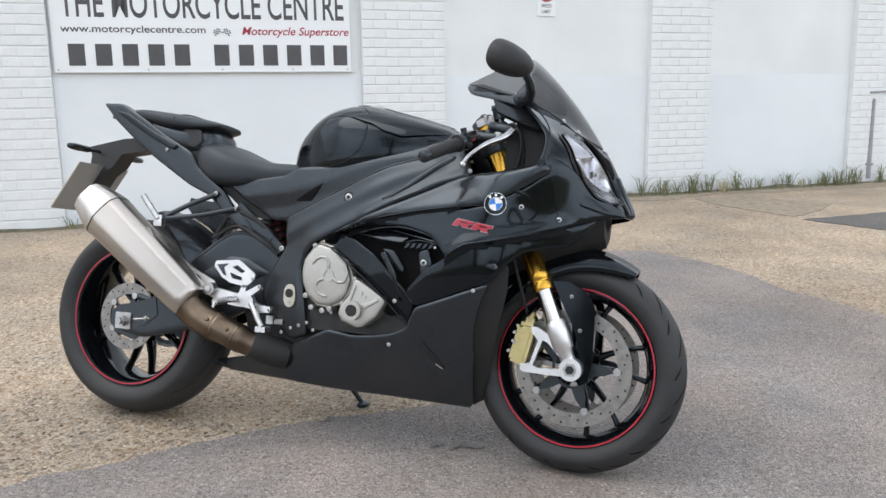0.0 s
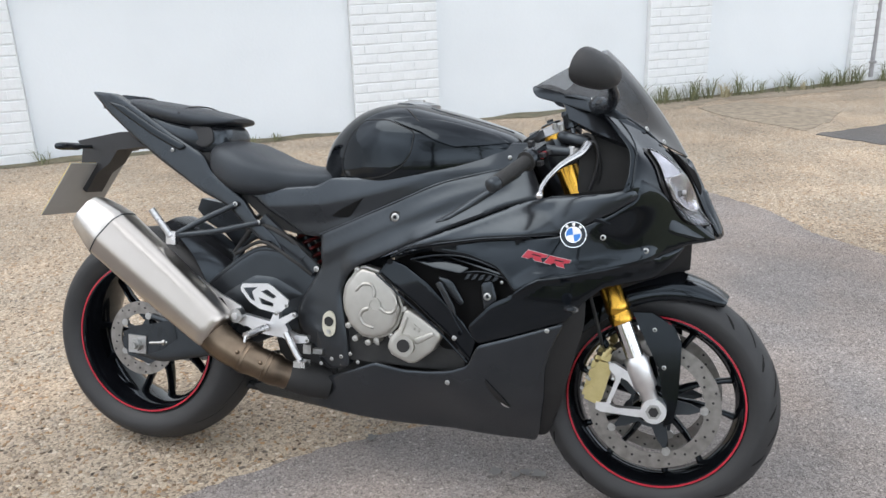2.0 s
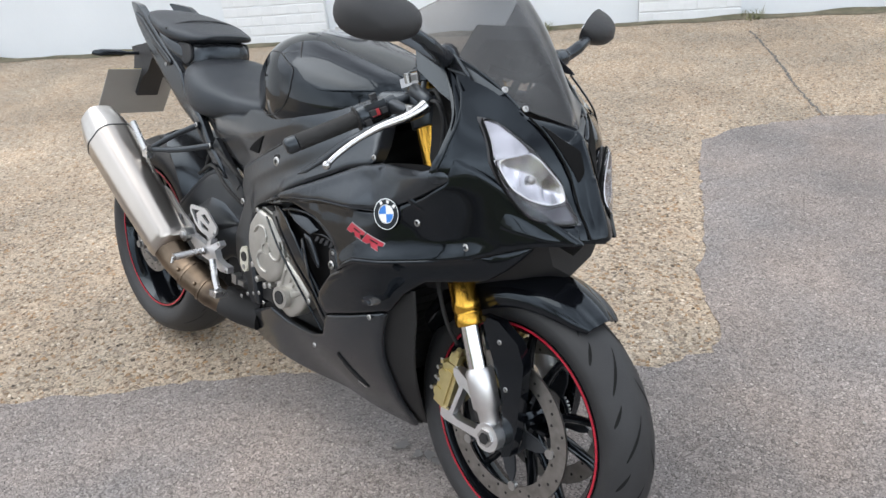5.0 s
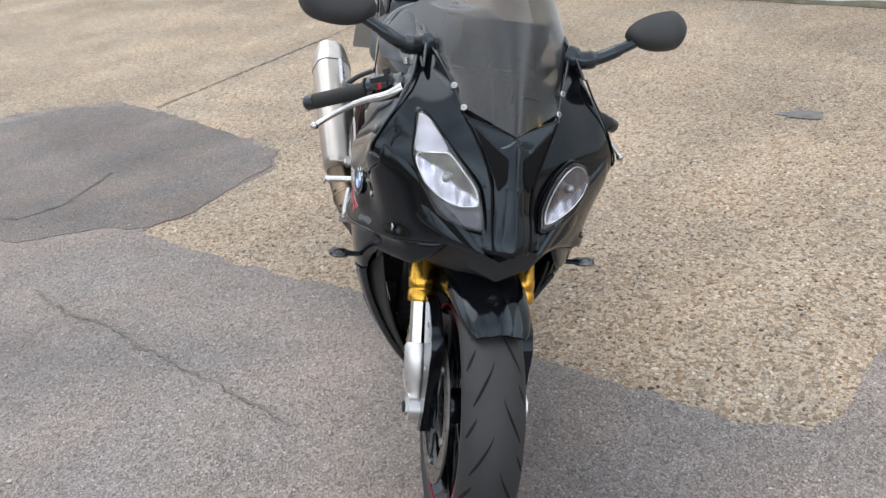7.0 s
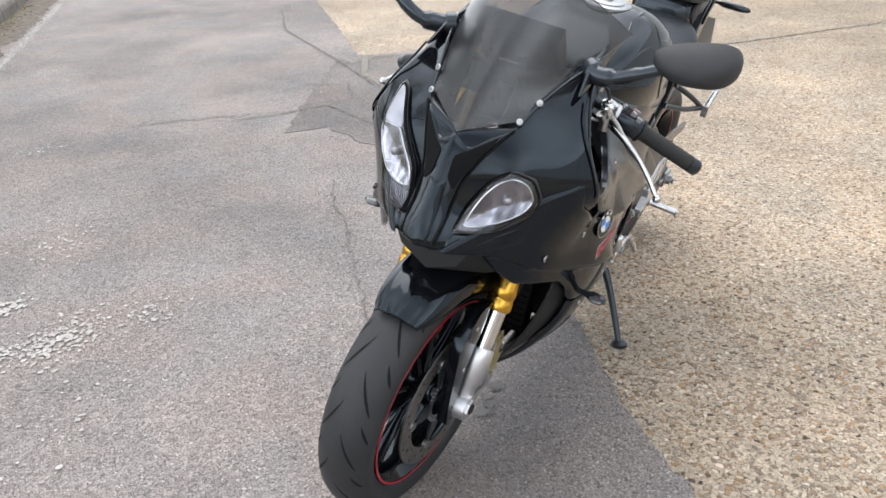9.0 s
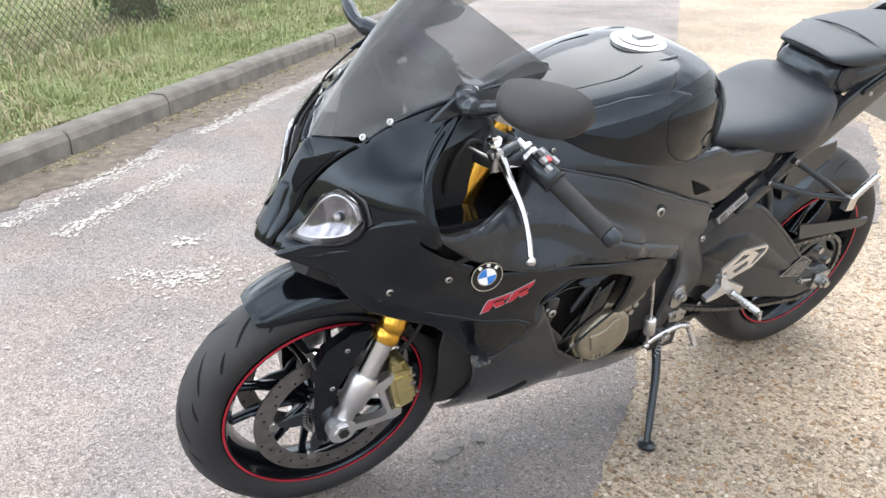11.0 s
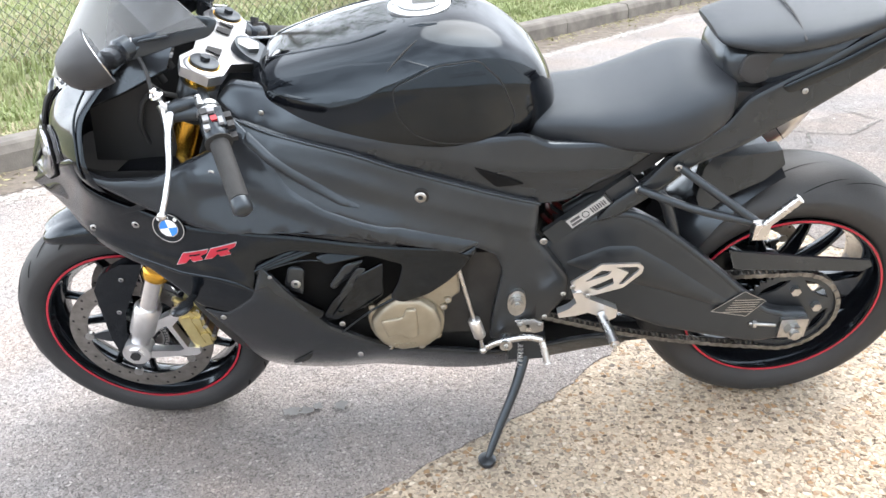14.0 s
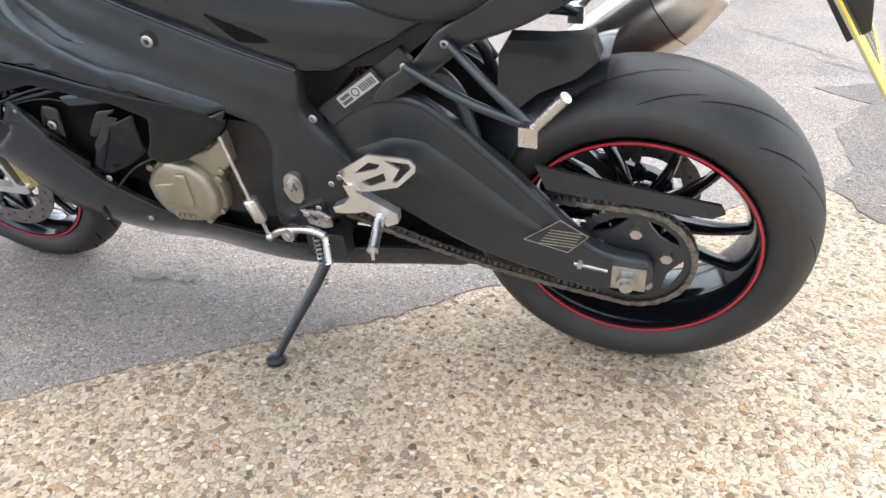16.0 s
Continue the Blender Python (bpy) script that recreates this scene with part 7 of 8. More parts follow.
for s in (-1, 1):
    # cockpit cheek between screen and side
    bm = bmesh.new()
    tube(bm, curve([(.69, s * .092, .937), (.655, s * .104, .966), (.60, s * .125, 1.0), (.53, s * .147, 1.027), (.47, s * .155, 1.04)]), 0.0026, 8)
    part("screen_beading", bm, SATIN, nose)
    bm = bmesh.new()
    pts = [(.66, .104, .962), (.60, .128, .995), (.53, .148, 1.022), (.47, .152, 1.02), (.485, .158, .985), (.56, .165, .95), (.63, .172, .925)]
    a_ = [bm.verts.new((x, s * y, z)) for x, y, z in pts]
    b_ = [bm.verts.new((x, s * (y - 0.012), z - 0.008)) for x, y, z in pts]
    for i in range(len(pts)):
        j = (i + 1) % len(pts)
        bm.faces.new((a_[i], a_[j], b_[j], b_[i]))
    bm.faces.new(a_)
    bm.faces.new(b_[::-1])
    bevel(bm, 0.003, 2)
    part("cockpit_cheek", bm, SATIN, nose)
    bm = bmesh.new()
    tube(bm, curve([(.60, s * .168, .985), (.626, s * .180, .955), (.645, s * .202, .918), (.646, s * .226, .875), (.644, s * .242, .840), (.630, s * .238, .822), (.54, s * (half_width(.54, .81) - .004), .81), (.46, s * (half_width(.46, .803) - .004), .803)], 5), 0.0022, 8)
    part("cockpit_edge", bm, GLOSS, nose)
    bm = bmesh.new()
    shell(bm, [(.387, 1.060), (.43, 1.067), (.498, 1.042), (.566, 1.027), (.624, .985), (.568, .992), (.473, 1.018), (.402, 1.034)], lambda u, v, o, s=s: Vector((u, s * (.150 + .25 * (1.03 - v) + o), v)), 0.0, 0.004, 0.012, 0.006, 0.003)
    part("cockpit_trim", bm, SATIN, nose, "satin black trim wing below the mirror")
    # added black sheet closes the cheek gap; the dark inside is its colour
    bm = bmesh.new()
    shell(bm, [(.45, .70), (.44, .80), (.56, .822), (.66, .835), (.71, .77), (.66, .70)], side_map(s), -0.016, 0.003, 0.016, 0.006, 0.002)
    part("inner_cheek", bm, SHADESEAM, nose)
    # shelf in the cockpit opening, and an added plate for its dark inside
    bm = bmesh.new()
    prism(bm, [(.615, .195), (.60, .14), (.50, .125), (.455, .195)], .794, .802, Matrix(((1, 0, 0, 0), (0, 0, s, 0), (0, 1, 0, 0), (0, 0, 0, 1))))
    bevel(bm, 0.002, 1)
    part("cockpit_shelf", bm, GLOSS, nose)
    bm = bmesh.new()
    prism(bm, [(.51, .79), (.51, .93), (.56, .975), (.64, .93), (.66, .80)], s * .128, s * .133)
    part("cockpit_dark_plate", bm, BLACKHOLE, nose)
    mir = new("mirror")
    mir.parent = bike
    tagged(mir, "black wing mirror on a curved stalk")
    bm = bmesh.new()
    mx_ = .570 if s < 0 else .546
    tube(bm, curve([(.545, s * .140, 1.018), (.56, s * .165, 1.014), (mx_ + .016, s * .20, 1.022), (mx_ + .02, s * .24, 1.044), (mx_ + .012, s * .275, 1.062)]), [0.022] * 5 + [0.018] * 6 + [0.013] * 7 + [0.011] * 7, 12)
    part("stalk", bm, SATIN, mir)
    bm = bmesh.new()
    dm = Matrix.LocRotScale((mx_, s * .322, 1.075), Euler((radians(s * 6), radians(20), radians(s * 28))), None)
    rings = []
    for f in [k / 9 for k in range(10)]:
        q = math.sin(math.acos(min(1, max(-1, 1 - f * 1.02)))) if f < 1 else 1
        q = (1 - (1 - f) ** 2.2) ** 0.5
        rings.append([dm @ Vector((0.038 - 0.062 * f, s * 0.004 + 0.076 * q * math.copysign(abs(math.cos(a)) ** 0.8, math.cos(a)), (0.040 if s < 0 else 0.036) * q * math.copysign(abs(math.sin(a)) ** 0.85, math.sin(a)) * (1.0 + 0.2 * s * math.cos(a)))) for a in [2 * math.pi * k / 28 for k in range(28)]])
    rings[0] = [dm @ Vector((0.038, s * 0.004 + 0.004 * math.cos(a), 0.003 * math.sin(a))) for a in [2 * math.pi * k / 28 for k in range(28)]]
    loft(bm, rings)
    part("housing", bm, MATTE, mir, "textured black mirror housing")
    bm = bmesh.new()
    rg = [[dm @ Vector((xx, s * 0.004 + 0.070 * math.copysign(abs(math.cos(a)) ** 0.8, math.cos(a)), (0.035 if s < 0 else 0.032) * math.copysign(abs(math.sin(a)) ** 0.85, math.sin(a)) * (1.0 + 0.2 * s * math.cos(a)))) for a in [2 * math.pi * k / 28 for k in range(28)]] for xx in (-0.0235, -0.0255)]
    loft(bm, rg)
    part("mirror_glass", bm, MIRRORM, mir, "mirror glass")

# ---- engine ----
bm = bmesh.new()
box(bm, -.16, .25, -.14, .14, .345, .56)
bevel(bm, 0.02, 2)
eng = part("engine_block", bm, ENGINE, bike, "dark engine and gearbox castings")
for nm, q in (("sump", (-.16, .24, -.095, .095, .25, .342)), ("cylinder_head", (.05, .33, -.13, .13, .45, .66))):
    bm = bmesh.new()
    box(bm, *q)
    bevel(bm, 0.02, 2)
    part(nm, bm, ENGINE, eng)
# plain black plate added to close the see-through gap behind the rest
bm = bmesh.new()
prism(bm, [(-.31, .40), (-.22, .435), (-.12, .43), (-.12, .26), (-.21, .262), (-.29, .33)], -.098, -.086)
bevel(bm, 0.004, 1)
part("gap_filler", bm, BLACKHOLE, eng)
bm = bmesh.new()
box(bm, .36, .41, -.105, .105, .30, .60)
rad_ = part("radiator", bm, ENGINE, bike, "dark finned radiator")
for k in range(16):
    bm = bmesh.new()
    box(bm, .41, .414, -.10, .10, .31 + k * .018, .316 + k * .018)
    part("fin", bm, ENGINE, rad_, "", False)
COV = [(-.071, .515), (-.065, .548), (-.04, .581), (-.019, .598), (.03, .585), (.07, .545), (.086, .50), (.074, .458), (.051, .432), (.02, .419), (-.018, .423), (-.05, .447), (-.067, .483)]
bm = bmesh.new()
shell(bm, COV, lambda u, v, o: Vector((u, -(0.180 + o), v)), 0.0, 0.045, 0.010, 0.012, 0.011, 1, 0.004)
cov = part("clutch_cover", bm, COVERM, eng, "silver-grey clutch cover")
# flange of the cover, and its raised hub with three curved fields
bm = bmesh.new()
shell(bm, [(x_ + (x_ - .01) * 0.07, z_ + (z_ - .505) * 0.07) for x_, z_ in COV], lambda u, v, o: Vector((u, -(0.166 + o), v)), 0.0, 0.03, 0.010, 0.003, 0.002, 1)
part("cover_flange", bm, COVERM, cov)
flat = lambda u, v, o: Vector((u, -(0.1835 + o), v))
cx_, cz_ = .018, .507
bm = bmesh.new()
disc_solid(bm, 0.0185, -0.187, -0.18, 32, Matrix.Translation((cx_, 0, cz_)), 0.0125)
bevel(bm, 0.002, 2)
part("cover_boss", bm, COVERM, cov)
for a0 in (95, 215, 335):
    def at_(q, r_):
        return (cx_ + r_ * math.cos(radians(q)), -0.1835, cz_ + r_ * math.sin(radians(q)))
    bm = bmesh.new()
    tube(bm, curve([at_(a0, .018), at_(a0 - 4, .036), at_(a0 + 8, .052), at_(a0 + 30, .060), at_(a0 + 55, .061)], 5), [0.005] * 5 + [0.0042] * 15 + [0.002], 8)
    part("cover_rib", bm, COVERM, cov)
IGN = [(.100, .500), (.112, .502), (.155, .478), (.196, .452), (.200, .440), (.176, .400), (.135, .368), (.116, .364), (.072, .380), (.056, .400), (.062, .424), (.086, .452)]
bm = bmesh.new()
shell(bm, IGN, lambda u, v, o: Vector((u, -(0.186 + o), v)), 0.0, 0.05, 0.010, 0.008, 0.008, 1, 0.002)
cov2 = part("ignition_cover", bm, COVERM, eng, "silver-grey cover with round plug")
bm = bmesh.new()
shell(bm, [(.105, .486), (.112, .484), (.098, .44), (.09, .43)], lambda u, v, o: Vector((u, -(0.187 + o), v)), 0.004, 0.006, 0.007, 0.003, 0.003, 1)
part("cover_rib", bm, COVERM, cov2)
bm = bmesh.new()
shell(bm, [(.128, .43), (.178, .452), (.184, .444), (.136, .416)], lambda u, v, o: Vector((u, -(0.187 + o), v)), 0.004, 0.006, 0.007, 0.003, 0.003, 1)
part("cover_rib", bm, COVERM, cov2)
bm = bmesh.new()
disc_solid(bm, 0.027, -0.203, -0.18, 36, Matrix.Translation((.106, 0, .413)))
bevel(bm, 0.002, 2)
part("cover_ring", bm, COVERM, cov2)
bm = bmesh.new()
disc_solid(bm, 0.0165, -0.2055, -0.188, 32, Matrix.Translation((.106, 0, .413)))
bevel(bm, 0.002, 2)
part("cover_plug", bm, BLACKHOLE, cov2)
for k in range(3):
    bm = bmesh.new()
    x_, z_ = .122 + k * .012, .458 - k * .009
    prism(bm, [(x_, z_), (x_ + .006, z_ - .004), (x_ + .012, z_ + .006), (x_ + .006, z_ + .010)], -0.1905, -0.186)
    part("cast_mark", bm, COVERM, cov2)
for x, z in ((-.034, .591), (-.056, .445), (.098, .5), (-.036, .412), (.0, .405), (.023, .412), (.080, .437), (.064, .428), (.071, .387), (.111, .380), (.142, .409), (.185, .449)):
    bm = bmesh.new()
    disc_solid(bm, 0.0078, -0.176, -0.14, 16, Matrix.Translation((x, 0, z)))
    bevel(bm, 0.0015, 1)
    part("screw_boss", bm, COVERM, eng)
    bolt(eng, (x, -.176, z), -1, 1.15)
for x, z in ((-.083, .354), (-.057, .364), (-.035, .344), (-.11, .345), (-.14, .33), (.02, .40)):
    bolt(eng, (x, -.155, z), -1, 1.1)
# swingarm pivot plates on both sides
for s in (-1, 1):
    bm = bmesh.new()
    pl = [(-.116 + 0.019 * math.cos(a) , .44 + (0.034 if math.sin(a) > 0 else 0.034) * math.copysign(abs(math.sin(a)) ** 0.8, math.sin(a))) for a in [2 * math.pi * k / 24 for k in range(24)]]
    prism(bm, pl, s * 0.150, s * 0.163)
    bevel(bm, 0.002, 2)
    pv_ = part("pivot_plate", bm, pm("ivory_coated_plate", (0.5, 0.48, 0.4), (0.42, 0.4, 0.33), 40, 0.5) if s < 0 else STEEL, bike, "pale oval pivot plate" if s < 0 else "steel pivot plate with hexagon bolt")
    bm = bmesh.new()
    disc_solid(bm, 0.013, s * 0.158, s * (0.177 if s > 0 else 0.1645), 6 if s > 0 else 20, Matrix.Translation((-.116, 0, .447)))
    if s > 0:
        disc_solid(bm, 0.0165, 0.162, 0.1665, 24, Matrix.Translation((-.116, 0, .447)))
        disc_solid(bm, 0.0065, 0.177, 0.183, 16, Matrix.Translation((-.116, 0, .447)))
        bevel(bm, 0.001, 1)
    part("pivot_bolt", bm, STEEL if s > 0 else BLACKHOLE, pv_)
    if s < 0:
        bm = bmesh.new()
        disc_solid(bm, 0.0065, -0.1655, -0.158, 6, Matrix.Translation((-.116, 0, .420)))
        part("pivot_screw", bm, STEEL, pv_)
# left casings
GEN = [(.188, .42), (.165, .452), (.134, .477), (.085, .475), (.054, .448), (.041, .406), (.046, .372), (.073, .346), (.126, .337), (.165, .355), (.184, .386)]
bm = bmesh.new()
shell(bm, GEN, lambda u, v, o: Vector((u, .186 + o, v)), 0.0, 0.05, 0.010, 0.014, 0.012, 1, 0.004)
gen = part("alternator_cover", bm, GOLDCOVER, eng, "bronze-grey alternator cover")
bm = bmesh.new()
shell(bm, [(x_ + (x_ - .115) * 0.09, z_ + (z_ - .408) * 0.09) for x_, z_ in GEN], lambda u, v, o: Vector((u, .166 + o, v)), 0.0, 0.03, 0.010, 0.003, 0.002, 1)
part("cover_flange", bm, GOLDCOVER, gen)
bm = bmesh.new()
shell(bm, [(.167, .428), (.121, .437), (.113, .459), (.092, .459), (.088, .387), (.11, .376), (.131, .392), (.152, .380)], lambda u, v, o: Vector((u, .1895 + o, v)), 0.0045, 0.008, 0.008, 0.005, 0.004, 1)
part("cover_boss", bm, GOLDCOVER, gen)
bm = bmesh.new()
shell(bm, [(.125, .473), (.041, .505), (.006, .541), (.001, .478), (.033, .452), (.052, .43), (.089, .45)], lambda u, v, o: Vector((u, .166 + o, v)), 0.0, 0.03, 0.010, 0.008, 0.006, 1)
part("sprocket_case", bm, GOLDCOVER, eng)
for k in range(4):
    bm = bmesh.new()
    box(bm, .098 + k * .012, .106 + k * .012, .188, .1915, .353, .363)
    bevel(bm, 0.001, 1)
    part("cast_mark", bm, GOLDCOVER, gen)
for x, z in ((.183, .447), (.050, .364), (.036, .443), (.027, .462), (.037, .522), (.085, .335), (.154, .334), (.12, .487)):
    bm = bmesh.new()
    disc_solid(bm, 0.0078, .13, .170, 16, Matrix.Translation((x, 0, z)))
    bevel(bm, 0.0015, 1)
    part("screw_boss", bm, GOLDCOVER, eng)
    bolt(eng, (x, .170, z), 1, 1.1)
# ---- swingarm, hugger, rear axle ----
SWL = [(-.14, .52), (-.19, .56), (-.225, .588), (-.289, .622), (-.350, .624), (-.409, .590), (-.517, .501), (-.60, .424), (-.655, .372), (-.70, .354), (-.758, .352), (-.772, .322), (-.760, .288), (-.70, .276), (-.655, .270), (-.518, .300), (-.44, .318), (-.36, .350), (-.27, .395), (-.16, .39), (-.11, .43)]
arm = new("swingarm")
arm.parent = bike
tagged(arm, "black cast swingarm")
for s in (-1, 1):
    bm = bmesh.new()
    shell(bm, SWL, lambda u, v, o, s=s: Vector((u, s * (float(np.interp(u, [-.8, -.6, -.45, -.3, -.1], [.128, .128, .12, .108, .10])) + o), v)), 0.004, 0.022, 0.015, 0.022, 0.014, 2)
    part("arm", bm, FRAMEM, arm, "satin black swingarm beam")
    arm_y = lambda u: float(np.interp(u, [-.8, -.6, -.45, -.3, -.1], [.128, .128, .12, .108, .10]))
    bm = bmesh.new()
    tube(bm, curve([(u, s * (arm_y(u) - 0.004), v) for u, v in ((-.24, .588), (-.289, .614), (-.350, .616), (-.409, .583), (-.517, .494), (-.60, .417), (-.655, .366), (-.70, .350))], 5), [0.009] * 10 + [0.0085] * 26, 10)
    part("arm_edge", bm, FRAMEM, arm)
    bm = bmesh.new()
    shell(bm, [(-.21, .500), (-.30, .545), (-.36, .548), (-.43, .505), (-.54, .425), (-.60, .385), (-.54, .385), (-.43, .425), (-.32, .455)], lambda u, v, o, s=s: Vector((u, s * (arm_y(u) + o), v)), 0.0055, 0.006, 0.010, 0.03, 0.006, 2, 0.008)
    part("arm_swage", bm, FRAMEM, arm)
    bm = bmesh.new()
    box(bm, -.757, -.698, s * 0.128, s * 0.140, .293, .345)
    bevel(bm, 0.004, 2)
    ax_ = part("axle_block", bm, STEEL, arm, "steel chain adjuster block")
    bm = bmesh.new()
    disc_solid(bm, 0.0185, s * 0.14, s * 0.156, 6, Matrix.Translation((-.725, 0, .319)))
    disc_solid(bm, 0.011, s * 0.156, s * 0.166, 16, Matrix.Translation((-.725, 0, .319)))
    part("axle_nut", bm, STEEL, ax_)
    bm = bmesh.new()
    tube(bm, [(-.69, s * 0.134, .325), (-.63, s * 0.134, .332)], 0.004, 8)
    tube(bm, [(-.645, s * 0.134, .330), (-.637, s * 0.134, .331)], 0.009, 6)
    part("adjuster_screw", bm, STEEL, ax_)
bm = bmesh.new()
box(bm, -.30, -.20, -.105, .105, .44, .57)
bevel(bm, 0.015, 2)
part("cross_member", bm, FRAMEM, arm)
bm = bmesh.new()
tube(bm, curve([(-.22, .06, .60), (-.28, .07, .645), (-.36, .08, .665), (-.41, .085, .64), (-.435, .09, .58), (-.45, .095, .53)]), [0.012] * 31, 10)
tube(bm, curve([(-.22, -.06, .60), (-.28, -.07, .645), (-.36, -.08, .655), (-.41, -.085, .63), (-.435, -.09, .57), (-.45, -.095, .53)]), [0.012] * 31, 10)
part("arm_brace", bm, FRAMEM, arm)
# diamond maker's plate with scored lines on the arm
bm = bmesh.new()
ylab = 0.1335
prism(bm, [(-.540, .373), (-.603, .426), (-.653, .398), (-.618, .356)], ylab, ylab + 0.0012)
dl = part("plate_label", bm, FRAMEM, arm)
bm = bmesh.new()
for k in range(6):
    z = .368 + k * .0066
    box(bm, -.628 - k * .003, -.566 - 0.004 * k, ylab + 0.0012, ylab + 0.0016, z, z + .002)
for (x0, z0), (x1, z1) in zip([(-.540, .373), (-.603, .426), (-.653, .398), (-.618, .356)], [(-.603, .426), (-.653, .398), (-.618, .356), (-.540, .373)]):
    tube(bm, [(x0, ylab + 0.0014, z0), (x1, ylab + 0.0014, z1)], 0.0009, 6)
tagged(part("scored_line", bm, STEEL, dl), kind="stuff")
# torque arm and rear caliper
bm = bmesh.new()
tube(bm, [(-.69, -0.118, .40), (-.60, -0.118, .38), (-.50, -0.112, .42)], 0.010, 8)
part("brake_stay", bm, FRAMEM, arm)
bm = bmesh.new()
prism(bm, [(-.79, .33), (-.70, .345), (-.66, .31), (-.66, .28), (-.70, .26), (-.77, .28)], -0.125, -0.08)
bevel(bm, 0.006, 2)
part("rear_caliper", bm, FRAMEM, arm)
bm = bmesh.new()
prism(bm, [(-.782, .326), (-.776, .350), (-.74, .370), (-.67, .384), (-.61, .40), (-.60, .345), (-.65, .308), (-.70, .291), (-.745, .288), (-.775, .302)], -0.1345, -0.116)
bevel(bm, 0.005, 2)
part("caliper_carrier", bm, SATIN, arm)
bm = bmesh.new()
prism(bm, [(-0.555, 0.524), (-0.713, 0.503), (-0.857, 0.487), (-0.866, 0.472), (-0.847, 0.459), (-0.718, 0.466), (-0.575, 0.476)], .113, .120)
bevel(bm, 0.002, 1)
part("chain_guard", bm, SATIN, arm)
bm = bmesh.new()
rows = spline_rows([(26, .350, .070, .075), (38, .350, .095, .078), (55, .350, .106, .072), (70, .352, .106, .048), (84, .356, .100, .026), (94, .362, .088, .016)], 4)
rings = []
for ang, rad, w, drop in rows:
    a = radians(ang - 14)
    pr = [(w * t - 0.02, rad + 0.008 - drop * abs(t) ** 2.6) for t in [k / 7 for k in range(-7, 8)]]
    rings.append([Vector((AXR + q * math.cos(a), y, RR_ + q * math.sin(a))) for y, q in pr] + [Vector((AXR + (q - .005) * math.cos(a), y * .95, RR_ + (q - .005) * math.sin(a))) for y, q in reversed(pr)])
loft(bm, rings)
part("hugger", bm, SATIN, bike, "satin black rear hugger")
bm = bmesh.new()
prism(bm, [(-.482, .63), (-.486, .70), (-.50, .724), (-.57, .727), (-.632, .736), (-.645, .703), (-.612, .668), (-.55, .635), (-.50, .585)], .04, .076)
bevel(bm, 0.012, 2)
part("hugger_scoop", bm, SATIN, bike)
# shock
bm = bmesh.new()
tube(bm, [(-.20, 0, .50), (-.30, 0, .72)], 0.022, 14)
part("shock_absorber", bm, FRAMEM, bike)
bm = bmesh.new()
hel = [(-.215 - .055 * f + 0.034 * math.cos(f * 40) * 0.9, 0.034 * math.sin(f * 40), .535 + .13 * f + 0.012 * math.cos(f * 40)) for f in [k / 80 for k in range(81)]]
tube(bm, hel, 0.006, 8)
part("shock_spring", bm, SPRING, bike, "red shock spring")
bm = bmesh.new()
tube(bm, curve([(-.20, -.10, .60), (-.27, -.12, .66), (-.36, -.11, .68), (-.44, -.09, .60)]), 0.007, 8)
tube(bm, curve([(-.19, -.12, .56), (-.24, -.14, .60), (-.33, -.13, .64), (-.42, -.12, .60)]), 0.005, 8)
part("rear_hose", bm, GRIPM, bike)
for s in (-1, 1):
    bm = bmesh.new()
    mstk = Matrix.Translation((-.255, s * 0.122, .634)) @ Matrix.Rotation(radians(38), 4, "Y")
    box(bm, -.055, .045, -0.004, 0.004, -.014, .014, Matrix.Translation((-.25, s * 0.116, .632)) @ Matrix.Rotation(radians(39), 4, "Y"))
    box(bm, -.12, .09, -0.01, 0.003, -.02, .018, Matrix.Translation((-.25, s * 0.108, .625)) @ Matrix.Rotation(radians(39), 4, "Y"))
    bevel(bm, 0.003, 1)
    lk = part("linkage_cover", bm, FRAMEM, bike)
    if s > 0:
        bm = bmesh.new()
        mq = Matrix.Translation((-.25, 0.1205, .632)) @ Matrix.Rotation(radians(39), 4, "Y")
        box(bm, -.05, .04, 0, 0.0012, -.011, .011, mq)
        st = part("sticker", bm, pm("faded_sticker", (0.4, 0.4, 0.4), (0.3, 0.3, 0.3), 60, 0.5), lk, "small white printed sticker", False)
        bm = bmesh.new()
        for k in range(7):
            box(bm, -.046 + k * .005, -.043 + k * .005, 0.0012, 0.0018, -.007, .006, mq)
        box(bm, .012, .036, 0.0012, 0.0018, -.008, -.002, mq)
        box(bm, .012, .034, 0.0012, 0.0018, .001, .007, mq)
        disc_solid(bm, 0.008, 0.0012, 0.0018, 20, mq @ Matrix.Translation((0, 0, 0)), 0.006)
        part("sticker_bar", bm, SIGNGREY, st, "", False)
# ---- silencer and pipe ----
exh = new("exhaust")
exh.parent = bike
tagged(exh, "brushed titanium silencer with stained link pipe")
A_, B_ = Vector((-.425, -.205, .405)), Vector((-.725, -.235, .648))
dv = (B_ - A_).normalized()
sx = dv.cross(Vector((0, 1, 0))).normalized()
CAN = resample([(-1.06, .10), (-.86, .82), (-.45, 1.04), (.45, 1.0), (.95, .45), (.95, -.45), (.5, -1.0), (-.42, -1.05), (-.80, -.80)], 0.16, 1)


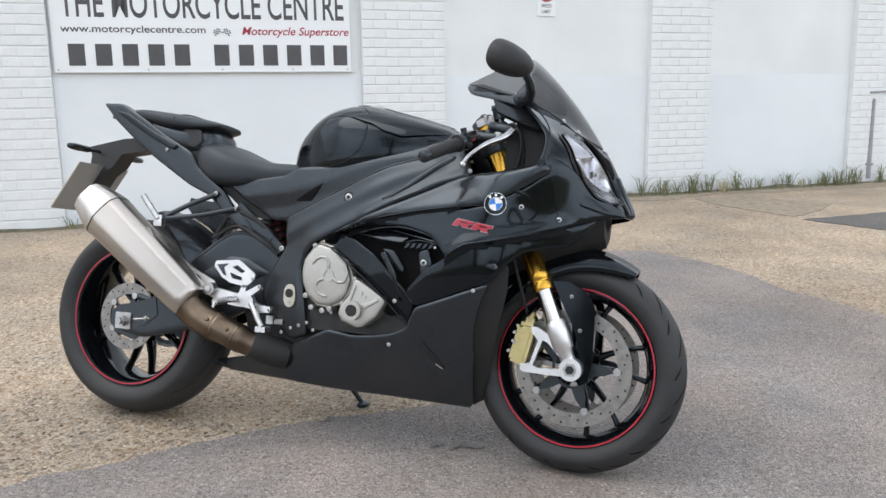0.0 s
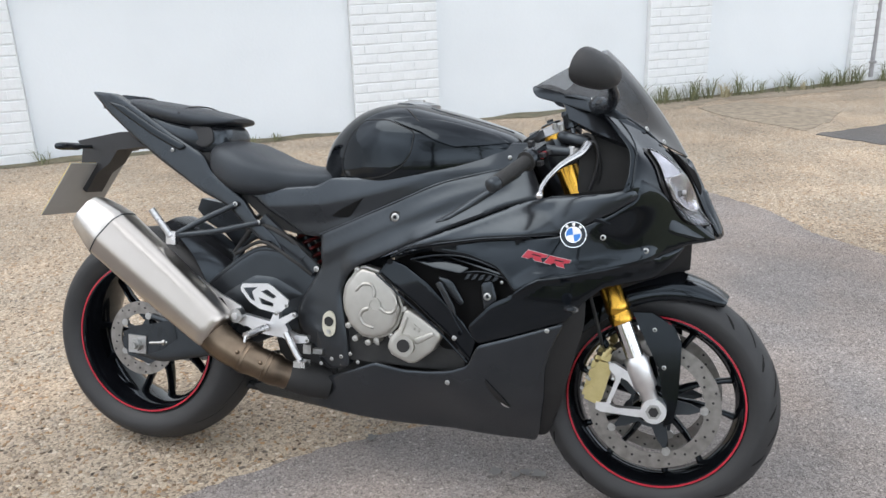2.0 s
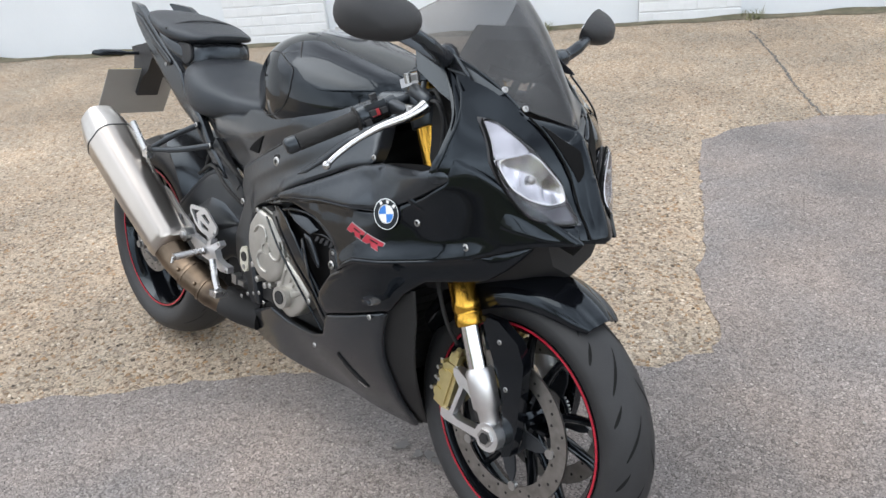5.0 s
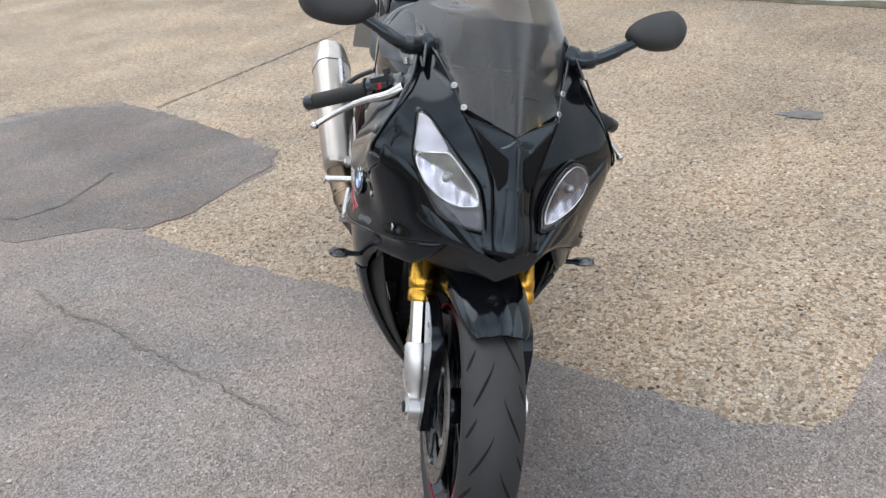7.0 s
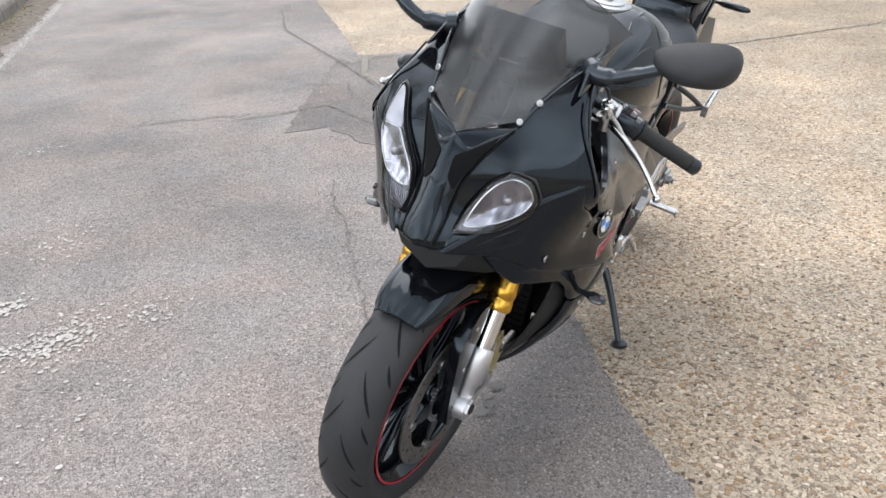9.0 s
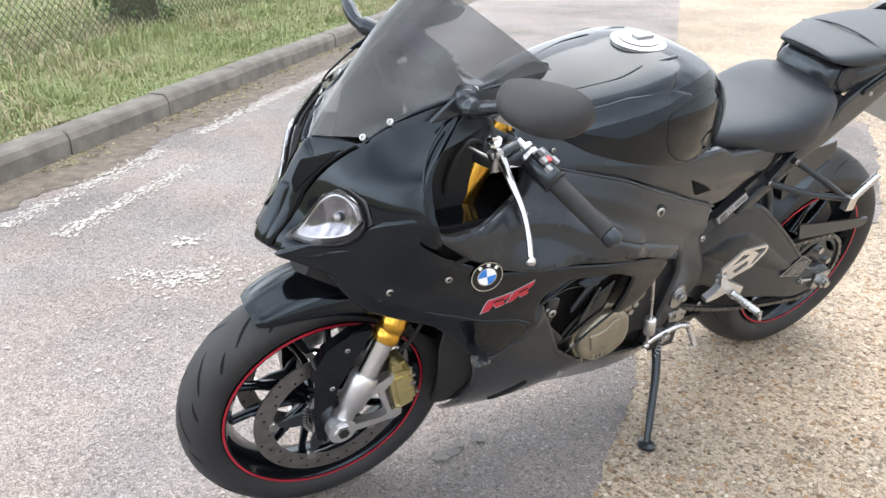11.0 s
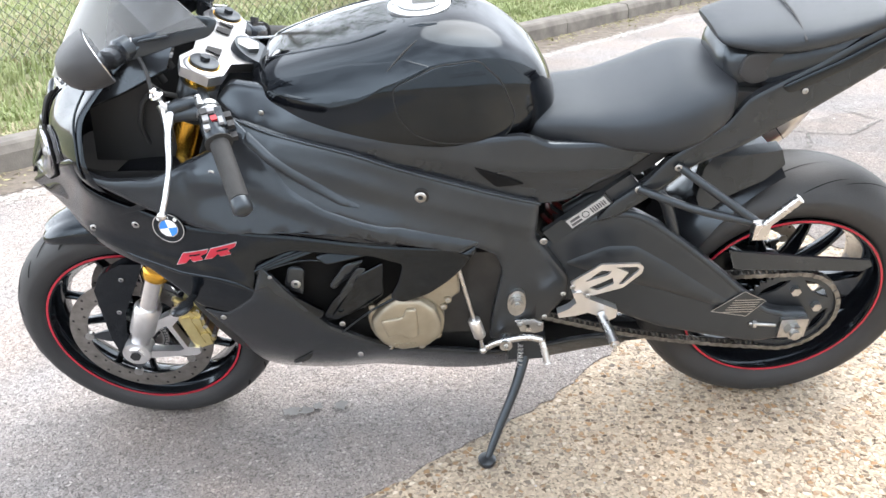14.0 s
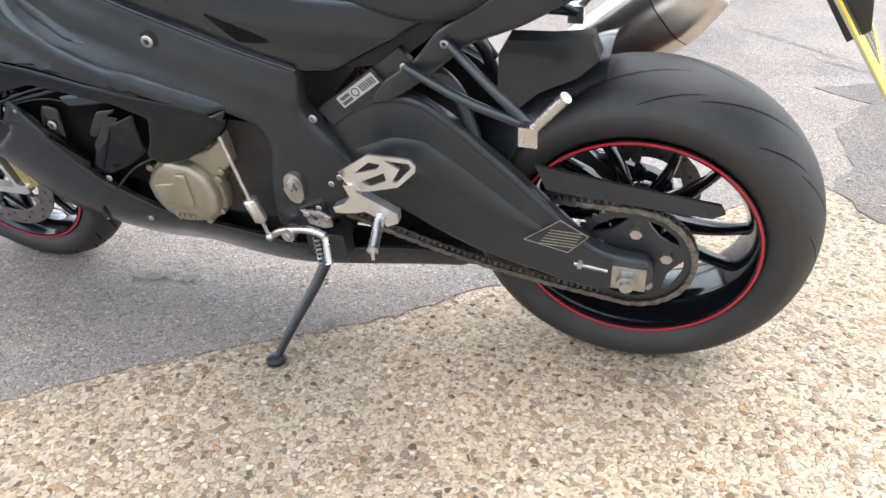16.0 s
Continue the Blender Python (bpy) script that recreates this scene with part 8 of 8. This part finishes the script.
def can_ring(f, ry, rz):
    c_ = A_ + (B_ - A_) * f
    return [c_ + Vector((0, 1, 0)) * (ry * u) + sx * (rz * v) for u, v in CAN]
bm = bmesh.new()
loft(bm, [can_ring(f, a, b) for f, a, b in ((-.02, .045, .050), (0.0, .052, .056), (0.05, .054, .058), (.5, .060, .066), (.95, .064, .070), (1.0, .064, .070))])
part("silencer_can", bm, TITAN, exh, "brushed titanium silencer body")
bm = bmesh.new()
loft(bm, [can_ring(f, a, b) for f, a, b in ((1.0, .0655, .0715), (1.012, .0655, .0715), (1.10, .060, .0645), (1.20, .052, .0545), (1.235, .048, .050), (1.245, .040, .040))])
part("end_cap", bm, TITANCAP, exh, "tapered silver end cap")
bm = bmesh.new()
loft(bm, [can_ring(f, a, b) for f, a, b in ((.993, .0652, .0712), (1.0005, .0652, .0712))])
part("can_strap", bm, FRAMEM, exh)
# black plug in the end cap; the opening's inner shade is painted
bm = bmesh.new()
loft(bm, [can_ring(f, .030, .030) for f in (1.20, 1.249)])
part("outlet", bm, BLACKHOLE, exh)
bm = bmesh.new()
pp = curve([(-.17, -.08, .262), (-.235, -.145, .283), (-.29, -.170, .308), (-.35, -.183, .333), (-.405, -.195, .362), (-.45, -.207, .405)], 5)
n_ = len(pp)
rad = [0.036 + 0.012 * (k / n_) + (0.003 if k in (8, 9, 14, 15) else 0) for k in range(n_)]
tube(bm, pp, rad, 24)
part("link_pipe", bm, HEATPIPE, exh, "bronze heat-stained link pipe")
bm = bmesh.new()
for c_, r_ in ((Vector((-.355, -.184, .336)), .0462), (Vector((-.293, -.171, .309)), .0430)):
    k_ = min(range(n_), key=lambda i: (Vector(pp[i]) - c_).length)
    d_ = (Vector(pp[min(k_ + 1, n_ - 1)]) - Vector(pp[k_ - 1])).normalized()
    q_ = Vector(pp[k_])
    bm = bmesh.new()
    tube(bm, [q_ - d_ * .007, q_ - d_ * .006, q_ - d_ * .002, q_ + d_ * .002, q_ + d_ * .006, q_ + d_ * .007], [r_ - .003, r_ + .001, r_, r_, r_ + .001, r_ - .003], 24)
    bmesh.ops.create_uvsphere(bm, u_segments=10, v_segments=6, radius=0.006, matrix=Matrix.Translation(q_ + Vector((0, -.9, .45)).normalized() * (r_ + .002)))
    part("pipe_clamp", bm, HEATPIPE, exh)
bm = bmesh.new()
tube(bm, [(-.245, -.148, .286), (-.24, -.146, .284), (-.195, -.115, .268), (-.15, -.085, .258)], [0.034, 0.042, 0.046, 0.046], 24)
part("exhaust_valve", bm, BLACKHOLE, exh)
bm = bmesh.new()
holed_plate(bm, [(-.54, .544), (-.506, .537), (-.438, .496), (-.375, .468), (-.354, .439), (-.292, .423), (-.314, .415), (-.365, .413), (-.409, .43), (-.454, .44), (-.492, .464), (-.538, .50)], [[(-.45, .486), (-.431, .483), (-.41, .456), (-.445, .47)]], -.169, -.163)
bevel(bm, 0.0015, 1)
part("silencer_hanger", bm, ALU, exh, "alloy silencer hanger")
# ---- rests and pedals ----
for s in (-1, 1):
    y = s * 0.175
    rest = new("footrest")
    rest.parent = bike
    tagged(rest, "machined alloy footrest with heel guard")
    # heel guard: an open arrow plate
    bm = bmesh.new()
    if s < 0:
        holed_plate(bm, [(-.369, .521), (-.363, .530), (-.287, .536), (-.273, .529), (-.226, .496), (-.229, .481), (-.255, .457), (-.273, .460), (-.312, .466), (-.341, .481), (-.368, .511)],
                    [[(-.361, .519), (-.317, .524), (-.335, .511), (-.325, .485), (-.337, .489)], [(-.308, .513), (-.290, .520), (-.262, .503), (-.273, .496)], [(-.315, .497), (-.271, .484), (-.271, .474), (-.305, .479)]], y - .0025, y + .0025)
    else:
        holed_plate(bm, [(-.221, .503), (-.280, .547), (-.355, .547), (-.365, .536), (-.363, .522), (-.329, .486), (-.274, .469), (-.260, .467), (-.230, .482)],
                    [[(-.250, .504), (-.281, .532), (-.302, .530), (-.295, .520)], [(-.260, .488), (-.306, .513), (-.309, .497), (-.278, .481)], [(-.309, .539), (-.353, .539), (-.357, .530), (-.328, .496), (-.319, .496), (-.336, .525)]], y - .0025, y + .0025)
    part("heel_guard", bm, ALU, rest, "open silver heel guard", False)
    bm = bmesh.new()
    if s < 0:
        prism(bm, [(-.356, .447), (-.28, .435), (-.270, .456), (-.252, .459), (-.255, .442), (-.215, .464), (-.205, .453), (-.235, .432), (-.224, .412), (-.203, .405), (-.169, .403), (-.170, .386), (-.207, .382), (-.245, .395), (-.284, .397), (-.327, .404), (-.360, .424), (-.380, .434), (-.378, .448)], y - s * .014, y + s * .004)
    else:
        prism(bm, [(-.203, .412), (-.199, .424), (-.222, .436), (-.236, .452), (-.226, .478), (-.244, .480), (-.258, .462), (-.288, .447), (-.323, .429), (-.322, .408), (-.300, .396), (-.287, .412), (-.262, .424), (-.235, .416)], y - s * .012, y + s * .006)
    bevel(bm, 0.003, 2)
    part("rest_bracket", bm, ALU, rest, "cast alloy rest bracket")
    bm = bmesh.new()
    n_ = 15
    p0, p1 = Vector((-.290, s * .182, .418)), Vector((-.304, s * .262, .410))
    tube(bm, [p0.lerp(p1, k / (n_ - 1)) for k in range(n_)], [0.009 if k % 2 else 0.0105 for k in range(n_)], 10)
    tube(bm, [p1, p1 + Vector((-.001, s * .004, -.016))], 0.004, 8)
    part("peg", bm, ALUBR, rest, "knurled alloy peg")
    for p in ((((-.206, .460), (-.168, .395), (-.229, .482), (-.260, .459)) if s < 0 else ((-.207, .480), (-.172, .420), (-.225, .497), (-.257, .472)))):
        bolt(rest, (p[0], y + s * .009, p[1]), s, 1.2)
    if s < 0:
        bm = bmesh.new()
        disc_solid(bm, 0.019, y - .02, y + .004, 24, Matrix.Translation((-.375, 0, .444)))
        bevel(bm, 0.003, 2)
        part("hanger_bolt", bm, STEEL, rest)
        bm = bmesh.new()
        disc_solid(bm, 0.010, y - .026, y - .004, 6, Matrix.Translation((-.375, 0, .444)))
        part("bolt_head", bm, ALU, rest)
        bm = bmesh.new()
        box(bm, -.195, -.172, -.152, -.128, .350, .375)
        box(bm, -.168, -.140, -.150, -.130, .352, .366)
        bevel(bm, 0.003, 2)
        part("brake_switch", bm, STEEL, rest)
    # pillion rest on a tubular bracket
    pr_ = new("pillion_footrest")
    pr_.parent = bike
    tagged(pr_, "folding pillion footrest on a tubular stay")
    bm = bmesh.new()
    e = Vector((-.565, s * .195, .648))
    tube(bm, curve([(-.415, s * .122, .738), (-.49, s * .165, .695), e], 5), 0.008, 10)
    tube(bm, curve([(-.345, s * .128, .692), (-.45, s * .165, .665), e], 5), 0.008, 10)
    part("stay", bm, FRAMEM, pr_)
    bm = bmesh.new()
    p1 = Vector((-.618, s * .205, .718))
    n_ = 13
    tube(bm, [e.lerp(p1, k / (n_ - 1)) + Vector((0, s * 0.012, 0)) for k in range(n_)], [0.0085 if k % 2 else 0.0098 for k in range(n_)], 10)
    box(bm, e.x - .013, e.x + .016, e.y - .006 + s * .01, e.y + .012 + s * .01, e.z - .022, e.z + .012)
    part("peg", bm, ALUBR, pr_, "ribbed alloy peg")
    for p in ((-.415, .738), (-.345, .692)):
        bolt(pr_, (p[0], s * .131, p[1]), s, 1.5)
# brake pedal
bm = bmesh.new()
tube(bm, curve([(-.225, -.192, .412), (-.208, -.197, .388), (-.19, -.202, .362), (-.176, -.204, .345)], 5), [0.009] * 16, 10)
box(bm, -.188, -.155, -.222, -.19, .330, .346)
bevel(bm, 0.002, 1)
part("brake_pedal", bm, ALUBR, bike, "alloy rear brake pedal")
# gear lever with rod
gl = new("gear_lever")
gl.parent = bike
tagged(gl, "alloy gear lever with shift rod")
bm = bmesh.new()
tube(bm, curve([(-.050, .170, .322), (-.072, .174, .340), (-.10, .176, .350), (-.14, .178, .357), (-.170, .18, .350)], 5), [0.0075] * 21, 10)
disc_solid(bm, 0.0135, .160, .186, 20, Matrix.Translation((-.094, 0, .340)))
bevel(bm, 0.0015, 1)
la_ = part("lever_arm", bm, ALUBR, gl, "polished alloy lever arm")
bm = bmesh.new()
tube(bm, [Vector((-.170, .180, .350)).lerp(Vector((-.182, .205, .304)), k / 14) for k in range(15)], [0.0072 if k % 2 else 0.0085 for k in range(15)], 10)
part("toe_peg", bm, ALUBR, la_, "ribbed toe peg")
bm = bmesh.new()
tube(bm, [(-.046, .174, .318), (-.042, .175, .345), (-.038, .176, .368)], 0.0042, 10)
tube(bm, [(-.026, .178, .412), (.004, .172, .545)], 0.0042, 10)
bmesh.ops.create_uvsphere(bm, u_segments=12, v_segments=8, radius=0.0085, matrix=Matrix.Translation((-.046, .174, .320)))
sr_ = part("shift_rod", bm, ALUBR, gl)
bm = bmesh.new()
tube(bm, [(-.039, .176, .362), (-.0385, .176, .366), (-.0265, .178, .411), (-.026, .178, .414)], [0.010, 0.0135, 0.0135, 0.010], 16)
part("quickshift_sensor", bm, ALU, sr_, "bright alloy sensor body")
bm = bmesh.new()
holed_plate(bm, [(-.12, .375), (-.112, .384), (-.155, .386), (-.176, .374), (-.176, .352), (-.160, .346), (-.128, .352)], [[(-.137, .366), (-.143, .372), (-.149, .366), (-.143, .360)]], .150, .154)
part("lever_plate", bm, ALUBR, gl, "", False)
for p in ((-.094, .340), (-.168, .372), (-.126, .374)):
    bolt(gl, (p[0], .187 if p[0] == -.094 else .155, p[1]), 1, 1.5)
# side stand
stand = new("side_stand")
stand.parent = bike
tagged(stand, "black steel side stand, folded out")
def upright(x, y, z):
    """From the level world into the machine's own axes."""
    a = radians(LEAN)
    return Vector((x, y * math.cos(a) - z * math.sin(a), y * math.sin(a) + z * math.cos(a)))
ft = upright(-.052, .277, .012)
tp = Vector((-.145, .125, .262))
bm = bmesh.new()
tube(bm, curve([tp, tp.lerp(ft, .3) + Vector((-.004, .004, 0)), tp.lerp(ft, .7) + Vector((0, .004, 0)), ft], 6), [0.0125 - 0.0045 * k / 18 for k in range(19)], 12)
part("leg", bm, FRAMEM, stand)
bm = bmesh.new()
f0 = upright(-.052, .275, .003)
for k in range(1):
    loft(bm, [[upright(-.050 + 0.020 * q * math.cos(a), .279 + 0.024 * q * math.sin(a), z) for a in [2 * math.pi * j / 20 for j in range(20)]] for z, q in ((.001, .85), (.004, 1.0), (.012, 1.0), (.018, .6))])
part("foot", bm, FRAMEM, stand)
bm = bmesh.new()
box(bm, -.185, -.105, .10, .14, .255, .32)
bevel(bm, 0.006, 2)
part("stand_bracket", bm, FRAMEM, stand)
bm = bmesh.new()
tube(bm, [(-.13 + 0.006 * math.cos(k * 1.2), .148 + 0.006 * math.sin(k * 1.2), .31 - .0022 * k) for k in range(60)], 0.0016, 6)
part("return_spring", bm, STEEL, stand)

# ---- trees behind the fence ----
BARK = pm("mottled_bark", (0.34, 0.31, 0.27), (0.13, 0.115, 0.095), 16, 0.95, bump=1.0, bscale=50, stretch=(1, 1, 0.5), detail=8)
DARKBARK = pm("ivy_dark_bark", (0.05, 0.055, 0.03), (0.1, 0.09, 0.06), 14, 0.95, bump=1.0, bscale=40)
LEAFM = pm("tree_leaves", (0.05, 0.09, 0.02), (0.09, 0.13, 0.035), 4, 0.6)


def tree(a, n, r, h, mat, seed, label, ivy=0):
    rnd = random.Random(seed)
    base = along(a, n, verge_z(a, n) - 0.05)
    t = thing("tree", Matrix.Translation(base), label, "tree", "trees behind the fence")
    lean = Vector((rnd.uniform(-0.05, 0.05), rnd.uniform(-0.05, 0.05), 1))
    bm = bmesh.new()
    pts, rs = [], []
    for k in range(12):
        f = k / 11
        pts.append(lean * (h * f) + Vector((0.03 * math.sin(f * 5 + seed), 0.03 * math.cos(f * 4), 0)))
        rs.append(r * (1 + 0.9 * max(0, 0.12 - f) / 0.12 * 0.6) * (1 - 0.6 * f))
    tube(bm, pts, rs, 18)
    for v in bm.verts:
        q = noise.noise(v.co * 9 + Vector((seed, 0, 0)))
        v.co.x += 0.02 * q
        v.co.y += 0.02 * noise.noise(v.co * 8 + Vector((0, seed, 0)))
    part("trunk", bm, mat, t, "mottled grey-brown trunk")
    tips = []
    for k in range(7):
        f = 0.5 + 0.07 * k
        p0 = lean * (h * f)
        ang = k * 2.4 + seed
        d = Vector((math.cos(ang), math.sin(ang), 0.7)) * (1.5 - 0.12 * k)
        bm = bmesh.new()
        cc = curve([p0, p0 + d * 0.5 + Vector((0, 0, 0.1)), p0 + d], 4)
        tube(bm, cc, [r * 0.35 * (1 - 0.75 * i / (len(cc) - 1)) for i in range(len(cc))], 8)
        part("limb", bm, mat, t)
        tips += [cc[4], cc[6], cc[-1]]
    vs, fs = [], []
    for c in tips + [lean * h]:
        for _ in range(170):
            p = c + Vector((rnd.gauss(0, 0.38), rnd.gauss(0, 0.38), rnd.gauss(0.1, 0.3)))
            u = Vector((rnd.uniform(-1, 1), rnd.uniform(-1, 1), rnd.uniform(-0.6, 0.6))).normalized() * rnd.uniform(0.03, 0.055)
            w = u.cross(Vector((rnd.uniform(-1, 1), rnd.uniform(-1, 1), 1))).normalized() * u.length * 0.5
            k = len(vs)
            vs += [tuple(p - u), tuple(p + w), tuple(p + u), tuple(p - w)]
            fs.append((k, k + 1, k + 2, k + 3))
    me = bpy.data.meshes.new("crown")
    me.from_pydata(vs, [], fs)
    me.materials.append(LEAFM)
    cr = new("crown", me)
    cr.parent = t
    tagged(cr, "loose crown of small green leaves")
    if ivy:
        vs, fs = [], []
        for _ in range(ivy):
            ang, z = rnd.uniform(0, 2 * math.pi), rnd.uniform(0, 1.6) ** 1.0
            p = Vector((math.cos(ang), math.sin(ang), 0)) * (r * 1.25 + rnd.uniform(0, 0.16) * (1.3 - 0.5 * z)) + lean * z
            u = Vector((rnd.uniform(-1, 1), rnd.uniform(-1, 1), rnd.uniform(-1, 1))).normalized() * rnd.uniform(0.02, 0.045)
            w = u.cross(Vector((rnd.uniform(-1, 1), 0.3, 1))).normalized() * u.length * 0.6
            k = len(vs)
            vs += [tuple(p - u), tuple(p + w), tuple(p + u), tuple(p - w)]
            fs.append((k, k + 1, k + 2, k + 3))
        me = bpy.data.meshes.new("ivy")
        me.from_pydata(vs, [], fs)
        me.materials.append(LEAFM)
        iv = new("ivy", me)
        iv.parent = t
        tagged(iv, "dark ivy round the trunk")


tree(-1.56, 4.62, 0.095, 4.2, BARK, 3, "slim mottled-bark tree standing behind the wire fence")
tree(-5.05, 4.75, 0.16, 4.8, DARKBARK, 8, "dark ivy-clad tree standing behind the wire fence", 1600)

# ---- bricks of the piers ----
rb = random.Random(9)
for pier, (u0, u1) in zip([o for o in scene.objects if o.name.startswith("brick_pier")], PIERS):
    if u0 < -3 or u0 > 9:
        continue
    for row in range(27):
        z = 0.005 + row * (BH + MJ)
        x = u0 + (0.0 if row % 2 else -(BW + UJ) / 2)
        while x < u1 - 0.02:
            a, b = max(x, u0), min(x + BW, u1)
            if b - a > 0.03:
                o = new("brick", brick_me[0])
                o.parent = pier
                o.matrix_basis = Matrix.Translation((a, rb.uniform(-0.001, 0.001), z + rb.uniform(-0.0015, 0.0015))) @ Matrix.Rotation(rb.uniform(-0.010, 0.010), 4, "Y") @ Matrix.Diagonal(((b - a) / BW, 1, 1, 1))
            x += BW + UJ
